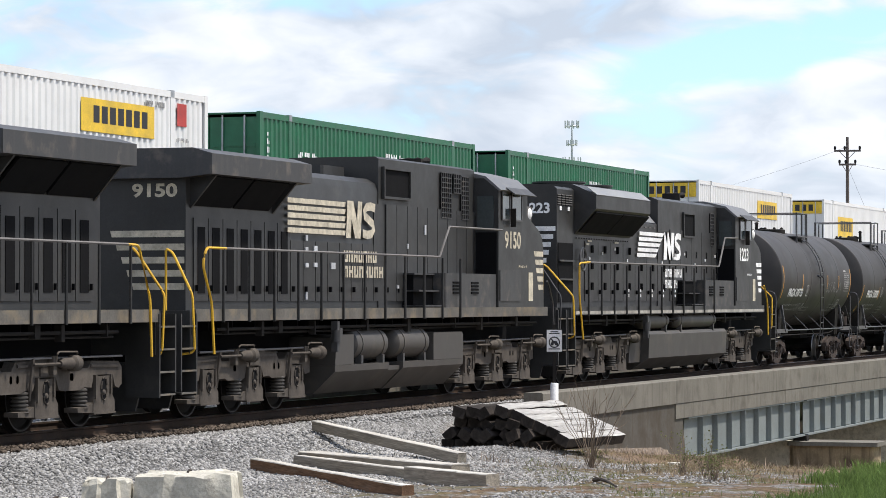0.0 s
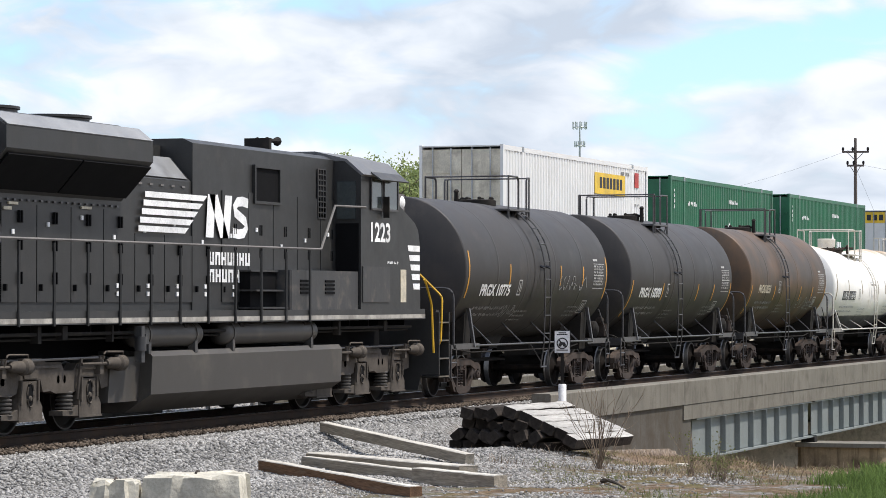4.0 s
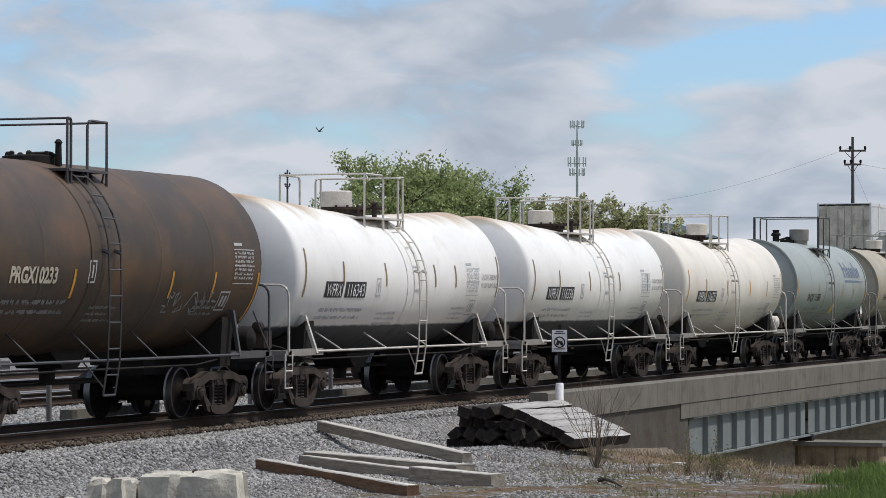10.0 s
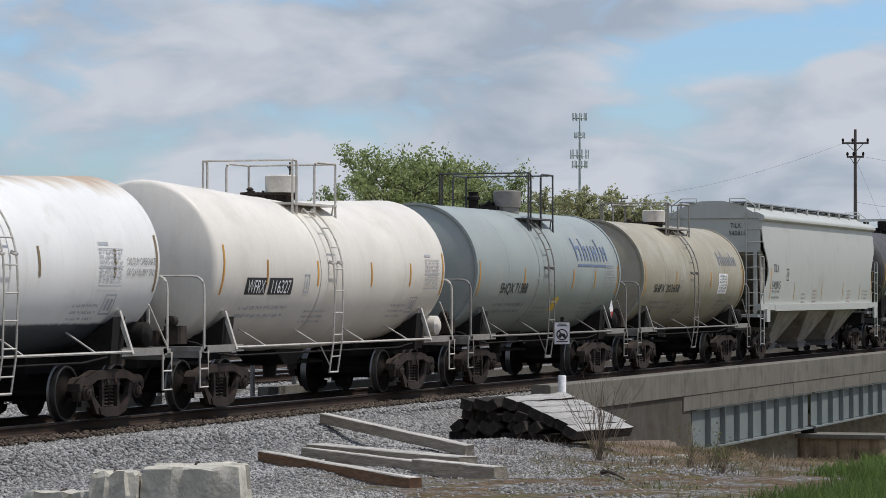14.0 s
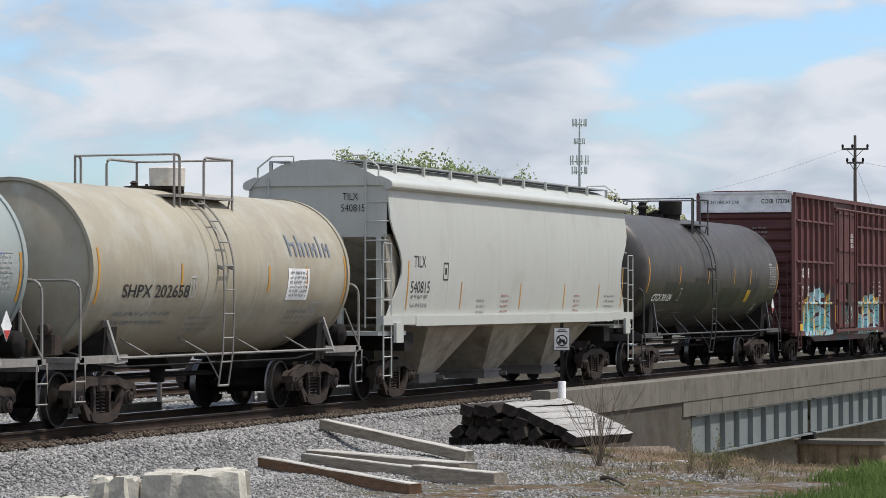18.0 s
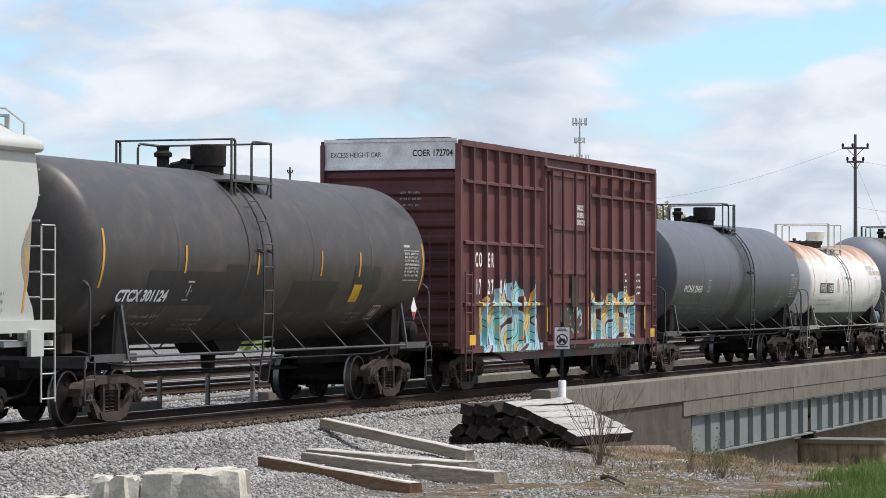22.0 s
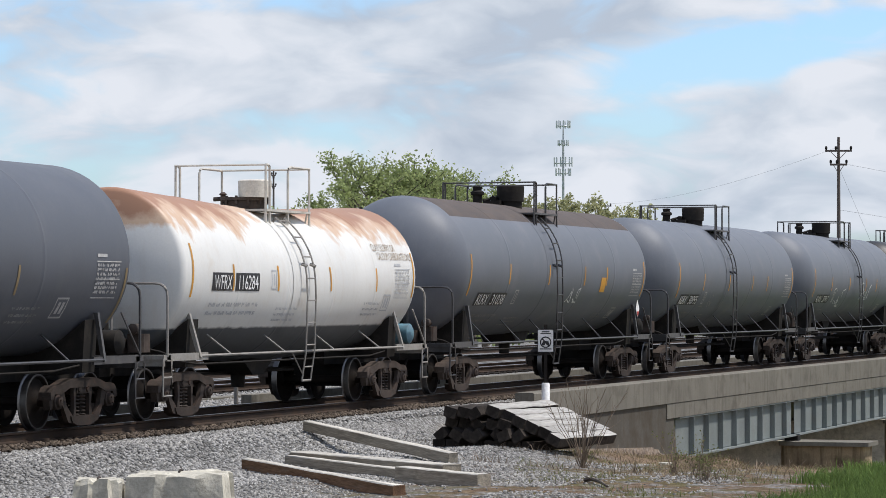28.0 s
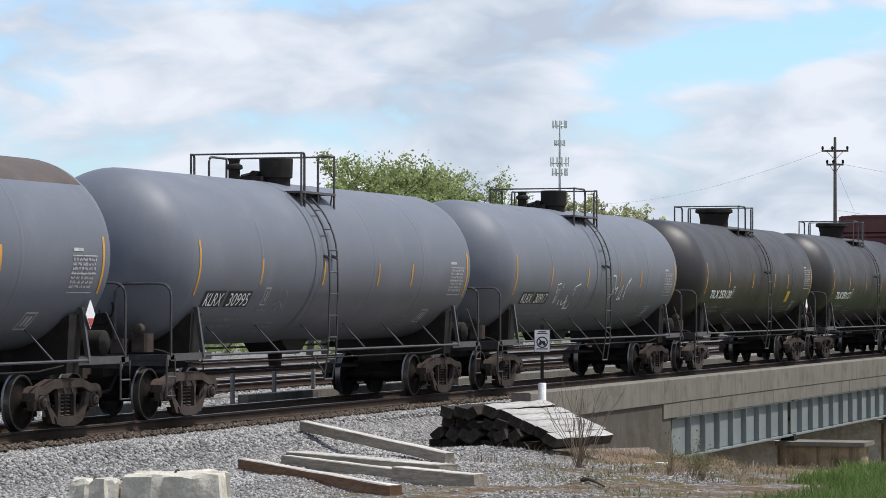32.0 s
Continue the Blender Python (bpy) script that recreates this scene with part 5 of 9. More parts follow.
def bolster_mesh():
    s = Shape()
    s.prism("x", [(-1.0, 0.60), (-0.55, 0.42), (0.55, 0.42), (1.0, 0.60), (1.0, 0.70), (0.5, 0.74), (-0.5, 0.74), (-1.0, 0.70)], -0.2, 0.2)
    s.lathe("z", [(0.70, 0.2), (0.84, 0.2)], 14)
    for x in (-0.34, 0.34):
        s.box(x - 0.05, x + 0.05, -0.72, 0.72, 0.28, 0.36)
        for k in (-1, 1):
            s.box(x + math.copysign(0.06, x) - 0.04, x + math.copysign(0.06, x) + 0.04, k * 0.72 - 0.06, k * 0.72 + 0.06, 0.2, 0.48)
    return s.mesh("truck", STEEL_DARK)


SIDE_FRAME, SPRING, WHEELSET, BOLSTER = side_frame_mesh(), spring_mesh(), wheelset_mesh(), bolster_mesh()
TURNED = pose(0, 0, 0, 0, 0, 180)


def freight_trucks(car, half):
    for x in (-half, half):
        truck = hold("truck", BOLSTER, car, at=pose(x, 0, 0))
        for m in (Matrix(), TURNED):
            hold("side_frame", SIDE_FRAME, truck, at=m)
            tagged(hold("spring_nest", SPRING, truck, at=m), kind="stuff")
        for k in (-0.89, 0.89):
            w = hold("wheelset", WHEELSET, truck, at=pose(k, 0, 0.43))
            WHEELSETS.append((w, k, 0.43, 0.43, x + car.matrix_basis.translation.x))


def coupler(car, x0, x1):
    k = 1 if x1 > x0 else -1
    s = Shape()
    s.box(min(x0, x1 - k * 0.15), max(x0, x1 - k * 0.15), -0.09, 0.09, 0.76, 0.93)
    s.prism("z", [(x1 - k * 0.2, -0.15), (x1 + k * 0.02, -0.17), (x1 + k * 0.06, -0.05), (x1 - k * 0.02, 0.02), (x1 + k * 0.05, 0.14), (x1 - k * 0.12, 0.17)][::k], 0.70, 0.98)
    part("coupler", s, STEEL_RUST, car)
    h = Shape()
    h.tube([(x0, k * 0.35, 0.75), (x0 + k * 0.25, k * 0.34, 0.5), (x1 - k * 0.1, k * 0.25, 0.42), (x1 + k * 0.1, 0, 0.4)], 0.03, 6)
    part("brake_hose", h, STEEL_DARK, car)


def on_shell(R, zc, x0, ang):
    """Places writing on the near flank of a tank: ang: degrees below (-) or above the tank's middle at which the line starts."""
    def place(a, b, lift=0.011):
        t = radians(ang) + b / R
        return (x0 + a, -(R + lift) * math.cos(t), zc + (R + lift) * math.sin(t))
    return place


def patch_on(shape, R, zc, x0, w, ang, h, n=6, lift=0.006, sides=(1,)):
    """A painted rectangle on the tank's flank, bent to it: w along, h up from the angle."""
    for sd in sides:
        v, f = [], []
        for i in range(n + 1):
            t = radians(ang) + h / R * i / n
            y, z = -(R + lift) * math.cos(t) * sd, zc + (R + lift) * math.sin(t)
            v += [(x0, y, z), (x0 + w, y, z)]
            if i:
                f.append((2 * i - 2, 2 * i - 1, 2 * i + 1, 2 * i))
        shape.add(v, f)


def tank_car(u0, u1, R, top, paint, label, marks=None, flat=True, spill=None, vee=None, trim=TRIM, fittings="valves", ladder_at=0.95, tank_mat=None, lip=False, cage=(-0.9, 0.9, 1.0, 0.6), head_depth=0.34, rail_mat=None, ends=None, knuckle=0.05):
    """A tank car between truck centres u0 and u1. vee: where, how deep and how steeply the shell sinks towards its middle. cage: the top railing's ends along the car, half width and height over the tank."""
    mid, half = (u0 + u1) / 2, (u1 - u0) / 2
    car = rolling_stock("tank_car", label, "tank car", mid)
    zc, a = top - R, half + (0.88 if flat else 0.55)
    def sink(x):
        return vee[1] + vee[2] * abs(x - vee[0]) if vee else 0.0
    low = vee[1] if vee else 0.0
    x_l, x_r = ends or (-a, a)
    a = x_r
    # shell
    s = Shape()
    hd = head_depth if flat else 1.0
    head = []
    if flat and head_depth < 0.4:
        # a shallow dish with a tight knuckle at its rim
        kr = knuckle
        for j in range(9):
            head.append((kr * 0.94 + 0.26 * (1 - (j / 8) ** 2), (R - kr * 0.66) * j / 8))
        for q in (55, 38, 22, 10, 0):
            head.append((kr * math.sin(radians(q)), R - kr + kr * math.cos(radians(q))))
    else:
        for i in range(15):
            t = math.pi / 2 * math.sin(math.pi / 2 * i / 14)
            head.append((hd * math.cos(t), R * math.sin(t)))
    prof = [(x_l - h_, r_) for h_, r_ in head]
    seams = [x_l + (x_r - x_l) * i / 5 for i in range(1, 5)]
    if vee:
        seams = sorted(seams + [vee[0]])
    for q in seams:
        prof += [(q - 0.09, R), (q - 0.03, R), (q - 0.012, R + 0.006), (q + 0.012, R + 0.006), (q + 0.03, R), (q + 0.09, R)]
    prof += [(x_r + h_, r_) for h_, r_ in reversed(head)]
    prof[0], prof[-1] = (prof[0][0], 0.0), (prof[-1][0], 0.0)
    s.lathe("x", prof, 56, (0, 0, zc))
    s.v = [(x, y, z + sink(x)) for x, y, z in s.v]
    mats = [paint]
    slots = [0] * len(s.f)
    if spill:
        mats.append(spill[0])
        for i, face in enumerate(s.f):
            c = [sum(s.v[j][k] for j in face) / len(face) for k in range(3)]
            if c[2] > spill[1] and x_l - 0.02 < c[0] < x_r + 0.02:
                slots[i] = 1
    s.m = slots
    part("tank", s, tuple(mats), car)
    for sd in (-1, 1):
        if lip:
            q = Shape()
            rim = x_r if sd > 0 else -x_l
            q.lathe("x", [(sd * (rim - 0.02), R), (sd * (rim - 0.02), R + 0.025), (sd * (rim + 0.09), R + 0.025), (sd * (rim + 0.09), R - 0.03), (sd * rim, R - 0.03)], 56, (0, 0, zc))
            part("head_rim", q, paint, car)
        coupler(car, sd * (half + 1.2), sd * (half + 2.08))
        # stub sill, end platform and saddle
        e = Shape()
        e.box(min(sd * (half - 1.3), sd * (half + 1.6)), max(sd * (half - 1.3), sd * (half + 1.6)), -0.3, 0.3, 0.72, 1.02)
        e.prism("x", [(-1.2, 0.86), (-0.5, 0.80), (0.5, 0.80), (1.2, 0.86), (1.25, zc - R * 0.62), (0.9, zc - R * 0.80), (0.4, zc - R * 0.93), (-0.4, zc - R * 0.93), (-0.9, zc - R * 0.80), (-1.25, zc - R * 0.62)], sd * half - 0.22, sd * half + 0.22)
        part("stub_sill", e, STEEL_DARK, car)
        p = Shape()
        x = sd * (half + 1.42)
        p.box(x - 0.14, x + 0.14, -1.42, 1.42, 1.0, 1.08)
        p.box(x - 0.12, x - 0.09, -1.42, 1.42, 0.9, 1.0)
        for y in (-1.42, 1.38):
            p.box(min(sd * (half - 0.25), x), max(sd * (half - 0.25), x), y, y + 0.04, 0.98, 1.1)
        part("end_platform", p, TRIM_GREY if trim is TRIM_CREAM else trim, car)
        for y in (-1, 1):
            b = Shape()
            yy = y * 1.42
            zt = zc - R * 0.55
            yt = y * R * 0.86
            b.prism("x", [(yy - 0.03, 1.02), (yy + 0.03, 1.02), (yt + 0.035, zt), (yt - 0.035, zt)], sd * half + sd * 0.1 - 0.035, sd * half + sd * 0.1 + 0.035)
            part("bolster_bracket", b, trim, car)
            # corner steps and hand hold
            g = Shape()
            xs = sd * (half + 1.42)
            g.tube([(xs - 0.17, yy, 1.02), (xs - 0.17, yy, 0.42), (xs + 0.17, yy, 0.42), (xs + 0.17, yy, 1.02)], 0.018, 5)
            g.tube([(xs - 0.17, yy, 0.72), (xs + 0.17, yy, 0.72)], 0.016, 5)
            part("corner_step", g, trim, car)
            hr = Shape()
            hr.tube(bent([(xs, yy, 1.05), (xs, yy, 2.24), (xs, yy * 0.3, 2.24), (xs, yy * 0.3, 1.06)], 0.22), 0.024, 6)
            if sd > 0:
                hr.tube([(xs, yy, 1.1), (xs - 0.62, yy * 0.97, 1.78)], 0.016, 5)
            part("end_handrail", hr, trim, car)
    # side running rails with struts
    for y in (-1, 1):
        g = Shape()
        g.tube([(-half - 0.1, y * 1.42, 1.05), (half + 0.1, y * 1.42, 1.05)], 0.024, 6)
        n = 4 if half < 5.5 else 6
        for i in range(n):
            x = -half + 2 * half * (i + 0.5) / n
            t = radians(-50)
            g.tube([(x, y * 1.42, 1.05), (x - 0.05, y * R * math.cos(t), zc + R * math.sin(t))], 0.016, 5)
        part("running_rail", g, trim, car)
    # ladders over the flank
    xa, xb, cw, ch = cage
    for y in (-1, 1):
        g = Shape()
        xl = ladder_at if y < 0 else xa + xb - ladder_at
        rr = R + 0.10
        path = [(y * rr * math.cos(radians(q)), zc + sink(xl) + rr * math.sin(radians(q))) for q in range(54, -1, -6)]
        path += [(y * (rr + 0.01), zc - 0.5), (y * (rr - 0.02), 1.05), (y * (rr - 0.1), 0.52)]
        for dx in (-0.21, 0.21):
            g.tube([(xl + dx, yy, zz) for yy, zz in path], 0.017, 5)
            # the ladder stands off the shell on brackets
            g.tube([(xl + dx, y * R * 0.995, zc + 0.1), (xl + dx, y * rr, zc + 0.06)], 0.03, 5)
            g.tube([(xl + dx, y * R * 0.59, zc + sink(xl) + R * 0.8), (xl + dx, path[0][0], path[0][1])], 0.022, 5)
        length, prev = 0.0, path[0]
        todo = 0.1
        for q in path[1:]:
            seg = math.hypot(q[0] - prev[0], q[1] - prev[1])
            while todo < length + seg:
                w = (todo - length) / seg
                g.tube([(xl - 0.21, prev[0] + (q[0] - prev[0]) * w, prev[1] + (q[1] - prev[1]) * w), (xl + 0.21, prev[0] + (q[0] - prev[0]) * w, prev[1] + (q[1] - prev[1]) * w)], 0.014, 5)
                todo += 0.40
            length, prev = length + seg, q
        g.tube([(xl - 0.21, y * (rr - 0.1), 0.52), (xl + 0.21, y * (rr - 0.1), 0.52)], 0.02, 5)
        g.tube([(xl - 0.75, y * 1.42, 1.05), (xl - 0.2, y * (rr - 0.08), 0.62)], 0.014, 5)
        part("ladder", g, trim, car)
        # a band round the shell under the ladder
        s = Shape()
        patch_on(s, R, zc, xl - 0.62, 0.05, -58, R * radians(112), 16, 0.01, (-y,))
        part("shell_band", s, paint, car)
    # top platform and its rails
    pc = (xa + xb) / 2
    z_out = zc + low * 0.8 + math.sqrt(R * R - cw * cw)
    for y in (-1, 1):
        fl = Shape()
        zp = zc + low * 0.7 + math.sqrt(R * R - (cw - 0.36) ** 2) - 0.02
        fl.box(xa, xb, min(y * (cw - 0.40), y * (cw + 0.03)), max(y * (cw - 0.40), y * (cw + 0.03)), zp - 0.03, zp + 0.01)
        for x in (xa + 0.06, pc, xb - 0.06):
            fl.tube([(x, y * (cw - 0.02), zp - 0.02), (x, y * (cw - 0.06), z_out)], 0.016, 5)
        part("walkway", fl, rail_mat or trim, car)
    zr = top + ch
    long_first = ladder_at > pc
    for x, way in ((xa, 1), (xb, -1)):
        g = Shape()
        g.tube([(x, -cw, z_out - 0.05), (x, -cw, zr), (x, cw, zr), (x, cw, z_out - 0.05)], 0.027, 6)
        part("platform_railing", g, rail_mat or trim, car)
        stub = (xb - xa) * ((0.48 if way > 0 else 0.13) if long_first else (0.09 if way > 0 else 0.5))
        for y in (-cw, cw):
            g = Shape()
            g.tube(bent([(x, y, zr), (x + way * stub, y, zr), (x + way * stub, y, z_out - 0.03)], 0.14), 0.025, 6)
            part("platform_railing", g, rail_mat or trim, car)
    top += low * 0.45
    if fittings == "valves":
        g = Shape()
        g.lathe("z", [(top - 0.05, 0.42), (top + 0.07, 0.42), (top + 0.09, 0.36)], 18, (pc, 0, 0))
        part("manway", g, STEEL_DARK, car)
        g = Shape()
        for i in range(7):
            q = 2 * math.pi * i / 7
            g.lathe("z", [(top + 0.05, 0.045), (top + 0.13, 0.045), (top + 0.15, 0.02)], 6, (pc + 0.34 * math.cos(q), 0.34 * math.sin(q), 0))
        side = 0.5 if long_first else -0.5
        g.lathe("z", [(top - 0.08, 0.06), (top + 0.26, 0.05), (top + 0.28, 0.07), (top + 0.33, 0.03)], 8, (pc, side, 0))
        g.tube([(pc - 0.3, side * 0.3, top + 0.1), (pc, side * 0.7, top + 0.12), (pc, side, top + 0.05)], 0.03, 6)
        part("valve", g, STEEL_DARK, car)
    elif fittings == "bonnet":
        g = Shape()
        g.lathe("z", [(top - 0.05, 0.42), (top + 0.08, 0.42), (top + 0.16, 0.42), (top + 0.34, 0.46), (top + 0.38, 0.56), (top + 0.47, 0.56), (top + 0.49, 0.52), (top + 0.49, 0.0)], 24, (pc, 0, 0))
        part("dome_housing", g, STEEL_DARK, car)
    elif fittings == "dome":
        g = Shape()
        g.lathe("z", [(top - 0.08, 0.27), (top + 0.06, 0.27), (top + 0.08, 0.31), (top + 0.43, 0.32), (top + 0.45, 0.30), (top + 0.45, 0.0)], 24, (pc + 0.1, -0.22, 0))
        part("dome_housing", g, STEEL_DARK if trim is TRIM else TRIM_GREY, car)
        g = Shape()
        g.lathe("z", [(top - 0.02, 0.11), (top + 0.22, 0.11), (top + 0.24, 0.16), (top + 0.30, 0.16), (top + 0.34, 0.1), (top + 0.42, 0.12), (top + 0.43, 0.0)], 12, (pc - 0.3, 0.46, 0))
        g.box(pc - 0.35, pc + 0.1, -0.1, 0.32, top - 0.04, top + 0.1)
        g.tube([(pc - 0.2, 0.35, top + 0.1), (pc, 0.2, top + 0.16), (pc, -0.1, top + 0.16)], 0.04, 6)
        g.lathe("x", [(pc - 0.25, 0.07), (pc + 0.1, 0.07)], 10, (0, 0.1, top + 0.14))
        part("safety_valve", g, STEEL_DARK, car)
    else:
        g = Shape()
        g.lathe("z", [(top - 0.2, 0.40), (top + 0.0, 0.40), (top + 0.01, 0.46), (top + 0.06, 0.46)], 20, (pc + 0.1, 0, 0))
        for i in range(12):
            q = 2 * math.pi * i / 12
            g.box(pc + 0.1 + 0.43 * math.cos(q) - 0.02, pc + 0.1 + 0.43 * math.cos(q) + 0.02, 0.43 * math.sin(q) - 0.02, 0.43 * math.sin(q) + 0.02, top - 0.06, top + 0.09)
        side = -1 if long_first else 1
        g.tube([(pc + 0.1, side * 0.3, top + 0.03), (pc + 0.35, side * 0.5, top + 0.06), (pc + 0.4, side * 0.75, top + 0.05)], 0.045, 6)
        g.lathe("z", [(top - 0.2, 0.05), (top + 0.12, 0.05), (top + 0.14, 0.08), (top + 0.18, 0.03)], 9, (pc + 0.35, side * 0.55, 0))
        part("manway", g, STEEL_RUST, car)
        g = Shape()
        g.lathe("z", [(top + 0.06, 0.30), (top + 0.36, 0.31), (top + 0.38, 0.28), (top + 0.38, 0)], 20, (pc - 0.05, 0.1 if long_first else -0.25, 0))
        part("manway_cover", g, MANWAY_PALE, car)
    # bottom outlet, brake gear
    g = Shape()
    zb = zc - R + low
    g.prism("y", [(-0.7, zb + 0.06), (0.7, zb + 0.06), (0.25, zb - 0.22), (-0.25, zb - 0.22)], -0.4, 0.4)
    g.lathe("z", [(max(zb - 0.45, 0.35), 0.12), (zb - 0.2, 0.14)], 12)
    part("outlet", g, STEEL_DARK, car)
    g = Shape()
    g.lathe("x", [(half + 0.75, 0.0), (half + 0.76, 0.17), (half + 1.2, 0.17), (half + 1.21, 0.0)], 14, (0, 0.75, 1.2))
    part("brake_cylinder", g, STEEL_DARK, car)
    g = Shape()
    g.lathe("y", [(-1.28, 0.0), (-1.27, 0.12), (-1.22, 0.2), (-0.72, 0.2), (-0.67, 0.12), (-0.66, 0.0)], 16, (half + 1.08, 0, 1.30))
    part("air_reservoir", g, tank_mat or STEEL_DARK, car)
    # brake valve, its branch pipe and the hand brake at one end
    xv = -half - 1.25
    g = Shape()
    g.box(xv - 0.16, xv + 0.16, -0.98, -0.68, 1.12, 1.42, 0.04)
    g.box(xv - 0.24, xv + 0.10, -0.62, -0.36, 1.10, 1.34, 0.03)
    g.lathe("x", [(xv - 0.3, 0.05), (xv - 0.28, 0.09), (xv - 0.12, 0.09), (xv - 0.1, 0.05)], 10, (0, -0.85, 1.5))
    g.lathe("z", [(1.4, 0.05), (1.56, 0.05), (1.58, 0.02)], 8, (xv + 0.05, -0.75, 0))
    part("brake_valve", g, STEEL_RUST, car)
    g = Shape()
    g.tube([(xv + 0.1, -0.8, 1.2), (xv + 0.5, -1.0, 1.12), (xv + 0.9, -1.2, 0.95), (xv + 1.6, -1.2, 0.9), (half - 1.2, -1.2, 0.9), (half + 0.9, -1.1, 1.05)], 0.018, 5)
    part("branch_pipe", g, STEEL_DARK, car)
    g = Shape()
    wheel = [(xv - 0.12, -0.1 + 0.27 * math.cos(2 * math.pi * i / 14), 1.85 + 0.27 * math.sin(2 * math.pi * i / 14)) for i in range(15)]
    g.tube(wheel, 0.018, 5)
    for i in range(0, 14, 5):
        g.tube([(xv - 0.1, -0.1, 1.85), wheel[i]], 0.012, 4)
    g.box(xv - 0.08, xv + 0.1, -0.25, 0.05, 1.05, 2.0)
    part("hand_brake", g, STEEL_DARK, car)
    g = Shape()
    g.tube([(-half + 1.9, 0.1, 0.66), (half - 1.9, 0.1, 0.64)], 0.025, 6)
    g.tube([(-half + 1.0, 0.4, 0.7), (half - 1.0, 0.4, 0.66)], 0.025, 6)
    part("brake_rod", g, STEEL_DARK, car)
    if marks:
        before = set(car.children)
        marks(car, R, zc, a, x_l)
        if vee:
            # markings lie on the sunken shell at their own height
            for ob in car.children:
                if ob in before and not ob.name.startswith("shell_band"):
                    continue
                for v in ob.data.vertices:
                    r = math.hypot(v.co.y, v.co.z - zc)
                    d = v.co.z - zc - sink(v.co.x)
                    v.co.y = math.copysign(math.sqrt(max(r * r - d * d, 0.01)), v.co.y)
    freight_trucks(car, half)
    return car


def tank_marks(number, at, colour, ang, size, board=None, bold=0.012, stripe=AMBER, table=1, seed=1, extra=None, table_mat=CHALK, table_ang=4.5, width=None, stripe_at=((-22, 14), -13), inner=None, first=None):
    """Lettering and reflective stripes of a tank car. board: a dark panel behind the number."""
    def marks(car, R, zc, a, x_l):
        set_in = inner or (at + 0.90, -a * 0.2, a * 0.33, a * 0.58) if board and a < 6.5 else (-a * 0.6, -a * 0.18, a * 0.23, a * 0.5) if a > 6.5 else (-a * 0.40, a * 0.29, a * 0.62)
        low, high = stripe_at[0]
        tall = R * radians(high - low)
        for x, ang_, h in ((first or x_l + 0.12, low, tall), (a - 0.12, low, tall), *((q, stripe_at[1], 0.45) for q in set_in)):
            s = Shape()
            patch_on(s, R, zc, x, 0.07, ang_, h)
            part("reflective_stripe", s, stripe, car)
        mats = colour
        if board:
            for bx, bw in ((at - 0.07, 0.88), (at + 0.93, 1.06)):
                s = Shape()
                patch_on(s, R, zc, bx, bw, ang - 1.2, size + 0.05)
                part("number_panel", s, BLACK, car)
        s = Shape()
        words = number.split()
        if board:
            for wd, bx, bw in zip(words, (at, at + 1.0), (0.74, 0.9)):
                write_on(s, wd, size * 1.35, lambda p, q, f=on_shell(R, zc, bx, ang): f(p, q, 0.016), bold=0.0, width=bw)
        else:
            write_on(s, number, size * 1.35, on_shell(R, zc, at, ang), bold=bold, width=width or 2.3)
        part("lettering", s, mats, car)
        s = Shape()
        bars_on(s, on_shell(R, zc, at - 0.05, ang - 13), 2, 0.075, 0.09, 2.1, seed)
        bars_on(s, on_shell(R, zc, at + 2.9, ang - 16), 3, 0.05, 0.07, 1.0, seed + 1)
        bars_on(s, on_shell(R, zc, a * 0.52, ang - 12), 3, 0.05, 0.07, 0.9, seed + 2)
        part("small_lettering", s, FADED if table_mat is CHALK else GREY_PRINT, car)
        s = Shape()
        if table:
            ta = a - 1.15 if table == 1 else a - table
            rows_, high_ = 7, 0.50
            bars_on(s, on_shell(R, zc, ta, table_ang), rows_, 0.046, 0.024, 0.80, seed + 3)
            for up in (0.07, -0.4 * high_, -high_):
                patch_on(s, R, zc, ta - 0.03, 0.86, table_ang + math.degrees(up / R), 0.016, 2, 0.012)
            patch_on(s, R, zc, ta, 0.34, table_ang + 5.5, 0.05)
        x = at + 2.55
        for w, h, b0 in ((0.24, 0.03, 0), (0.24, 0.03, 0.32), (0.03, 0.35, 0), (0.24, 0.0, 0)):
            if h:
                patch_on(s, R, zc, x, w, ang + math.degrees(b0 / R), h, 2)
        patch_on(s, R, zc, x + 0.21, 0.03, ang, 0.35, 2)
        patch_on(s, R, zc, x + 0.1, 0.05, ang + 3, 0.2, 2)
        for bx in (a * 0.70,):
            for w, h, dx, b0 in ((0.4, 0.03, 0, 0), (0.4, 0.03, 0, 0.33), (0.03, 0.36, 0, 0), (0.03, 0.36, 0.37, 0), (0.08, 0.2, 0.1, 0.08), (0.08, 0.2, 0.23, 0.08)):
                patch_on(s, R, zc, bx + dx, w, ang - 18 + math.degrees(b0 / R), h, 2)
        part("data_stencil", s, table_mat, car)
        if extra:
            extra(car, R, zc, a)
    return marks


def placard(x, y, z, mat=WHITE, edge=RED):
    def add(car):
        s = Shape()
        s.prism("y", [(x - 0.16, z), (x, z - 0.22), (x + 0.16, z), (x, z + 0.22)], y - 0.01, y)
        part("placard", s, mat, car)
        s = Shape()
        s.prism("y", [(x - 0.1, z - 0.06), (x, z - 0.2), (x + 0.1, z - 0.06)], y - 0.016, y - 0.011)
        part("placard_mark", s, edge, car)
    return add


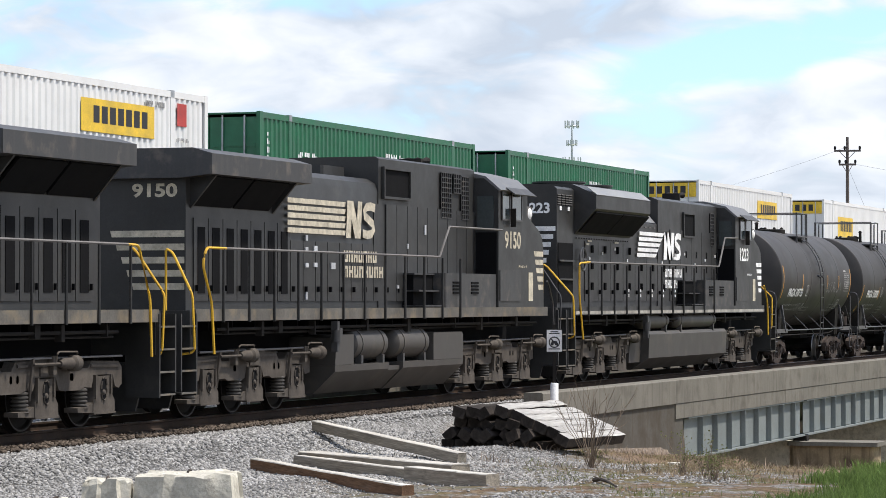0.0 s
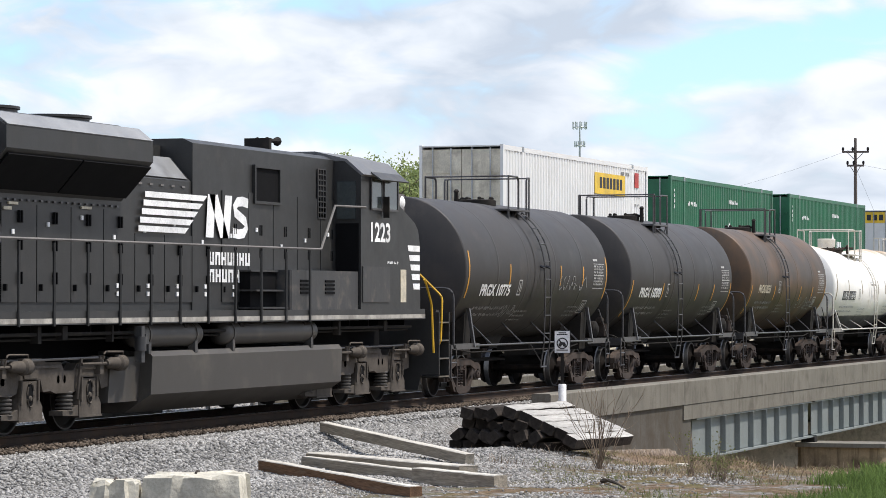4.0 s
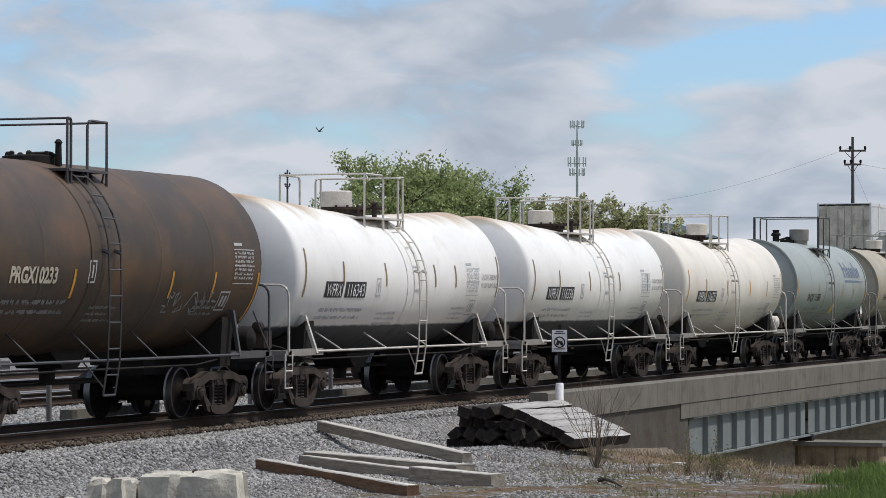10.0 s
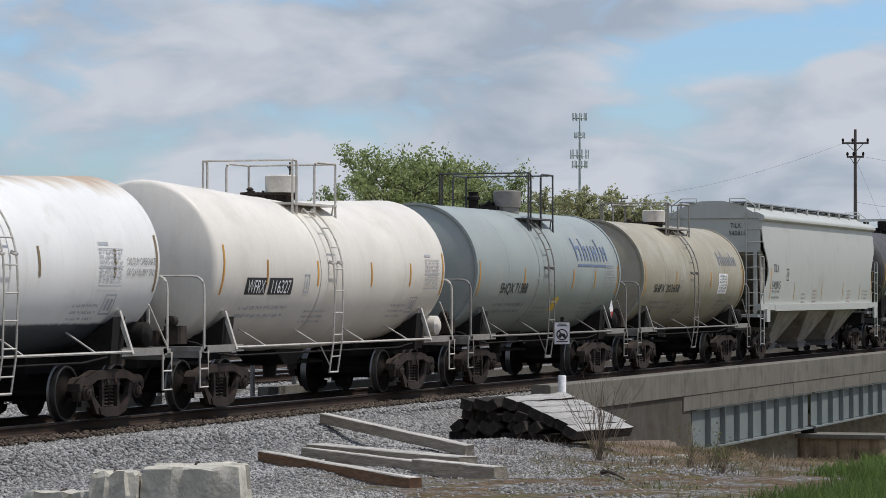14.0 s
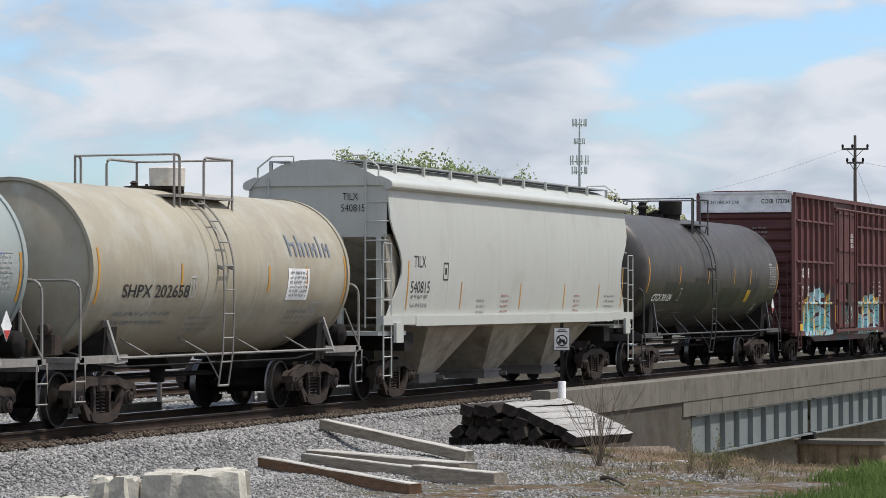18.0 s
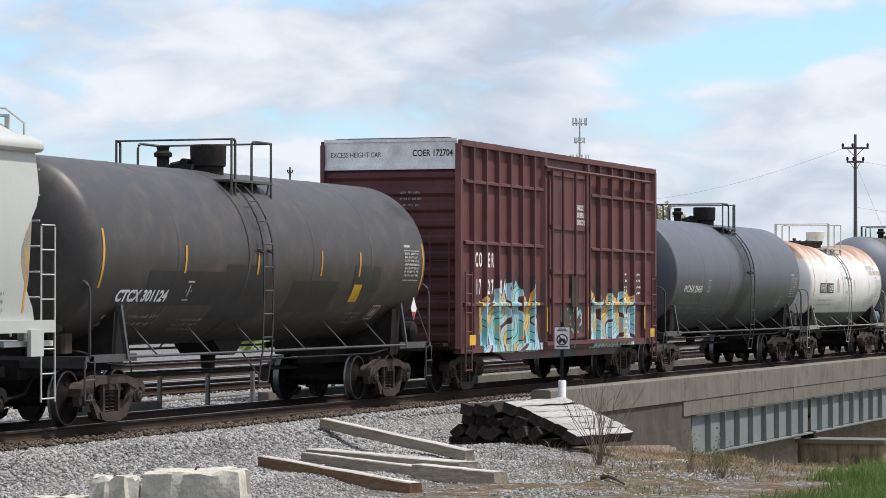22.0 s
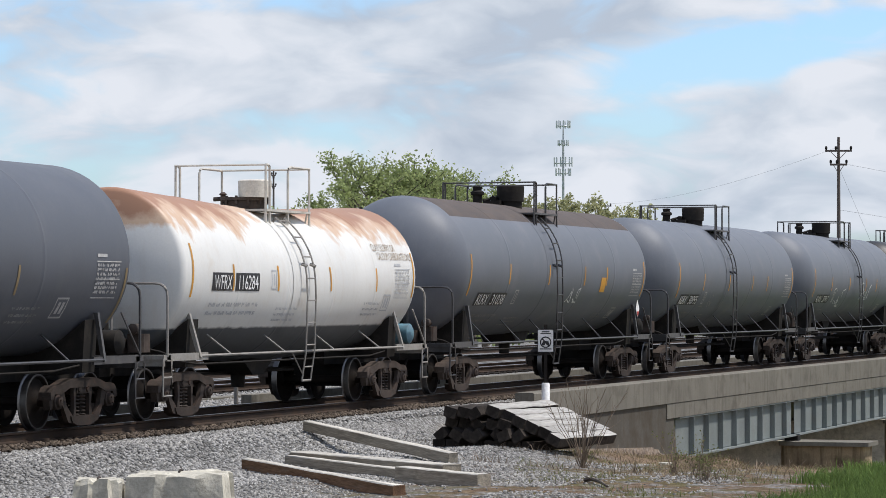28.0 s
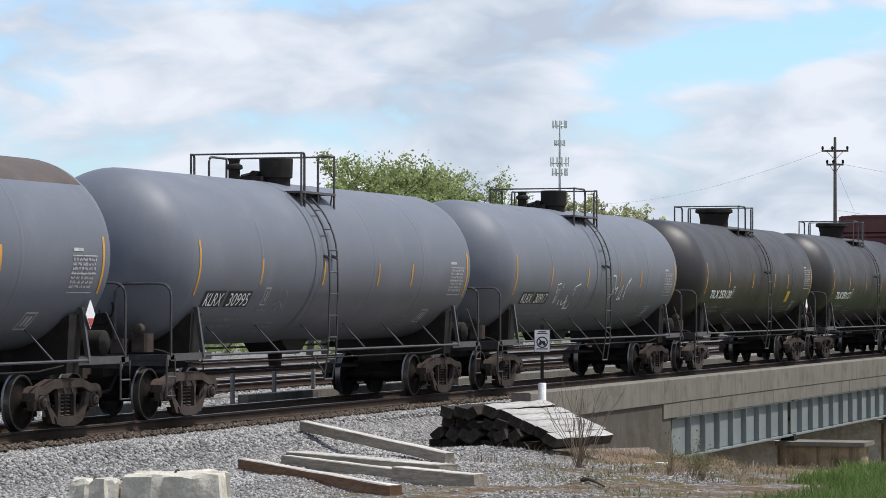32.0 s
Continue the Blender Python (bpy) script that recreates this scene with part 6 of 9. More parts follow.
def blue_word(at, ang, w, h, mat):
    """A faded brand word, drawn as plain upright blocks over a line."""
    def extra(car, R, zc, a):
        s = Shape()
        f = on_shell(R, zc, at, ang)
        x = 0.0
        k = w / 1.9
        def block(u0, u1, v0, v1):
            for i in range(4):
                b0, b1 = h * (v0 + (v1 - v0) * i / 4), h * (v0 + (v1 - v0) * (i + 1) / 4)
                s.add([f(u0 * k, b0), f(u1 * k, b0), f(u1 * k, b1), f(u0 * k, b1)], [(0, 1, 2, 3)])
        for bw, bh in ((0.3, 1.0), (0.22, 1.0), (0.07, 0.66), (0.24, 0.66), (0.07, 1.0), (0.24, 0.66)):
            # each block an open frame of narrow bars
            block(x, x + 0.07, 0.0, bh)
            if bw > 0.1:
                block(x + bw - 0.07, x + bw, 0.0, min(bh, 0.66))
                block(x + 0.07, x + bw - 0.07, bh * 0.5, bh * 0.5 + 0.12)
            x += bw + 0.11
        if w > 2.5:
            s.add([f(0, -0.14), f(w, -0.14), f(w, -0.09), f(0, -0.09)], [(0, 1, 2, 3)])
        part("brand_panel", s, mat, car)
    return extra


def yellow_card(dx, ang, mat=YELLOW):
    def extra(car, R, zc, a):
        s = Shape()
        patch_on(s, R, zc, dx, 0.42, ang, 0.36)
        part("notice_card", s, mat, car)
        placard(a - 0.35, -R * 0.93, zc - R * 0.62)(car)
    return extra


def white_board(x0, ang, w, h):
    def extra(car, R, zc, a):
        s = Shape()
        patch_on(s, R, zc, x0, w, ang, h)
        p = part("data_board", s, WHITE, car)
        s = Shape()
        bars_on(s, lambda q, b: on_shell(R, zc, x0 + 0.08, ang + math.degrees((h - 0.1) / R))(q, b, 0.014), 6, 0.05, 0.03, w - 0.16, 5)
        part("small_lettering", s, FADED, p)
    return extra


def repaint(car, R, zc, a):
    """Darker squares where old lettering was painted over."""
    for x0, w, ang, h in ((-2.6, 2.1, -46, 1.05), (0.5, 2.2, -40, 0.62), (3.4, 1.4, -24, 0.5), (-5.6, 3.2, -34, 0.6)):
        s = Shape()
        patch_on(s, R, zc, x0, w, ang, h, 10, 0.005)
        part("repaint_patch", s, TANK_PATCH, car)


def scrawl(x0, ang, n, mat, seed, size=0.3):
    """Thin chalk scribbles."""
    def extra(car, R, zc, a):
        rnd = random.Random(seed)
        f = on_shell(R + 0.004, zc, x0, ang)
        s = Shape()
        for i in range(n):
            p = (i * size * 0.75, rnd.uniform(0, size * 0.3))
            for _ in range(4):
                q = (p[0] + rnd.uniform(-0.5, 0.7) * size, min(size, max(-0.05, p[1] + rnd.uniform(-1, 1) * size)))
                d = Vector((q[1] - p[1], p[0] - q[0]))
                d = d.normalized() * 0.012 if d.length > 0.01 else Vector((0.012, 0))
                s.add([f(p[0] - d.x, p[1] - d.y), f(q[0] - d.x, q[1] - d.y), f(q[0] + d.x, q[1] + d.y), f(p[0] + d.x, p[1] + d.y)], [(0, 1, 2, 3)])
                p = q
        part("chalk_scrawl", s, mat, car)
    return extra


def several(*fs):
    def extra(*args):
        for f in fs:
            f(*args)
    return extra


def clay_words(car, R, zc, a, one, two):
    s = Shape()
    write_on(s, one, 0.16, on_shell(R, zc, a - 1.2, -2), width=1.08)
    write_on(s, two, 0.16, on_shell(R, zc, a - 1.2, -9), width=1.08)
    part("lettering", s, FADED, car)


def rusty_words(car, R, zc, a):
    s = Shape()
    write_on(s, "CLAY SLURRY OR", 0.21, on_shell(R, zc, a - 2.15, 16.5), width=1.25)
    write_on(s, "CALCIUM CARBONATE ONLY", 0.21, on_shell(R, zc, a - 2.0, 9.5), width=1.9)
    part("lettering", s, RUST_PRINT, car)


BLACK_LABEL = "black tank car, dusty, amber stripes and black railings"
tank_car(89.65, 98.17, 1.5, 4.15, TANK_BLACK, "dusty black tank car with amber stripes, white number, chalk scrawls",
         tank_marks("PRGX 10775", -4.0, WHITE, -21.5, 0.25, width=2.0, seed=3, extra=several(scrawl(1.75, -14, 9, FADED, 4, 0.26), scrawl(-2.2, -40, 8, FADED, 5, 0.24)), inner=(-1.88, 1.72, 3.44), stripe_at=((-24, 14), -12.5)), ladder_at=0.24, cage=(-0.64, 0.86, 0.97, 0.58), ends=(-5.05, 5.4))
tank_car(102.35, 110.95, 1.5, 4.12, TANK_BLACK, BLACK_LABEL, tank_marks("PRGX 10308", -4.21, WHITE, -21, 0.25, seed=7, width=2.0, stripe_at=((-43, -5), -24.5), inner=(-2.05, 0.94, 2.86)), ladder_at=-0.84, cage=(-1.29, 0.09, 1.00, 0.61), ends=(-5.15, 5.2))
tank_car(115.15, 123.65, 1.5, 4.12, TANK_BROWN, "brown-stained black tank car with black railings",
         tank_marks("PRGX10233", -4.11, CREAM, -15.3, 0.24, seed=11, extra=scrawl(1.4, -32, 9, FADED, 6, 0.3), width=1.5, stripe_at=((-42, -7), -24.5), inner=(-2.1, 0.77, 2.83)), ladder_at=-0.90, cage=(-1.31, 0.07, 0.99, 0.61))
WHITE_LABEL = "white tank car with a dark belly and black number panels"
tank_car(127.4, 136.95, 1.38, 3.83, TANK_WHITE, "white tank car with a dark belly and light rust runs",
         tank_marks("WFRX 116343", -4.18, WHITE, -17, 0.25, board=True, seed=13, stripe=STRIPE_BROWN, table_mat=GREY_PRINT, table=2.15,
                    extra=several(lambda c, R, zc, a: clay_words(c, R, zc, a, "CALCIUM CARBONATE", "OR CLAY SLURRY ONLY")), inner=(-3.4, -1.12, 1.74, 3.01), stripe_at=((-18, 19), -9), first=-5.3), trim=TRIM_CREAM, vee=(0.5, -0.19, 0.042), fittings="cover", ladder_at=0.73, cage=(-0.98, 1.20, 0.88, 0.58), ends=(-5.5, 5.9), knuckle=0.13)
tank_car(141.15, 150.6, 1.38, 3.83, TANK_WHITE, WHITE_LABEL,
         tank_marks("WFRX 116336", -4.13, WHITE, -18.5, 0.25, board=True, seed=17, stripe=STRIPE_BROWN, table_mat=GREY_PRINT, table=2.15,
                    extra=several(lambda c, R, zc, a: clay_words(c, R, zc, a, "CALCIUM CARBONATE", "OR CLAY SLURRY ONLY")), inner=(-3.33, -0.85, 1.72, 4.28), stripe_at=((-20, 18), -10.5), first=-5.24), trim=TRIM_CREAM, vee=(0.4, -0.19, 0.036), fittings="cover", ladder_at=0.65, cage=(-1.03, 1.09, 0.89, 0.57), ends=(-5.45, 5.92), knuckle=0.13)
tank_car(154.9, 164.55, 1.4, 3.83, TANK_CREAM, "dirty cream tank car with black number panels",
         tank_marks("WFRX 116327", -4.28, WHITE, -19.5, 0.25, board=True, seed=19, table_mat=GREY_PRINT, inner=(-3.5, -1.12, 1.63, 3.8), stripe_at=((-21, 14), -14), first=-5.4), trim=TRIM_CREAM, vee=(0.4, -0.165, 0.033), fittings="cover", ladder_at=-0.34, cage=(-1.06, 1.09, 0.88, 0.54), ends=(-5.6, 5.85), knuckle=0.13, tank_mat=TANK_CREAM)
tank_car(168.6, 177.65, 1.4, 3.84, TANK_GREEN, "grey-green tank car with a faded blue brand word",
         tank_marks("SHQX 71388", -3.75, BLACK, -20, 0.24, bold=0.003, seed=23, width=1.92, extra=several(blue_word(1.95, 11.5, 2.85, 0.56, BLUE_DEEP), yellow_card(0.4, -39, YELLOW_SIGN)), inner=(-3.2, -1.25, 0.83, 3.2), stripe_at=((-22, 8), -15.7)), fittings="dome", trim=TRIM_GREY, ladder_at=-0.48, cage=(-0.80, 1.06, 1.05, 0.81), rail_mat=TRIM, lip=True)
tank_car(181.75, 190.65, 1.4, 3.80, TANK_TAN, "tan-dusted tank car with a faded blue brand word",
         tank_marks("SHPX 202658", -4.29, BLACK, -17.2, 0.22, bold=0.002, seed=29, width=2.54, extra=several(blue_word(2.6, 13, 2.2, 0.40, BLUE), white_board(2.45, -19, 1.0, 0.56)), table=0), fittings="cover", trim=TRIM_GREY, ladder_at=-0.43, cage=(-1.32, 1.10, 0.90, 0.54), rail_mat=TRIM_GREY, lip=True)
tank_car(213.6, 226.1, 1.5, 4.18, TANK_UMBER, "black tank car with a yellow card and amber stripes",
         tank_marks("CTCX 301124", -6.6, WHITE, -30.5, 0.2, seed=31, width=1.9, extra=several(repaint, yellow_card(3.5, -32)), inner=(-4.82, -1.9, 1.23, 4.31), stripe_at=((-22, 13), -12.3)), fittings="dome", ladder_at=-1.08, cage=(-1.48, 0.28, 1.08, 0.49), ends=(-7.5, 7.2), head_depth=0.5)
tank_car(247.2, 260.6, 1.5, 4.10, TANK_SOOTED, "dark slate tank car with a black spill and black railings",
         tank_marks("WCHX 25438", -6.3, WHITE, -19, 0.2, width=1.95, bold=0.002, table_ang=-4.5, seed=37, stripe=STRIPE_BROWN, inner=(-3.9, -0.69, 2.06), stripe_at=((-41, -5), -22)), flat=True, fittings="dome", ladder_at=0.89, cage=(-0.06, 1.38, 0.96, 0.52), ends=(-7.15, 7.55))


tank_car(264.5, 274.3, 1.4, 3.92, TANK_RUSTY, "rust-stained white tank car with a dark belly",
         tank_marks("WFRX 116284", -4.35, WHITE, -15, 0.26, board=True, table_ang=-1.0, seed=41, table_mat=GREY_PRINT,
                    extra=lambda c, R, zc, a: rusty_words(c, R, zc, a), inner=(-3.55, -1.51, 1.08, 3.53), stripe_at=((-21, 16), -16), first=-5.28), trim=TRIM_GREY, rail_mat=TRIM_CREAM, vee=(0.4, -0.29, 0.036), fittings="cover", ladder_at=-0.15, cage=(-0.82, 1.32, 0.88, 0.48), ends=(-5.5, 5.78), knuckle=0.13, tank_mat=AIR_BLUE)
SLATE_LABEL = "slate grey tank car with rounded ends and amber stripes"
tank_car(278.9, 292.0, 1.5, 4.18, TANK_SLATE, "slate grey tank car with a brown spill along its top",
         tank_marks("KLRX 31038", -6.15, WHITE, -32, 0.26, board=True, table_ang=-4.5, seed=43, extra=several(yellow_card(3.1, -20, AMBER), scrawl(0.6, -28, 4, WHITE, 8, 0.3)), inner=(-4.5, -1.26, 1.46, 4.53), stripe_at=((-24, 10), -14)), flat=False, spill=(SPILL, 3.74), fittings="dome", ladder_at=-0.81, cage=(-1.19, 0.60, 1.10, 0.49))
tank_car(296.6, 309.8, 1.5, 4.18, TANK_SLATE, SLATE_LABEL,
         tank_marks("KLRX 30995", -6.46, WHITE, -32.3, 0.26, board=True, table_ang=-4.5, seed=47, extra=scrawl(-3.9, -34, 5, FADED, 9, 0.4), inner=(-4.45, -1.62, 0.95, 4.41), stripe_at=((-25, 11), -17)), flat=False, fittings="dome", ladder_at=-1.10, cage=(-1.44, 0.25, 1.10, 0.49))
tank_car(314.2, 327.4, 1.5, 4.2, TANK_SLATE, "slate grey tank car with rounded ends and white chalk scrawls",
         tank_marks("KLRX 30917", -6.2, WHITE, -31.5, 0.25, board=True, table_ang=-4.5, seed=53, extra=several(scrawl(-3.6, -36, 4, WHITE, 10, 0.6), scrawl(1.0, -26, 4, WHITE, 12, 0.55)), inner=(-4.4, -1.06, 1.54, 4.4), stripe_at=((-24, 11), -16)), flat=False, fittings="dome", ladder_at=0.11, cage=(-1.03, 0.97, 1.06, 0.46))
for u_, n_ in ((331.9, "TILX 253120"), (349.7, "TILX 253127")):
    tank_car(u_, u_ + 13.1, 1.5, 4.22, TANK_JET, "umber black tank car with a dark dome",
             tank_marks(n_, -6.2, WHITE, -27, 0.24, seed=59, extra=yellow_card(3.74, -32), inner=(-3.8, -1.2, 1.73, 4.24), stripe_at=((-22, 11), -15), width=2.5), flat=False, fittings="bonnet", ladder_at=0.45, cage=(-0.98, 0.94, 0.97, 0.54))


# ---- covered hopper ----
def covered_hopper():
    mid, half = 201.9, 7.0
    car = rolling_stock("covered_hopper", "light grey curved-side covered hopper car with roof walk", "hopper car", mid)
    x0, x1 = -8.3, 8.45
    arc = []
    for i in range(13):
        t = i / 12
        z = 1.62 + (4.12 - 1.62) * t
        arc.append((-1.50 + 0.10 * (2 * t - 1) ** 2 - 0.02, z))
    # side sheets: convex, cut back in a curve at the ends
    for sd in (1, -1):
        n = 10
        for k in range(n):
            s = Shape()
            v, f = [], []
            for i, (y, z) in enumerate(arc):
                t = i / 12
                cut = 0.62 * math.sin(math.pi * min(1, t * 1.35)) ** 1.5 if t < 0.74 else 0.0
                a, b = x0 + (x1 - x0) * k / n, x0 + (x1 - x0) * (k + 1) / n
                a += cut if k == 0 else 0.003
                b -= cut if k == n - 1 else 0.001
                v += [(a, sd * y, z), (b, sd * y, z), (a, sd * (y + 0.03), z), (b, sd * (y + 0.03), z)]
                if i:
                    o = 4 * i
                    f += [(o - 4, o - 3, o + 1, o), (o - 2, o + 2, o + 3, o - 1), (o - 4, o, o + 2, o - 2), (o - 3, o - 1, o + 3, o + 1)]
            f += [(0, 1, 3, 2), (48, 50, 51, 49)]
            s.add(v, f)
            part("side_sheet", s, HOPPER_GREY, car, smooth=30)
        s = Shape()
        s.box(-7.0, 7.0, min(sd * -1.56, sd * -1.40), max(sd * -1.56, sd * -1.40), 1.43, 1.62, 0.015)
        s.box(-8.8, 8.9, min(sd * -1.54, sd * -1.42), max(sd * -1.54, sd * -1.42), 1.46, 1.64)
        part("side_sill", s, HOPPER_GREY, car)
        s = Shape()
        s.prism("x", [(sd * -1.42, 4.06), (sd * -1.50, 4.07), (sd * -1.545, 4.11), (sd * -1.55, 4.16), (sd * -1.53, 4.21), (sd * -1.48, 4.245), (sd * -1.30, 4.32), (sd * -1.2, 4.3)], x0 - 0.05, x1 + 0.05)
        part("eave", s, HOPPER_GREY, car)
        for xx in (-8.05, 8.2):
            s = Shape()
            s.box(xx - 0.2, xx + 0.2, min(sd * -1.60, sd * -1.54), max(sd * -1.60, sd * -1.54), 1.12, 1.5)
            part("jacking_pad", s, HOPPER_GREY, car)
    s = Shape()
    s.prism("x", [(-1.42, 4.20), (-0.75, 4.55), (-0.35, 4.64), (0.35, 4.64), (0.75, 4.55), (1.42, 4.20), (1.35, 4.14), (-1.35, 4.14)], x0 - 0.03, x1 + 0.03)
    part("roof", s, HOPPER_GREY, car)
    s = Shape()
    s.box(x0 + 0.08, x1 - 0.08, -0.25, 0.25, 4.60, 4.655, 0.03)
    for i in range(4):
        xx = -6 + i * 4
        s.box(xx - 0.9, xx + 0.9, -0.4, 0.4, 4.58, 4.67, 0.05)
    part("hatch", s, HOPPER_GREY, car)
    for y in (-0.75, 0.75):
        s = Shape()
        s.box(x0 - 0.1, x1 + 0.1, y - 0.2, y + 0.2, 4.60, 4.63)
        part("roof_walk", s, GALV, car)
        for i in range(11):
            xx = x0 + (x1 - x0) * i / 10
            s = Shape()
            s.box(xx - 0.025, xx + 0.025, y * 1.3 - 0.03, y * 1.3 + 0.03, 4.3, 4.63)
            part("walk_bracket", s, HOPPER_GREY, car)
    # ends: upper wall, slope sheet below it, posts and ladders
    for sd, xe in ((-1, x0), (1, x1)):
        s = Shape()
        s.prism("x", [(-1.42, 4.14), (-1.40, 3.15), (1.40, 3.15), (1.42, 4.14), (0.75, 4.52), (0.35, 4.62), (-0.35, 4.62), (-0.75, 4.52)], xe + sd * -0.02, xe - sd * 0.06)
        part("end_wall", s, HOPPER_GREY, car)
        s = Shape()
        s.prism("y", [(xe - sd * 0.06, 3.15), (xe - sd * 2.6, 1.4), (xe - sd * 2.7, 1.4), (xe - sd * 0.16, 3.15)], -1.42, 1.42)
        part("slope_sheet", s, HOPPER_DIRTY, car)
        for y in (-1.25, -0.45, 0.45, 1.25):
            s = Shape()
            s.box(min(xe, xe - sd * 0.1), max(xe, xe - sd * 0.1), y - 0.05, y + 0.05, 1.3, 3.2)
            part("end_post", s, HOPPER_GREY, car)
        for y in (-1.37, 1.37):
            s = Shape()
            s.prism("y", [(xe, 3.2), (xe - sd * 1.7, 3.2), (xe - sd * 1.7, 1.62), (xe - sd * 0.35, 1.62), (xe - sd * 0.12, 2.2)], y - 0.015, y + 0.015)
            part("end_gusset", s, HOPPER_DIRTY, car)
        s = Shape()
        s.box(min(xe - sd * 1.0, xe + sd * 0.55), max(xe - sd * 1.0, xe + sd * 0.55), -1.45, 1.45, 1.26, 1.34)
        part("end_platform", s, HOPPER_GREY, car)
        for y in (-1.52, 1.52):
            g = Shape()
            xa, xb = xe + sd * 0.02, xe + sd * 0.46
            for xx in (xa, xb):
                g.tube([(xx, y, 0.45), (xx, y, 3.0)], 0.017, 6)
            for i in range(8):
                g.tube([(xa, y, 0.5 + i * 0.36), (xb, y, 0.5 + i * 0.36)], 0.012, 5)
            part("ladder", g, HOPPER_GREY, car)
            g = Shape()
            for i in range(7):
                z = 1.6 + i * 0.37
                g.tube([(xe + sd * 0.06, y * 0.97, z), (xe + sd * 0.06, y * 0.66, z)], 0.014, 5)
            g.tube([(xe + sd * 0.06, y * 0.66, 1.4), (xe + sd * 0.06, y * 0.66, 4.3)], 0.018, 5)
            part("end_ladder", g, HOPPER_GREY, car)
        for k in (-1, 1):
            g = Shape()
            g.tube([(xe, k * 1.25, 4.2), (xe, k * 1.25, 4.5), (xe, k * 0.95, 4.72), (xe, k * 0.5, 4.72), (xe, k * 0.5, 4.6)], 0.02, 6)
            part("roof_rail", g, HOPPER_GREY, car)
        coupler(car, xe + sd * 0.1, sd * (half + 2.1))
        g = Shape()
        g.box(min(sd * half - 1.0, sd * (half + 1.7)), max(sd * half + 1.0, sd * (half + 1.7)), -0.3, 0.3, 0.75, 1.2)
        g.box(sd * half - 0.25, sd * half + 0.25, -1.4, 1.4, 0.95, 1.3)
        part("centre_sill", g, STEEL_DARK, car)
    s = Shape()
    s.box(-6.0, 6.0, -1.39, 1.39, 1.40, 1.46)
    part("floor_sheet", s, HOPPER_DIRTY, car)
    # hopper bays with their gates
    for i, xc in enumerate((-4.2, 0.0, 4.2)):
        s = Shape()
        a, b = (-1.62, 1.62), (-0.5, 0.5)
        s.add([(xc + a[0], -1.395, 1.445), (xc + a[1], -1.395, 1.445), (xc + a[1], 1.395, 1.445), (xc + a[0], 1.395, 1.445),
               (xc + b[0], -0.75, 0.42), (xc + b[1], -0.75, 0.42), (xc + b[1], 0.75, 0.42), (xc + b[0], 0.75, 0.42)],
              [(0, 1, 5, 4), (1, 2, 6, 5), (2, 3, 7, 6), (3, 0, 4, 7), (4, 5, 6, 7), (3, 2, 1, 0)])
        part("hopper_bay", s, HOPPER_DIRTY, car, smooth=0)
        s = Shape()
        s.box(xc - 0.52, xc + 0.52, -0.80, 0.80, 0.24, 0.42)
        s.box(xc - 0.30, xc + 0.95, -0.72, -0.66, 0.27, 0.36)
        s.tube([(xc + 0.6, -0.95, 0.33), (xc + 0.6, 0.95, 0.33)], 0.05, 8)
        s.box(xc - 0.60, xc + 0.60, -0.83, 0.83, 0.40, 0.44)
        part("outlet_gate", s, GALV_DULL, car)
    # lettering
    def skin(z):
        return -1.52 + 0.10 * (2 * (z - 1.62) / 2.5 - 1) ** 2

    s = Shape()
    flat_ = lambda xo, zo: (lambda a, b: (xo + a, skin(zo + b) - 0.005, zo + b))
    write_on(s, "TILX", 0.33, flat_(-7.02, 2.58), width=0.70)
    write_on(s, "540815", 0.33, flat_(-7.16, 2.08), width=1.13)
    for a, b, c, d in ((-5.25, -4.95, 2.33, 2.36), (-5.25, -4.95, 2.66, 2.69), (-5.25, -5.22, 2.36, 2.66), (-4.98, -4.95, 2.36, 2.66), (-5.15, -5.05, 2.45, 2.58)):
        s.add([(a, skin(c) - 0.005, c), (b, skin(c) - 0.005, c), (b, skin(d) - 0.005, d), (a, skin(d) - 0.005, d)], [(0, 1, 2, 3)])
    part("lettering", s, BLACK, car)
    s = Shape()
    bars_on(s, flat_(-7.1, 1.97), 2, 0.07, 0.1, 1.0, 3)
    bars_on(s, flat_(-3.0, 1.9), 3, 0.05, 0.07, 0.55, 4)
    bars_on(s, flat_(6.5, 2.0), 3, 0.05, 0.07, 0.9, 6)
    part("small_lettering", s, FADED, car)
    s = Shape()
    bars_on(s, flat_(-1.4, 2.0), 4, 0.05, 0.06, 0.55, 7)
    bars_on(s, flat_(4.0, 2.0), 4, 0.05, 0.06, 0.5, 8)
    part("small_lettering", s, PALE_RED, car)
    for xx, z in ((-7.35, 1.75), (-4.1, 1.75), (-0.1, 1.75), (3.2, 1.75), (6.0, 1.75), (8.0, 1.75)):
        s = Shape()
        h = 0.95 if abs(xx) > 7 else 0.55
        for i in range(4):
            za, zb = z + h * i / 4, z + h * (i + 1) / 4
            s.add([(xx, skin(za) - 0.005, za), (xx + 0.06, skin(za) - 0.005, za), (xx + 0.06, skin(zb) - 0.005, zb), (xx, skin(zb) - 0.005, zb)], [(0, 1, 2, 3)])
        part("reflective_stripe", s, AMBER, car)
    s = Shape()
    write_on(s, "TILX", 0.2, lambda a, b: (x0 - 0.025, -0.52 - a, 3.86 + b), width=0.32)
    write_on(s, "540815", 0.2, lambda a, b: (x0 - 0.025, -0.48 - a, 3.64 + b), width=0.5)
    part("lettering", s, BLACK, car)
    freight_trucks(car, half)


covered_hopper()


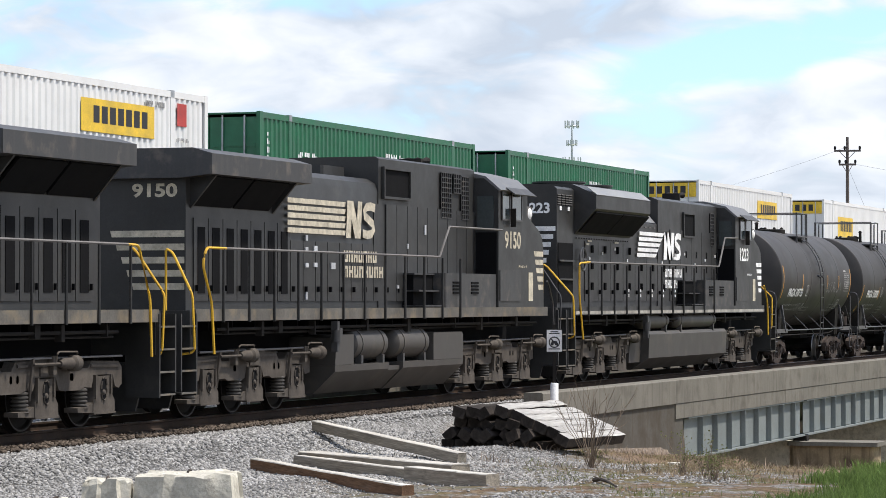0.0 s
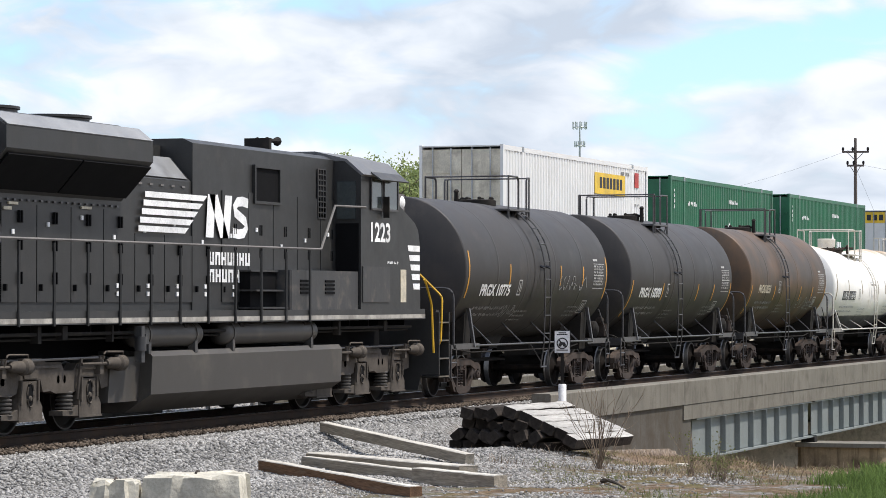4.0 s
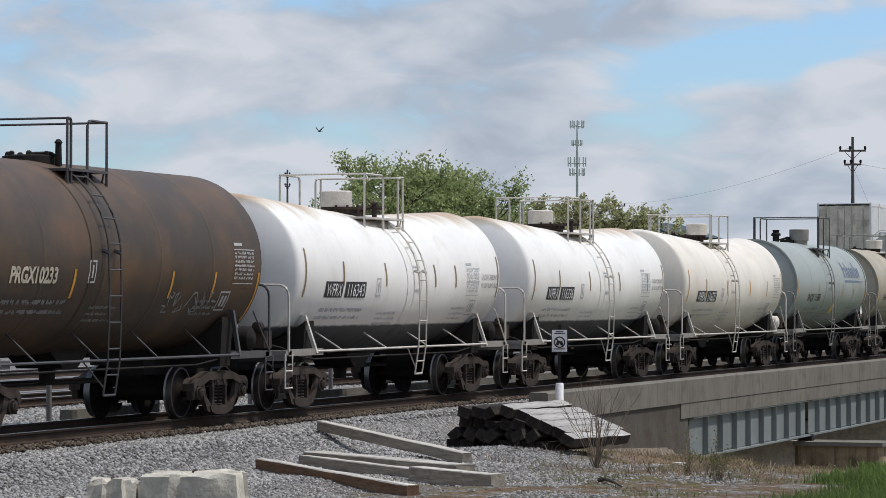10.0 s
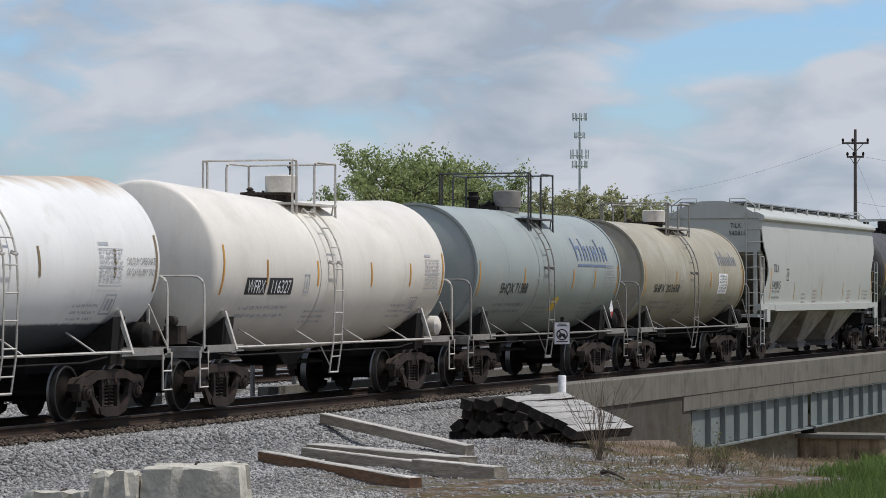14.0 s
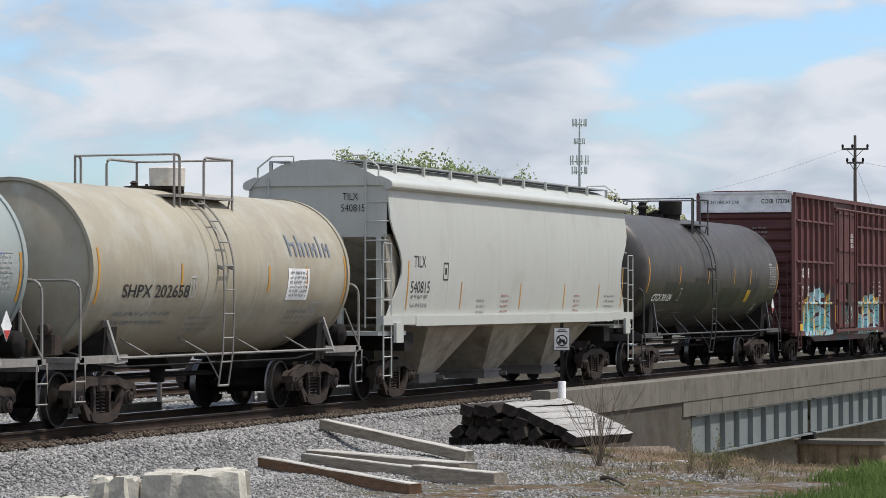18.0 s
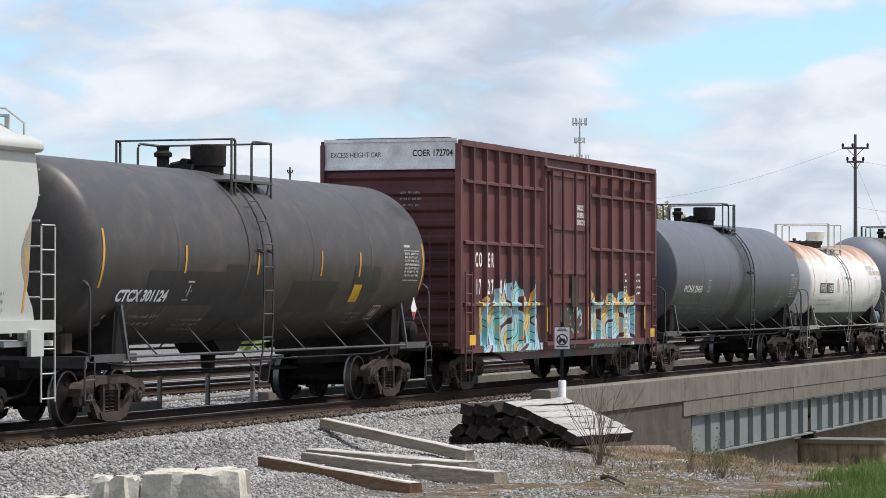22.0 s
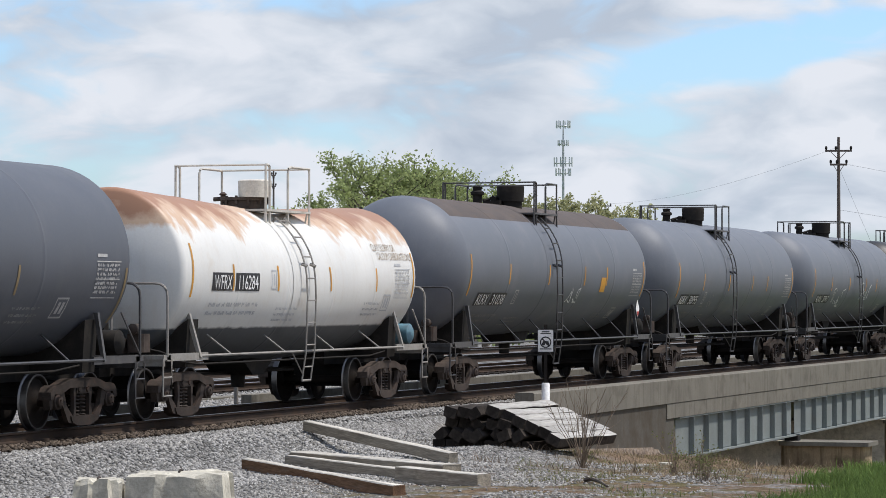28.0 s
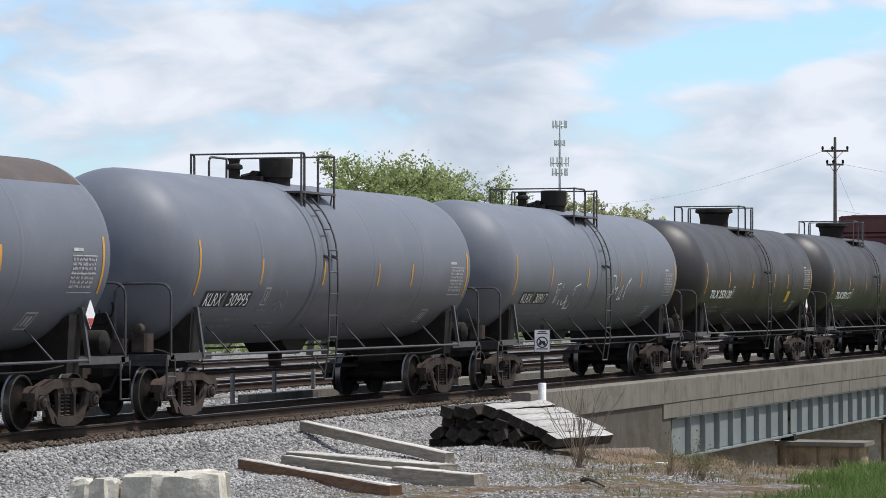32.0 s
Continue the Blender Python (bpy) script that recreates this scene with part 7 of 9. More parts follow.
# ---- boxcar ----
def sprayed(base, name):
    """The boxcar's red with sprayed bands of turquoise and orange low on its sides."""
    m = base.copy()
    m.name = name
    n, l = m.node_tree.nodes, m.node_tree.links
    b = n["Principled BSDF"]
    old = b.inputs["Base Color"].links[0].from_socket
    co, sep = n.new("ShaderNodeTexCoord"), n.new("ShaderNodeSeparateXYZ")
    l.new(co.outputs["Object"], sep.inputs[0])

    def calc(op, a, b_=0.0):
        t = n.new("ShaderNodeMath")
        t.operation = op
        for i, v in enumerate((a, b_)):
            if isinstance(v, (int, float)):
                t.inputs[i].default_value = v
            else:
                l.new(v, t.inputs[i])
        return t.outputs[0]

    wave = n.new("ShaderNodeTexNoise")
    wave.inputs["Scale"].default_value, wave.inputs["Detail"].default_value = 1.0, 2
    mp = n.new("ShaderNodeMapping")
    mp.inputs["Scale"].default_value = (2.6, 0.0, 0.7)
    l.new(co.outputs["Object"], mp.inputs["Vector"])
    l.new(mp.outputs["Vector"], wave.inputs["Vector"])
    x, z = sep.outputs["X"], sep.outputs["Z"]
    edge = calc("MULTIPLY", calc("SUBTRACT", wave.outputs["Fac"], 0.5), 1.5)
    top = calc("LESS_THAN", calc("ADD", z, edge), 2.05)

    def between(v, lo, hi):
        return calc("MULTIPLY", calc("GREATER_THAN", v, lo), calc("LESS_THAN", v, hi))

    xx = calc("ADD", x, calc("MULTIPLY", edge, 0.5))
    zone = calc("MAXIMUM", between(xx, -6.15, -2.05), between(xx, 2.0, 5.6))
    mask = calc("MULTIPLY", calc("MULTIPLY", top, zone), calc("GREATER_THAN", z, 0.78))
    wav = n.new("ShaderNodeTexWave")
    wav.wave_type, wav.bands_direction = "BANDS", "X"
    wav.inputs["Scale"].default_value, wav.inputs["Distortion"].default_value, wav.inputs["Detail"].default_value = 0.30, 9.0, 1.0
    wav.inputs["Detail Scale"].default_value = 0.75
    # strokes that sway from side to side on their way down
    sway = calc("MULTIPLY", calc("SINE", calc("ADD", calc("MULTIPLY", z, 5.2), calc("MULTIPLY", x, 2.3))), 0.26)
    flat_ = n.new("ShaderNodeCombineXYZ")
    l.new(calc("ADD", x, sway), flat_.inputs["X"])
    l.new(calc("MULTIPLY", z, 0.9), flat_.inputs["Z"])
    l.new(flat_.outputs["Vector"], wav.inputs["Vector"])
    tint_at = calc("ADD", calc("MULTIPLY", calc("SUBTRACT", z, 0.8), 0.42), calc("MULTIPLY", calc("SUBTRACT", wave.outputs["Fac"], 0.46), 2.8))

    def shades(*stops):
        r = n.new("ShaderNodeValToRGB")
        el = r.color_ramp.elements
        el[0].position, el[0].color = stops[0][0], (*stops[0][1], 1)
        el[1].position, el[1].color = stops[-1][0], (*stops[-1][1], 1)
        for p_, c_ in stops[1:-1]:
            el.new(p_).color = (*c_, 1)
        l.new(tint_at, r.inputs["Fac"])
        return r.outputs["Color"]

    def over(fac, under, upper):
        m_ = n.new("ShaderNodeMix")
        m_.data_type = "RGBA"
        l.new(fac, m_.inputs[0])
        l.new(under, m_.inputs[6])
        if isinstance(upper, tuple):
            m_.inputs[7].default_value = (*upper, 1)
        else:
            l.new(upper, m_.inputs[7])
        return m_.outputs[2]

    one = shades((0.0, (0.36, 0.60, 0.66)), (0.38, (0.16, 0.44, 0.43)), (0.5, (0.62, 0.36, 0.06)), (0.9, (0.70, 0.48, 0.12)))
    two = shades((0.0, (0.45, 0.60, 0.70)), (0.5, (0.26, 0.50, 0.52)), (0.7, (0.60, 0.30, 0.05)), (0.9, (0.45, 0.62, 0.62)))
    band = wav.outputs["Fac"]
    paint = over(calc("GREATER_THAN", band, 0.52), one, two)
    paint = over(calc("MAXIMUM", between(band, 0.475, 0.535), between(band, 0.06, 0.10)), paint, (0.05, 0.018, 0.035))
    paint = over(between(band, 0.93, 0.95), paint, (0.62, 0.60, 0.58))
    paint = over(calc("GREATER_THAN", band, 0.965), paint, old)
    # dark overspray round the lettering
    halo = calc("MULTIPLY", calc("MULTIPLY", calc("LESS_THAN", calc("ADD", z, calc("MULTIPLY", edge, 1.3)), 2.3), calc("MAXIMUM", between(xx, -6.3, -1.85), between(xx, 1.85, 5.8))), 0.6)
    old = over(halo, old, (0.03, 0.018, 0.02))
    mix = n.new("ShaderNodeMix")
    mix.data_type = "RGBA"
    l.new(mask, mix.inputs[0])
    l.new(old, mix.inputs[6])
    l.new(paint, mix.inputs[7])
    # a dark sprayed scribble low on the door
    blot = n.new("ShaderNodeTexNoise")
    blot.inputs["Scale"].default_value, blot.inputs["Detail"].default_value, blot.inputs["Distortion"].default_value = 2.6, 5, 1.2
    l.new(co.outputs["Object"], blot.inputs["Vector"])
    tint = n.new("ShaderNodeValToRGB")
    tint.color_ramp.interpolation = "CONSTANT"
    e = tint.color_ramp.elements
    e[0].position, e[0].color = 0.0, (0.02, 0.06, 0.055, 1)
    e[1].position, e[1].color = 0.62, (0.30, 0.42, 0.40, 1)
    e.new(0.48).color = (0.075, 0.028, 0.026, 1)
    e.new(0.56).color = (0.02, 0.025, 0.028, 1)
    l.new(blot.outputs["Fac"], tint.inputs["Fac"])
    low = calc("MULTIPLY", between(x, -0.75, 0.95), calc("LESS_THAN", calc("ADD", z, edge), 1.85))
    last = n.new("ShaderNodeMix")
    last.data_type = "RGBA"
    l.new(low, last.inputs[0])
    l.new(mix.outputs[2], last.inputs[6])
    l.new(tint.outputs["Color"], last.inputs[7])
    l.new(last.outputs[2], b.inputs["Base Color"])
    return m


def boxcar(mid, label, paint, panel_mat):
    half = 6.1
    car = rolling_stock("boxcar", label, "boxcar", mid)
    L, top, bot = 7.6, 5.22, 0.92
    for sd in (-1, 1):
        y0, y1 = sd * 1.44, sd * 1.50
        s = Shape()
        s.box(-L, L, min(y0 - sd * 0.05, y0), max(y0 - sd * 0.05, y0), bot, top - 0.06)
        part("side_wall", s, paint, car)
        for a, b in ((-L, -1.75), (1.62, L)):
            k = 7 if a < 0 else 6
            for i in range(k + 1):
                x = a + (b - a) * i / k
                w = 0.06 if 0 < i < k else 0.13
                s = Shape()
                s.prism("z", [(x - w, y0), (x + w, y0), (x + w * 0.55, sd * 1.54), (x - w * 0.55, sd * 1.54)], bot, top - 0.1)
                part("side_post", s, paint, car, smooth=0)
            for z in (4.36, 3.10, 1.82):
                s = Shape()
                s.prism("x", [(y0, z - 0.05), (y0, z + 0.05), (sd * 1.53, z + 0.025), (sd * 1.53, z - 0.025)], a + 0.3, b - 0.15)
                part("belt_rail", s, paint, car, smooth=0)
        s = Shape()
        s.box(-L, L, min(sd * 1.40, sd * 1.55), max(sd * 1.40, sd * 1.55), top - 0.14, top - 0.02)
        part("top_rail", s, BOX_RED, car)
        s = Shape()
        s.box(-L, L, min(sd * 1.36, sd * 1.52), max(sd * 1.36, sd * 1.52), bot - 0.1, bot + 0.05)
        s.prism("y", [(-5.0, bot - 0.08), (5.0, bot - 0.08), (4.2, bot - 0.3), (-4.2, bot - 0.3)], min(sd * 1.3, sd * 1.4), max(sd * 1.3, sd * 1.4))
        part("side_sill", s, paint, car)
        # plug door with its bars
        s = Shape()
        s.box(-1.60, 1.48, min(sd * 1.49, sd * 1.56), max(sd * 1.49, sd * 1.56), 1.02, 4.80)
        door = part("door", s, paint, car)
        for z in (4.75, 3.55, 2.55, 1.9, 1.1):
            s = Shape()
            s.box(-1.58, 1.46, min(sd * 1.56, sd * 1.60), max(sd * 1.56, sd * 1.60), z - 0.05, z + 0.05)
            part("door_stiffener", s, BOX_RED, door)
        for x in (-1.55, -0.72, 0.25, 1.12, 1.42):
            s = Shape()
            s.tube([(x, sd * 1.62, 1.0), (x, sd * 1.62, 4.85)], 0.03, 6)
            part("lock_rod", s, BOX_RED, door)
        s = Shape()
        s.tube([(-2.0, sd * 1.60, 4.86), (6.8, sd * 1.60, 4.84)], 0.04, 6)
        part("door_track", s, BOX_RED, car)
        s = Shape()
        s.box(-1.9, 5.4, min(sd * 1.50, sd * 1.62), max(sd * 1.50, sd * 1.62), 0.90, 0.99)
        part("door_track", s, BOX_RED, car)
        s = Shape()
        s.box(-0.05, 0.5, min(sd * 1.56, sd * 1.63), max(sd * 1.56, sd * 1.63), 1.75, 2.45)
        part("lock_box", s, STEEL_RUST, door)
        for xx in (-7.35, 7.2):
            g = Shape()
            for dx in (-0.2, 0.2):
                g.tube([(xx + dx, sd * 1.60, 0.45), (xx + dx, sd * 1.60, 2.5)], 0.02, 5)
            for i in range(6):
                g.tube([(xx - 0.2, sd * 1.60, 0.48 + i * 0.39), (xx + 0.2, sd * 1.60, 0.48 + i * 0.39)], 0.016, 5)
            part("ladder", g, BOX_RED, car)
    # ends: horizontal corrugations and a white upper panel
    for sd in (-1, 1):
        ring = []
        z = bot
        k = 0
        prof = []
        while z < 4.60:
            prof += [(0.0, z), (0.0, z + 0.10), (0.055, z + 0.17), (0.055, z + 0.27)]
            z += 0.335
        prof = [(d, zz) for d, zz in prof if zz < 4.6] + [(0.0, 4.6)]
        s = Shape()
        v, f = [], []
        for i, (d, zz) in enumerate(prof):
            xx = sd * (L + 0.02 - 0.05 + d)
            v += [(xx, -1.40, zz), (xx, 1.40, zz)]
            if i:
                f.append((2 * i - 2, 2 * i - 1, 2 * i + 1, 2 * i))
        s.add(v, f)
        s.box(min(sd * (L - 0.09), sd * (L - 0.04)), max(sd * (L - 0.09), sd * (L - 0.04)), -1.42, 1.42, bot, top - 0.05)
        part("end_wall", s, BOX_END, car, smooth=30)
        s = Shape()
        s.box(min(sd * (L - 0.03), sd * (L + 0.04)), max(sd * (L - 0.03), sd * (L + 0.04)), -1.46, 1.46, 4.60, 5.23)
        s.box(min(sd * (L + 0.04), sd * (L + 0.07)), max(sd * (L + 0.04), sd * (L + 0.07)), -1.46, 1.46, 4.60, 4.70)
        s.box(min(sd * (L + 0.04), sd * (L + 0.07)), max(sd * (L + 0.04), sd * (L + 0.07)), -1.46, 1.46, 5.17, 5.23)
        part("end_panel", s, panel_mat, car, "white painted panel" if panel_mat is WHITE else "")
        coupler(car, sd * (L + 0.1), sd * (half + 2.05))
        g = Shape()
        g.box(min(sd * 4.5, sd * (L + 0.35)), max(sd * 4.5, sd * (L + 0.35)), -0.3, 0.3, 0.72, 1.0)
        g.box(sd * half - 0.25, sd * half + 0.25, -1.35, 1.35, 0.74, 0.92)
        part("centre_sill", g, STEEL_DARK, car)
        g = Shape()
        g.box(min(sd * L, sd * (L + 0.5)), max(sd * L, sd * (L + 0.5)), -1.3, 1.3, 0.98, 1.04)
        part("end_platform", g, STEEL_DARK, car)
        for y in (-1.3, 1.3):
            g = Shape()
            for i in range(6):
                z = 1.2 + i * 0.38
                g.tube([(sd * (L + 0.12), y, z), (sd * (L + 0.12), y * 0.68, z)], 0.014, 5)
            for q in (1.0, 0.68):
                g.tube([(sd * (L + 0.12), y * q, 1.05), (sd * (L + 0.12), y * q, 3.3)], 0.016, 5)
            part("end_ladder", g, BOX_RED, car)
    s = Shape()
    s.prism("x", [(-1.46, top - 0.05), (1.46, top - 0.05), (1.2, top + 0.03), (-1.2, top + 0.03)], -L, L)
    for i in range(15):
        x = -L + 0.5 + i * 1.02
        s.prism("x", [(-1.4, top - 0.02), (1.4, top - 0.02), (1.1, top + 0.06), (-1.1, top + 0.06)], x - 0.06, x + 0.06)
    part("roof", s, BOX_RED, car)
    s = Shape()
    s.box(-L, L, -1.4, 1.4, bot - 0.04, bot)
    s.box(-5, 5, -0.25, 0.25, 0.66, bot)
    s.lathe("x", [(-1.6, 0.0), (-1.59, 0.22), (-0.6, 0.22), (-0.59, 0.0)], 14, (0, 0.9, 0.68))
    part("underframe", s, STEEL_DARK, car)
    freight_trucks(car, half)
    if panel_mat is not WHITE:
        return
    # lettering
    s = Shape()
    fl = lambda xo, zo: (lambda a, b: (xo + a, -1.502, zo + b))
    for t, xo, zo in (("C", -6.46, 2.62), ("O", -6.22, 2.62), ("E", -5.62, 2.62), ("R", -5.39, 2.62), ("1", -6.42, 2.05), ("7", -6.22, 2.05), ("2", -5.62, 2.05), ("7", -5.39, 2.05), ("0", -4.79, 2.05), ("4", -4.55, 2.05)):
        write_on(s, t, 0.42, lambda a, b, f=fl(xo, zo): (f(a, b)[0], -1.447, f(a, b)[2]), bold=0.014, squeeze=0.6)
    bars_on(s, lambda a, b: (4.9 + a, -1.447, 2.5 + b), 5, 0.06, 0.09, 0.3, 2)
    bars_on(s, lambda a, b: (6.1 + a, -1.447, 2.5 + b), 4, 0.06, 0.09, 0.35, 3)
    bars_on(s, lambda a, b: (5.0 + a, -1.447, 1.5 + b), 4, 0.06, 0.09, 0.3, 4)
    for i, t in enumerate(("CLOSE AND LOCK", "DOOR BEFORE", "MOVING CAR")):
        write_on(s, t, 0.17, lambda a, b, k=i: (0.36 + 0.05 * k + a, -1.565, 3.98 - 0.17 * k + b), bold=0.004, width=0.72 - 0.1 * k)
    part("lettering", s, WHITE, car)
    s = Shape()
    en = lambda yo, zo: (lambda a, b: (-L - 0.043, yo - a, zo + b))
    write_on(s, "EXCESS HEIGHT CAR", 0.15, en(1.32, 4.86), width=1.12)
    write_on(s, "COER 172704", 0.19, en(-0.48, 4.87), bold=0.004, width=0.88)
    part("lettering", s, BLACK, car)
    s = Shape()
    bars_on(s, lambda a, b: (-L - 0.03, -0.2 - a * 0.8, 4.1 + b), 3, 0.05, 0.08, 0.6, 9)
    part("lettering", s, FADED, car)
    for xx in (-7.15, 6.95):
        s = Shape()
        s.box(xx - 0.2, xx + 0.2, -1.625, -1.62, 0.99, 1.2)
        part("yellow_plate", s, YELLOW, car)
    for xx in (-6.45, -1.72, 1.55, 6.5):
        s = Shape()
        s.add([(xx - 0.05, -1.551, 1.2), (xx + 0.05, -1.551, 1.2), (xx + 0.05, -1.551, 1.75), (xx - 0.05, -1.551, 1.75)], [(0, 1, 2, 3)])
        part("reflective_stripe", s, AMBER, car)


boxcar(236.83, "oxide red high boxcar with a white end panel and sprayed lettering", sprayed(BOX_RED, "oxide_red_sprayed"), WHITE)
boxcar(373.0, "plain oxide red boxcar behind the tank cars", BOX_RED, BOX_END)


# ---- locomotives ----
LOCO_WHEELSET = wheelset_mesh(0.53, LOCO_WHEEL, RIM)


def loco_truck_mesh():
    """Two deep cast side frames, notched between the axles, tied across the middle."""
    s = Shape()
    L = 2.63
    upper = [(-L, 0.92), (-L + 0.12, 1.02), (-1.55, 1.04), (-1.42, 0.93), (-1.12, 0.93), (-1.0, 1.06), (-0.5, 1.07), (-0.38, 1.13), (0.38, 1.13), (0.5, 1.07), (1.0, 1.06), (1.12, 0.93), (1.42, 0.93), (1.55, 1.04), (L - 0.12, 1.02), (L, 0.92)]
    lower = [(L, 0.66)]
    for c in (1.97, 0.0, -1.97):
        lower += [(c + 0.42, 0.63), (c + 0.33, 0.82), (c - 0.33, 0.82), (c - 0.42, 0.63), (c - 0.55, 0.60)]
        if c > -1.9:
            lower += [(c - 1.15, 0.60), (c - 1.30, 0.64)]
    lower += [(-L, 0.66)]
    for sd in (-1, 1):
        y0, y1 = sorted((sd * 1.02, sd * 1.20))
        s.prism("y", upper + lower, y0, y1)
        y0, y1 = sorted((sd * 1.20, sd * 1.225))
        # raised ribs along the upper edge
        s.prism("y", [(-L + 0.1, 0.97), (-1.5, 0.99), (-1.5, 0.95), (-L + 0.1, 0.93)], y0, y1)
        s.prism("y", [(1.5, 0.99), (L - 0.1, 0.97), (L - 0.1, 0.93), (1.5, 0.95)], y0, y1)
        s.prism("y", [(-0.95, 1.02), (0.95, 1.02), (0.95, 0.98), (-0.95, 0.98)], y0, y1)
        s.box(-0.22, 0.22, y0, y1, 0.84, 0.97)
    s.box(-2.3, 2.3, -0.9, 0.9, 0.62, 0.9)
    # flat black discs: the shade inside the frame's holes
    s.slot = 1
    for sd in (-1, 1):
        for x in (-2.85 + 1.97, -1.05 + 1.97, -0.84, 1.13):
            s.lathe("y", [(sd * 1.203, 0.0), (sd * 1.203, 0.042)], 12, (x, 0, 0.79))
            s.lathe("y", [(sd * 1.203, 0.0), (sd * 1.203, 0.038)], 12, (x, 0, 0.83))
    return s.mesh("truck", LOCO_FRAME, VOID, smooth=30)


def pedestal_mesh():
    """A jaw round the axle box, with a spring seat standing out beside it and an oval cap."""
    s = Shape()
    s.prism("y", [(-0.35, 0.80), (0.20, 0.80), (0.27, 0.52), (0.36, 0.42), (0.37, 0.24), (-0.40, 0.24), (-0.38, 0.46), (-0.33, 0.56)], -1.22, -1.04)
    s.prism("y", [(-0.40, 0.40), (-0.40, 0.24), (-0.92, 0.26), (-0.92, 0.33), (-0.55, 0.35)], -1.21, -0.98)
    s.box(-0.41, 0.38, -1.235, -1.05, 0.215, 0.245)
    s.box(-0.36, -0.31, -1.25, -1.20, 0.45, 0.82)
    s.box(0.18, 0.22, -1.25, -1.20, 0.52, 0.82)
    s.slot = 1
    ring = [(0.10 * math.cos(q * math.pi / 9) - 0.04, 0.60 + 0.18 * math.sin(q * math.pi / 9)) for q in range(18)]
    s.prism("y", ring, -1.226, -1.215)
    s.slot = 0
    for q in range(18):
        if q % 3:
            a, b = ring[q], ring[(q + 1) % 18]
            s.tube([(a[0], -1.235, a[1]), (b[0], -1.235, b[1])], 0.014, 4)
    s.lathe("y", [(-1.25, 0.0), (-1.25, 0.03), (-1.225, 0.045)], 10, (-0.04, 0, 0.55))
    return s.mesh("journal_box", LOCO_FRAME, VOID)


def loco_spring_mesh():
    s = Shape()
    coil = [(0.32, 0.15)]
    for i in range(5):
        z = 0.34 + i * 0.058
        coil += [(z, 0.10), (z + 0.018, 0.135), (z + 0.038, 0.135), (z + 0.056, 0.10)]
    s.lathe("z", coil, 14, (-0.64, -1.09, 0))
    return s.mesh("coil_spring", LOCO_TANK)


def brake_mesh():
    """A brake cylinder over the frame, with its clamp, push rod and lever."""
    s = Shape()
    s.lathe("x", [(-0.34, 0.0), (-0.34, 0.05), (-0.28, 0.06), (-0.24, 0.09), (0.02, 0.09), (0.06, 0.125), (0.22, 0.125), (0.26, 0.10), (0.28, 0.0)], 16, (0, -1.32, 1.02))
    s.tube([(-0.3, -1.32, 1.02), (-1.15, -1.30, 1.02)], 0.026, 6)
    s.tube([(-1.12, -1.28, 1.10), (-1.16, -1.26, 0.78), (-1.1, -1.2, 0.5)], 0.03, 6)
    s.box(-0.5, -0.38, -1.3, -1.15, 0.86, 1.14)
    s.tube(bent([(-0.5, -1.34, 1.05), (-0.48, -1.36, 1.2), (0.2, -1.36, 1.19), (0.24, -1.3, 1.1)], 0.08), 0.016, 5)
    return s.mesh("brake_cylinder", LOCO_FRAME)


LT, PED, LSPR, LBRK = loco_truck_mesh(), pedestal_mesh(), loco_spring_mesh(), brake_mesh()


def slab(shape, x0, x1, z0, z1, y, sd=-1):
    """A thin upright plate on a flank."""
    shape.box(x0, x1, min(sd * -y, sd * -(y + 0.02)), max(sd * -y, sd * -(y + 0.02)), z0, z1)


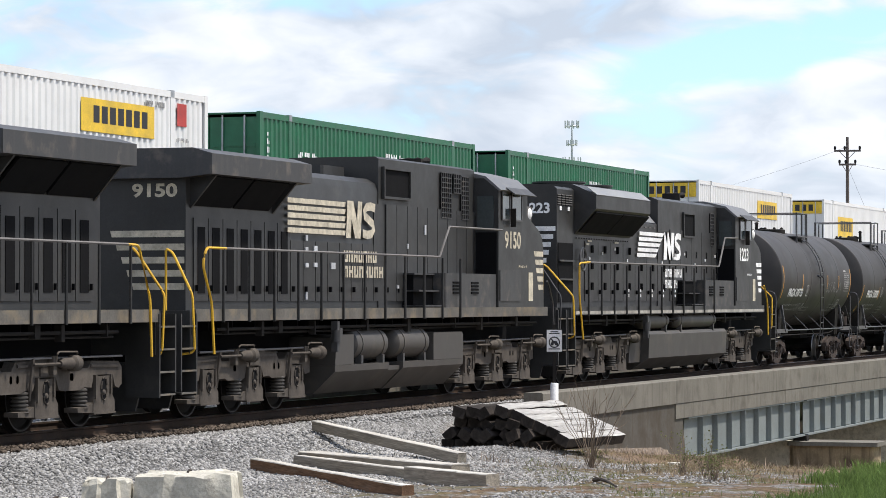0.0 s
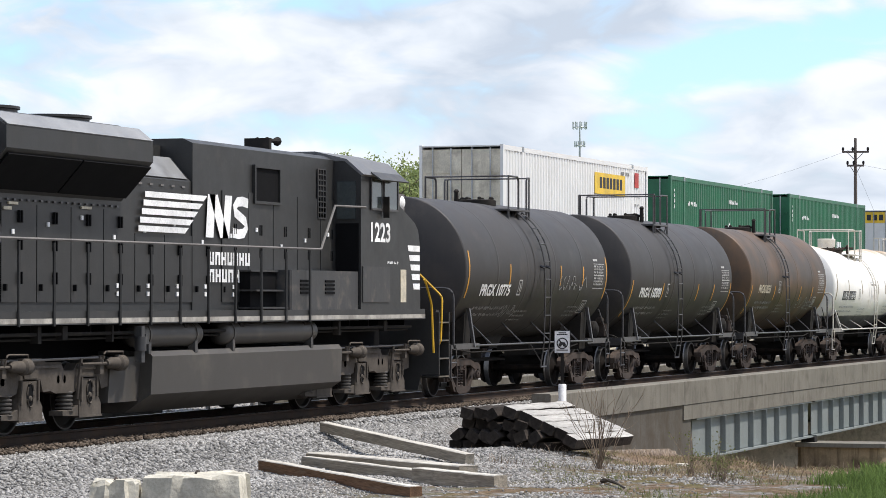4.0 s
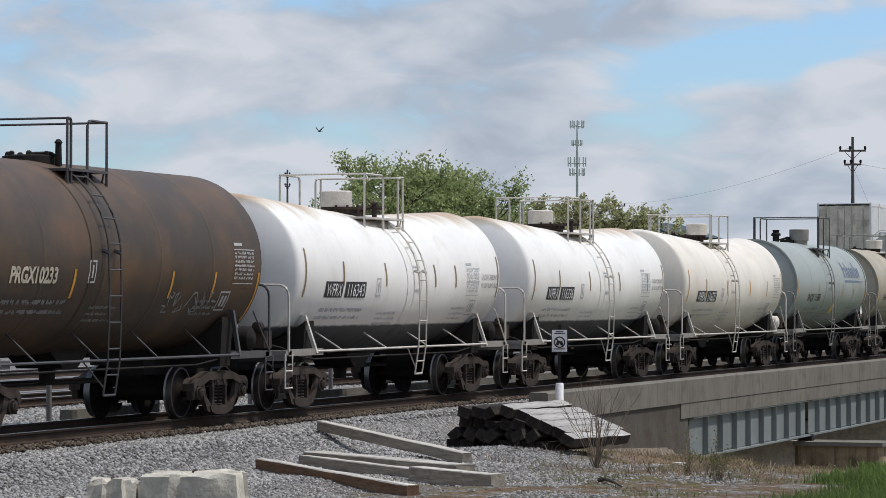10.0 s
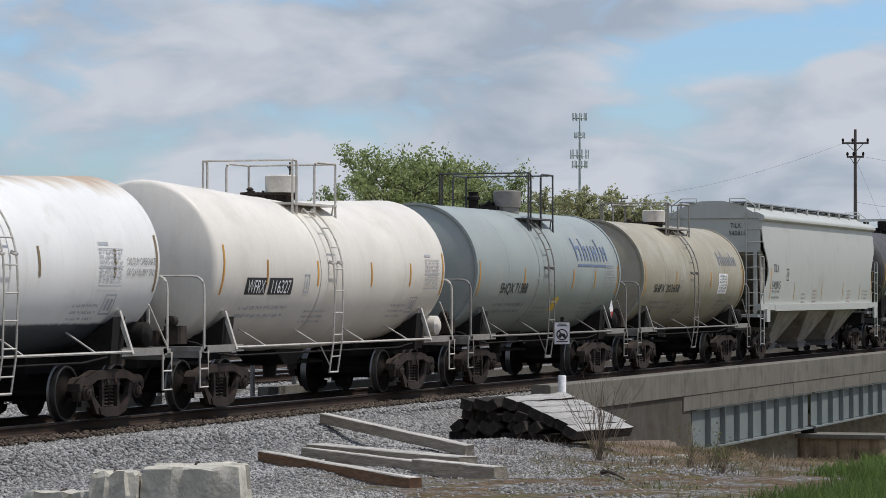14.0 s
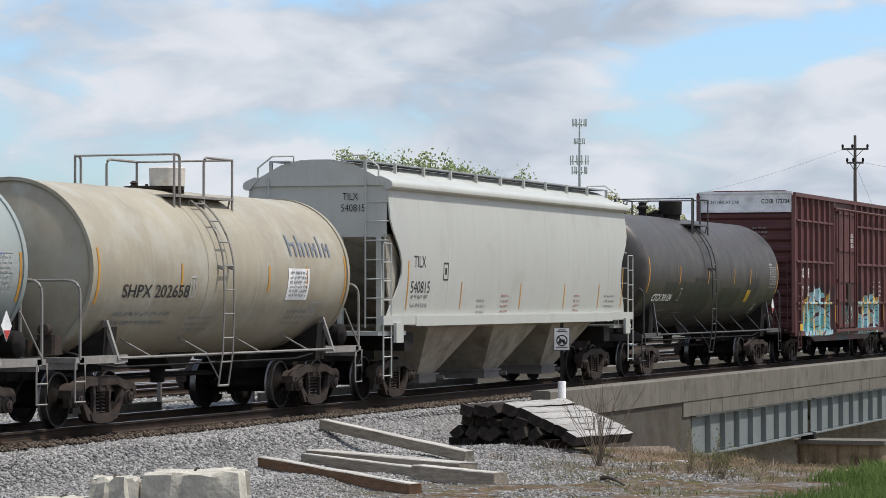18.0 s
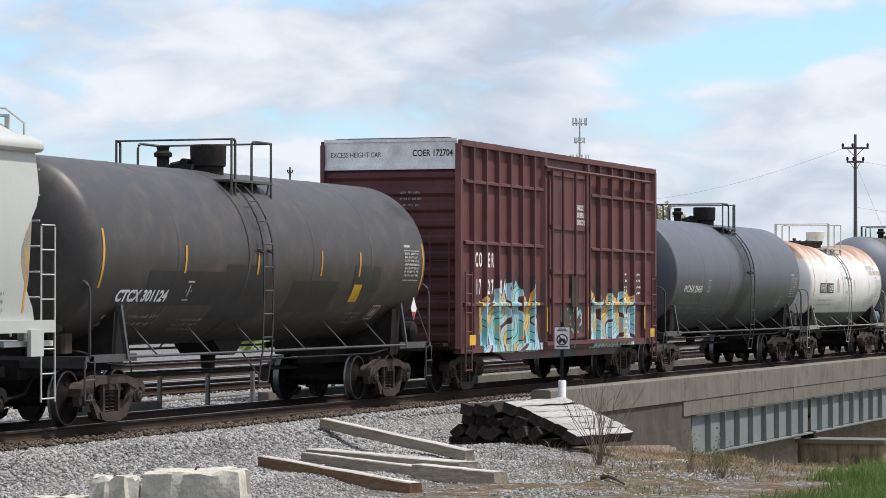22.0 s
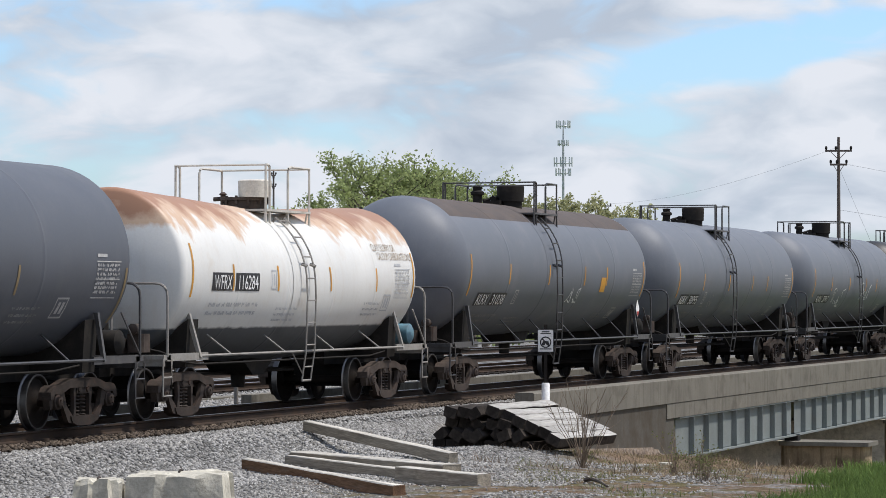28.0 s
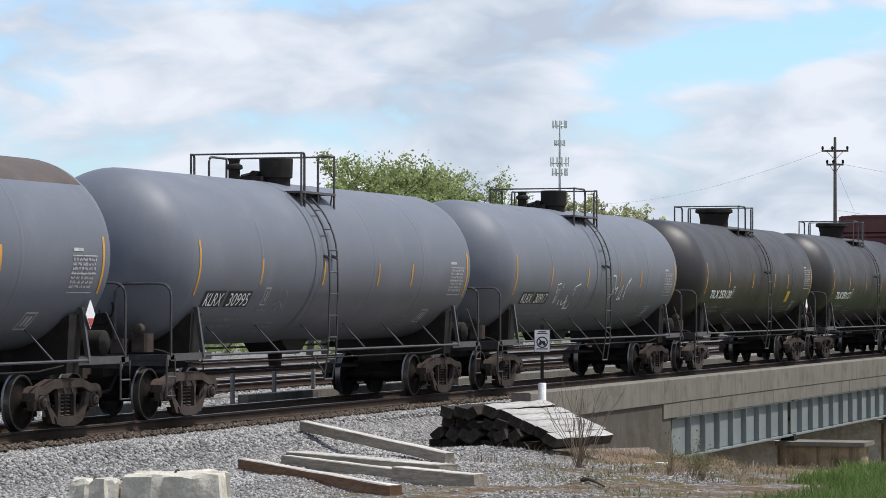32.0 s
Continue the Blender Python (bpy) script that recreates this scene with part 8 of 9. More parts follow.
def brand_blocks(car, x0, x1, z0, z1, y, mat, sides=(-1, 1)):
    """A road's mark as plain shapes: stripes running into two upright blocks, with two bars below."""
    for sd in sides:
        s = Shape()
        def quad(pts):
            pts = [(x0 + (x1 - x0) * a, z0 + (z1 - z0) * b) for a, b in pts]
            if sd > 0:
                pts = [(x0 + x1 - a, b) for a, b in pts]
            s.add([(a, sd * (y + 0.004), b) for a, b in pts], [tuple(range(len(pts)))])
        for i in range(5):
            b = 0.06 + i * 0.19
            lean = 0.0 if mat is CREAM else 0.014 * i
            far = 0.63 if mat is CREAM else 0.40 + 0.042 * i
            quad([(lean, b), (far, b), (far + (0.01 if mat is CREAM else 0.035), b + 0.13), (lean, b + 0.13)])
        k = 1.0 if mat is CREAM else 1.3
        for leg in ([(0.645, 0.0), (0.70, 0.0), (0.715, 1.0), (0.66, 1.0)], [(0.67, 1.0), (0.73, 1.0), (0.81, 0.0), (0.75, 0.0)], [(0.765, 0.0), (0.815, 0.0), (0.835, 1.0), (0.785, 1.0)]):
            quad([(0.835 - (0.835 - u) * k, v) for u, v in leg])
        bow = [(0.97, 0.85), (0.62, 0.89), (0.32, 0.87), (0.15, 0.75), (0.20, 0.61), (0.48, 0.52), (0.78, 0.42), (0.86, 0.27), (0.70, 0.14), (0.40, 0.11), (0.03, 0.14)]
        ribbon = []
        for q, (u, v) in enumerate(bow):
            (u0, v0), (u1, v1) = bow[max(q - 1, 0)], bow[min(q + 1, len(bow) - 1)]
            d = math.hypot(u1 - u0, v1 - v0)
            du, dv = (v0 - v1) / d * 0.115, (u1 - u0) / d * 0.115
            ribbon.append(((u - du, v - dv), (u + du, v + dv)))
        for (p0, p1), (q0, q1) in zip(ribbon, ribbon[1:]):
            quad([(0.838 + 0.158 * u, v) for u, v in (p0, q0, q1, p1)])
        part("brand_mark", s, mat, car)
        s = Shape()
        for r, (w, a0) in enumerate(((0.40, 0.62), (0.48, 0.62))):
            z = z0 - 0.46 - r * 0.29
            n = 7 + r
            for i in range(n):
                a = x0 + (x1 - x0) * (a0 + w * i / n)
                b = a + (x1 - x0) * w / n * 0.80
                if sd > 0:
                    a, b = x0 + x1 - b, x0 + x1 - a
                g, e = (b - a) * 0.34, 0.055
                bars = [(a, a + g, 0, 0.22), (b - g, b, 0, 0.22)] + [(a + g, b - g, *((0, e), (0.22 - e, 0.22), (0.085, 0.14))[(i + r) % 3])]
                for c0, c1, h0, h1 in bars:
                    s.add([(c0, sd * (y + 0.004), z + h0), (c1, sd * (y + 0.004), z + h0), (c1, sd * (y + 0.004), z + h1), (c0, sd * (y + 0.004), z + h1)], [(0, 1, 2, 3)])
        part("brand_block", s, mat, car)


# notices on the older units' hood doors: along, up, width, height
LABELS = ((-3.97, 2.57, 0.16, 0.08), (-3.53, 2.58, 0.16, 0.08), (-3.97, 2.88, 0.14, 0.06), (-3.53, 2.87, 0.16, 0.10), (-2.66, 2.55, 0.22, 0.12), (-3.95, 3.06, 0.10, 0.10), (-3.94, 1.98, 0.08, 0.22), (2.55, 3.3, 0.09, 0.2), (0.9, 2.2, 0.1, 0.07), (1.5, 3.0, 0.07, 0.1))


def locomotive(mid, number, gear, mark, big):
    """A six-axle road locomotive, cab towards +x. gear: 'thin' or 'flared' radiators. big: the newer one, with a longer smooth fuel tank."""
    lab = "black diesel locomotive, dusty, with white stripes and yellow handrails"
    car = rolling_stock("locomotive", lab, "locomotive", mid)
    HY = 0.95
    # underframe and deck
    s = Shape()
    s.box(-10.2, 9.4, -1.5, 1.5, 1.70, 1.78)
    part("deck", s, LOCO_BLACK, car)
    # black sill and ribs: the shade under the deck put into their colour
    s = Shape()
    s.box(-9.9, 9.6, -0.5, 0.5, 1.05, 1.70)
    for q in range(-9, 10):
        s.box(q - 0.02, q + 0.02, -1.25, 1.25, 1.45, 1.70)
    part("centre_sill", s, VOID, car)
    for sd in (-1, 1):
        s = Shape()
        s.box(-10.2, 9.4, min(sd * 1.48, sd * 1.54), max(sd * 1.48, sd * 1.54), 1.62, 1.82)
        sill = part("side_sill", s, LOCO_BLACK if big else SILL_TAN, car, "black side sill" if big else "dusty white side sill")
        if big:
            s = Shape()
            s.box(-10.2, 9.4, min(sd * 1.54, sd * 1.544), max(sd * 1.54, sd * 1.544), 1.64, 1.715)
            part("sill_stripe", s, SILL_PALE, sill, "dusty white reflective line")
        s = Shape()
        s.tube([(-9.0, sd * 1.38, 1.48), (9.0, sd * 1.38, 1.48)], 0.03, 6)
        s.tube([(-9.0, sd * 1.30, 1.40), (9.0, sd * 1.30, 1.42)], 0.02, 6)
        for i, x in enumerate((-8.6, -7.1, -6.3, -4.6, -1.9, 0.4, 3.3, 5.0, 7.4)):
            s.box(x, x + 0.05 + 0.06 * (i % 3), min(sd * 1.3, sd * 1.42), max(sd * 1.3, sd * 1.42), 1.40 - 0.05 * (i % 2), 1.6)
        part("pipe_run", s, STEEL_DARK, car)
    # long hood
    s = Shape()
    xe = -9.28 if gear == "thin" else -9.68
    low = [(-HY, 1.78), (-HY, 4.1), (-HY + 0.05, 4.24), (-HY + 0.2, 4.34), (-0.4, 4.38), (0.4, 4.38), (HY - 0.2, 4.34), (HY - 0.05, 4.24), (HY, 4.1), (HY, 1.78)]
    tall_ = [(-HY, 1.78), (-HY, 4.22), (-HY + 0.16, 4.42), (HY - 0.16, 4.42), (HY, 4.22), (HY, 1.78)]
    if gear == "thin":
        part("hood_section", Shape().prism("x", tall_, xe, -4.9), LOCO_BLACK, car, smooth=25)
        part("hood_section", Shape().prism("x", low, -4.9, -0.05), LOCO_BLACK, car, smooth=25)
        part("hood_section", Shape().prism("x", [(-HY * 1.02, 1.78), (-HY * 1.02, 4.74), (-HY * 0.95, 4.78), (HY * 0.95, 4.78), (HY * 1.02, 4.74), (HY * 1.02, 1.78)], -0.05, 5.88), LOCO_BLACK, car, smooth=25)
    else:
        part("hood_section", Shape().prism("x", [(-HY, 1.78), (-HY, 4.58), (-HY + 0.06, 4.64), (-0.4, 4.70), (0.4, 4.70), (HY - 0.06, 4.64), (HY, 4.58), (HY, 1.78)], xe, -3.4), LOCO_BLACK, car, smooth=25)
        part("hood_section", Shape().prism("x", [(-HY, 1.78), (-HY, 3.95), (-0.6, 4.35), (0.6, 4.35), (HY, 3.95), (HY, 1.78)], -3.4, -0.6), LOCO_BLACK, car, smooth=25)
        for sd in (-1, 1):
            s = Shape()
            s.prism("x", [(sd * 0.935, 3.985), (sd * 0.62, 4.345), (sd * 0.63, 4.353), (sd * 0.945, 3.993)], -3.2, -0.75)
            part("hood_slope", s, HOOD_EDGE, car, "dust-bleached sloping hood panel")
            s = Shape()
            for q in range(9):
                slab(s, -3.1 + q * 0.42, -2.98 + q * 0.42, 3.84, 3.87, HY, sd)
            part("vent_slot", s, GALV_DULL, car)
        part("hood_section", Shape().prism("x", [(-HY * 1.03, 1.78), (-HY * 1.03, 4.6), (-0.8, 4.68), (0.8, 4.68), (HY * 1.03, 4.6), (HY * 1.03, 1.78)], -0.6, 5.88), LOCO_BLACK, car, smooth=25)
    # hood doors
    for sd in (-1, 1):
        x = xe + (2.3 if big else 0.3)
        while x < 5.3:
            w = 1.14 if big else 0.62
            z1 = 3.35 if x < -4.8 else 3.05 if x < -0.3 else 3.85
            if gear == "flared" and x < -3.6:
                z1 = 3.4
            s = Shape()
            slab(s, x, x + w - 0.03, 1.95, z1, HY + (0.03 if x > 0.1 else 0), sd)
            door = part("hood_door", s, LOCO_BLACK, car)
            s = Shape()
            s.box(x + 0.06, x + 0.10, min(sd * (HY + 0.02), sd * (HY + 0.07)), max(sd * (HY + 0.02), sd * (HY + 0.06)), 2.12, 2.22)
            part("latch", s, VOID, door)
            if big:
                s = Shape()
                h = 2.9 + 0.4 * ((x * 7.3) % 1.0)
                up = HY + (0.053 if x > 0.1 else 0.023)
                slab(s, x + 0.3, x + 0.37, h, h + 0.07, up, sd)
                if big and -4.5 < x < 1.0:
                    slab(s, x + 0.42, x + 0.50, 2.05, 2.12, up, sd)
                    slab(s, x + 0.42, x + 0.50, 2.18, 2.25, up, sd)
                part("safety_label", s, WHITE, door)
            if big:
                for zl in (2.22, 2.72, 3.12):
                    if zl + 0.2 < z1:
                        s = Shape()
                        for dx in (0.50, 0.58):
                            s.box(x + dx, x + dx + 0.03, min(sd * (HY + 0.02), sd * (HY + 0.06)), max(sd * (HY + 0.02), sd * (HY + 0.06)), zl, zl + 0.18)
                        part("latch", s, VOID, door)
            if gear == "thin" and x < -5.2:
                s = Shape()
                s.box(x + 0.15, x + 0.45, min(sd * (HY + 0.021), sd * (HY + 0.03)), max(sd * (HY + 0.021), sd * (HY + 0.03)), 2.08, 3.2)
                part("louvre", s, VOID, door)
            x += w
        if not big:
            for q, h, w, t in LABELS:
                s = Shape()
                slab(s, q, q + w, h, h + t, HY + (0.053 if q > 0.1 else 0.023), sd)
                part("safety_label", s, GREY_PRINT, car)
    # radiators
    if gear == "thin":
        s = Shape()
        s.prism("x", [(-1.5, 4.06), (-1.5, 4.40), (-1.15, 4.50), (1.15, 4.50), (1.5, 4.40), (1.5, 4.06), (0.9, 4.0), (-0.9, 4.0)], -9.45, -4.95)
        rad = part("radiator", s, LOCO_GREY, car, "dusty grey radiator wing")
        for sd in (-1, 1):
            for i in range(2):
                s = Shape()
                s.prism("x", [(sd * 0.97, 3.55), (sd * 1.38, 4.02), (sd * 1.36, 4.05), (sd * 0.95, 3.62)], -9.0 + i * 1.7, -7.4 + i * 1.7)
                part("radiator_grille", s, VOID, rad)
            for gx in (-9.10, -5.5):
                s = Shape()
                s.prism("x", [(sd * 0.95, 3.5), (sd * 1.42, 4.05), (sd * 0.95, 4.05)], gx, gx + 0.06)
                part("radiator_gusset", s, LOCO_BLACK, rad)
    else:
        s = Shape()
        a, b = -8.25, -3.3
        sec = [(-HY, 3.54), (-1.5, 4.15), (-1.5, 4.47), (-1.05, 4.68), (-0.9, 4.74), (0.9, 4.74), (1.05, 4.68), (1.5, 4.47), (1.5, 4.15), (HY, 3.54)]
        s.prism("x", sec, a, b)
        rad = part("radiator", s, LOCO_BLACK, car, "flared dark radiator housing")
        for sd in (-1, 1):
            # pale strip painting the sunlit upper edge
            s = Shape()
            s.prism("x", [(sd * 1.503, 4.475), (sd * 1.26, 4.668), (sd * 1.26, 4.68), (sd * 1.512, 4.484)], a + 0.02, b - 0.02)
            part("radiator_edge", s, HOOD_EDGE, rad, "upper edge in a painted sunlit grey")
            for i in range(2):
                s = Shape()
                s.prism("x", [(sd * 1.02, 3.60), (sd * 1.46, 4.08), (sd * 1.475, 4.06), (sd * 1.035, 3.585)], a + 0.12 + i * 2.44, a + 2.5 + i * 2.44)
                part("radiator_grille", s, VOID, rad)
        for xx in (-6.35, -3.9):
            s = Shape()
            s.lathe("z", [(4.60, 0.62), (4.82, 0.62), (4.83, 0.66), (4.87, 0.66), (4.87, 0.58), (4.84, 0.5), (4.84, 0.0)], 28, (xx, 0, 0))
            part("cooling_fan", s, LOCO_BLACK, rad)
    if gear == "flared":
        for sd in (-1, 1):
            # flat pale lines: the lit lips of the louvres, painted on
            s = Shape()
            for i in range(5):
                for j in range(4):
                    slab(s, xe + 0.04 + j * 0.31, xe + 0.29 + j * 0.31, 4.22 + i * 0.055, 4.238 + i * 0.055, HY, sd)
            part("louvre", s, GALV_DULL, car)
            # flat black lines just below them: the shade in each slot
            s = Shape()
            for i in range(5):
                for j in range(4):
                    slab(s, xe + 0.04 + j * 0.31, xe + 0.29 + j * 0.31, 4.20 + i * 0.055, 4.218 + i * 0.055, HY, sd)
            part("louvre", s, VOID, car)
            s = Shape()
            for q in (-9.48, -8.82):
                slab(s, q, q + 0.15, 4.08, 4.18, HY, sd)
            part("safety_label", s, WHITE, car)
            s = Shape()
            slab(s, -7.35, -7.1, 3.30, 3.35, HY + 0.025, sd)
            slab(s, -7.2, -6.9, 3.38, 3.42, HY + 0.025, sd)
            slab(s, -4.8, -4.45, 3.38, 3.42, HY + 0.025, sd)
            part("safety_label", s, CREAM, car)
            s = Shape()
            for q in range(22):
                s.box(-8.1 + q * 0.218, -8.03 + q * 0.218, min(sd * HY, sd * (HY + 0.03)), max(sd * HY, sd * (HY + 0.03)), 3.44, 3.47)
            part("hinge_row", s, TRIM, car)
            # flat black slab on the flank, painting in the ladder recess's shade
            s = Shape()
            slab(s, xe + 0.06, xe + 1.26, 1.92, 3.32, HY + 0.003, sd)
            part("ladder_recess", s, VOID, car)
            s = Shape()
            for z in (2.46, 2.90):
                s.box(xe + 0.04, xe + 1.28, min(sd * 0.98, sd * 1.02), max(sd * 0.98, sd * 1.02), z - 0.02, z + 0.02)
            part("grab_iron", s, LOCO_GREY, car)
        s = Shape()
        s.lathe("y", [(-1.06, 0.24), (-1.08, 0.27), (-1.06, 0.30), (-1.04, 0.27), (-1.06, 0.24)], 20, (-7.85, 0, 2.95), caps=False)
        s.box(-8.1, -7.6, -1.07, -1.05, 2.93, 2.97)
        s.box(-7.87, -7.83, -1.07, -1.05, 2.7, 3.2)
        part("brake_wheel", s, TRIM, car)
        # flat black slab: the shaded recess behind the brake wheel, painted on
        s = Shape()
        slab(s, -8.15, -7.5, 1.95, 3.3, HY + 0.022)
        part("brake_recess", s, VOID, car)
    # blower box openings and roof fittings
    for sd in (-1, 1):
        s = Shape()
        if gear == "thin":
            slab(s, 0.16, 1.64, 4.01, 4.54, HY + 0.025, sd)
        else:
            slab(s, 2.0, 3.1, 3.72, 4.3, HY + 0.035, sd)
        screen = part("intake_screen", s, VOID, car)
        fx0, fx1, fz0, fz1 = (0.16, 1.64, 4.01, 4.54) if gear == "thin" else (2.0, 3.1, 3.72, 4.3)
        s = Shape()
        for p0, p1, q0, q1 in ((fx0 - 0.05, fx1 + 0.05, fz1, fz1 + 0.05), (fx0 - 0.05, fx1 + 0.05, fz0 - 0.05, fz0), (fx0 - 0.05, fx0, fz0, fz1), (fx1, fx1 + 0.05, fz0, fz1)):
            s.box(p0, p1, min(sd * (HY + 0.02), sd * (HY + 0.09)), max(sd * (HY + 0.02), sd * (HY + 0.09)), q0, q1)
        part("screen_frame", s, LOCO_BLACK, screen)
        # lattice grilles ahead of the cab
        for g0, g1, h0, h1 in ((3.62, 4.26, 3.68, 4.62), (4.42, 4.86, 4.22, 4.62), (4.92, 5.4, 3.68, 4.58)) if gear == "thin" else ((5.0, 5.4, 3.5, 4.4),):
            s = Shape()
            slab(s, g0, g1, h0, h1, HY + 0.03, sd)
            grille = part("grille", s, VOID, car)
            s = Shape()
            k = max(3, round((g1 - g0) / 0.13))
            for i in range(k + 1):
                q = g0 + (g1 - g0) * i / k
                s.box(q - 0.012, q + 0.012, min(sd * (HY + 0.05), sd * (HY + 0.065)), max(sd * (HY + 0.05), sd * (HY + 0.065)), h0, h1)
            k = round((h1 - h0) / 0.1)
            for i in range(k + 1):
                q = h0 + (h1 - h0) * i / k
                s.box(g0, g1, min(sd * (HY + 0.05), sd * (HY + 0.067)), max(sd * (HY + 0.05), sd * (HY + 0.067)), q - 0.01, q + 0.01)
            part("lattice", s, LOCO_GREY, grille)
        s = Shape()
        s.box(2.53, 5.87, min(sd * HY, sd * 1.48), max(sd * HY, sd * 1.48), 1.8, 2.52, 0.03)
        part("side_cabinet", s, LOCO_GREY, car)
        for i in range(2):
            s = Shape()
            for j in range(4):
                slab(s, 2.95 + i * 1.2, 3.4 + i * 1.2, 2.1 + j * 0.07, 2.14 + j * 0.07, 1.48, sd)
            part("vent", s, VOID, car)
        # black box, coloured as the shade behind the open steps
        s = Shape()
        s.box(1.35, 2.53, min(sd * HY, sd * 1.2), max(sd * HY, sd * 1.2), 1.82, 2.5)
        box = part("step_box", s, VOID, car)
        for zs in (1.84, 2.14, 2.48):
            s = Shape()
            s.box(1.3, 2.53, min(sd * 1.0, sd * (1.44 - 0.3 * (zs - 1.8))), max(sd * 1.0, sd * (1.44 - 0.3 * (zs - 1.8))), zs, zs + 0.03)
            part("step", s, LOCO_GREY, box)
    s = Shape()
    s.box(-1.6, -0.4, -0.4, 0.4, 4.3, 4.56, 0.05)
    s.lathe("z", [(4.4, 0.22), (4.62, 0.2)], 14, (-3.0, 0.1, 0))
    part("exhaust_stack", s, LOCO_BLACK, car)
    s = Shape()
    for i, y in enumerate((-0.2, 0.0, 0.2)):
        s.lathe("x", [(4.6, 0.03), (4.9, 0.05), (5.0, 0.09)], 8, (0, y, 4.92))
    s.box(4.5, 4.6, -0.25, 0.25, 4.62, 4.96)
    part("horn", s, STEEL_DARK, car)
    # cab
    s = Shape()
    CW = 1.52
    sec = [(-CW, 1.8), (-CW, 4.33), (-1.22, 4.6), (-0.6, 4.74), (0.6, 4.74), (1.22, 4.6), (CW, 4.33), (CW, 1.8)]
    s.prism("x", sec, 5.88, 7.95)
    s.prism("y", [(7.95, 1.8), (9.23, 1.8), (9.2, 3.1), (9.1, 3.36), (8.9, 3.5), (7.95, 3.84)], -1.5, 1.5)
    s.prism("y", [(7.94, 3.8), (8.1, 3.8), (8.0, 4.35), (7.94, 4.4)], -1.3, 1.3)
    cab = part("cab", s, LOCO_BLACK, car, smooth=25)
    s = Shape()
    s.prism("x", [(-1.58, 4.33), (-1.24, 4.62), (-0.6, 4.77), (0.6, 4.77), (1.24, 4.62), (1.58, 4.33), (1.54, 4.3), (1.2, 4.58), (-1.2, 4.58), (-1.54, 4.3)], 5.86, 8.1)
    part("roof", s, RADIATOR_TOP, cab, "dusty grey cab roof")
    for y0, y1 in ((-1.5, -1.02), (1.02, 1.5)):
        s = Shape()
        s.box(5.85, 5.878, y0 + 0.08, y1 - 0.03, 3.5, 4.2)
        part("rear_window", s, GLASS, cab, "dark rear cab window")
        # door plate in black: the cab's shaded rear wall put into its colour
        s = Shape()
        s.box(5.862, 5.878, y0 + 0.02, y1, 1.9, 3.42)
        part("rear_door", s, VOID, cab)
    for sd in (-1, 1):
        s = Shape()
        s.prism("x", [(sd * 1.54, 4.40), (sd * 1.75, 4.25), (sd * 1.74, 4.23), (sd * 1.54, 4.37)], 6.35, 7.9)
        part("sunshade", s, LOCO_GREY, cab)
        for a, b in ((6.4, 6.95), (7.1, 7.8)) if big else ((6.11, 6.6), (6.78, 7.46)):
            s = Shape()
            slab(s, a, b, 3.72, 4.26, CW, sd)
            win = part("side_window", s, GLASS, cab, "dark side window pane")
            s = Shape()
            for p0, p1, q0, q1 in ((a - 0.03, b + 0.03, 3.68, 3.72), (a - 0.03, b + 0.03, 4.26, 4.30), (a - 0.04, a, 3.68, 4.30), (b, b + 0.04, 3.68, 4.30)):
                slab(s, p0, p1, q0, q1, CW + 0.012, sd)
            part("window_frame", s, TRIM, win)
        s = Shape()
        s.box(6.67 + 0.35 * big, 6.70 + 0.35 * big, min(sd * 1.54, sd * 1.66), max(sd * 1.54, sd * 1.66), 3.55, 3.95)
        part("mirror", s, STEEL_DARK, cab)
        s = Shape()
        def cabtext(a, b):
            return (6.30 + a if sd < 0 else 7.46 - a, sd * (CW + 0.006), 3.10 + b)
        write_on(s, number, 0.5, cabtext, bold=0.012, width=1.15)
        bars_on(s, lambda a, b: ((7.3 + a) if sd < 0 else 7.9 - a, sd * (CW + 0.006), 2.68 + b), 1, 0.05, 0.05, 0.6, 4)
        part("number", s, mark, cab)
        s = Shape()
        for i in range(5):
            z = 2.2 + i * 0.185
            lo = 8.78 - 0.075 * i
            s.add([(lo + 0.05, sd * 1.506, z), (9.18, sd * 1.506, z), (9.18, sd * 1.506, z + 0.115), (lo, sd * 1.506, z + 0.115)], [(0, 1, 2, 3)])
        part("nose_stripe", s, mark, cab)
        s = Shape()
        s.box(8.08, 8.4, min(sd * 1.502, sd * 1.508), max(sd * 1.502, sd * 1.508), 1.95, 2.58)
        part("worn_patch", s, CREAM, cab)
        s = Shape()
        slab(s, 5.95, 7.4, 1.95, 2.62, CW, sd)
        part("cab_panel", s, LOCO_GREY, cab)
    for y0, y1 in ((-1.2, -0.65), (-0.55, 0.0), (0.05, 0.6), (0.7, 1.2)):
        s = Shape()
        s.prism("y", [(8.09, 3.86), (8.115, 3.86), (8.02, 4.3), (8.0, 4.3)], y0, y1)
        part("windshield", s, GLASS, cab)
    s = Shape()
    for sd in (-1, 1):
        s = Shape()
        s.box(8.0, 8.42, min(sd * 1.22, sd * 1.48), max(sd * 1.22, sd * 1.48), 3.66, 4.04, 0.05)
        lamp = part("headlight", s, GALV_DULL, cab, "grey headlight housing")
        s = Shape()
        s.lathe("y", [(sd * 1.52, 0.0), (sd * 1.515, 0.08), (sd * 1.48, 0.13)], 16, (8.24, 0, 3.88))
        part("lens", s, WHITE, lamp)
    # rear end face: number and stripes
    s = Shape()
    if gear == "thin":
        write_on(s, number, 0.30, lambda a, b: (xe - 0.006, 0.03 - a, 3.70 + b), bold=0.01, width=0.83)
    else:
        write_on(s, number, 0.33, lambda a, b: (xe - 0.006, -0.10 - a, 4.02 + b), bold=0.01, width=0.68)
    part("number", s, mark, car)
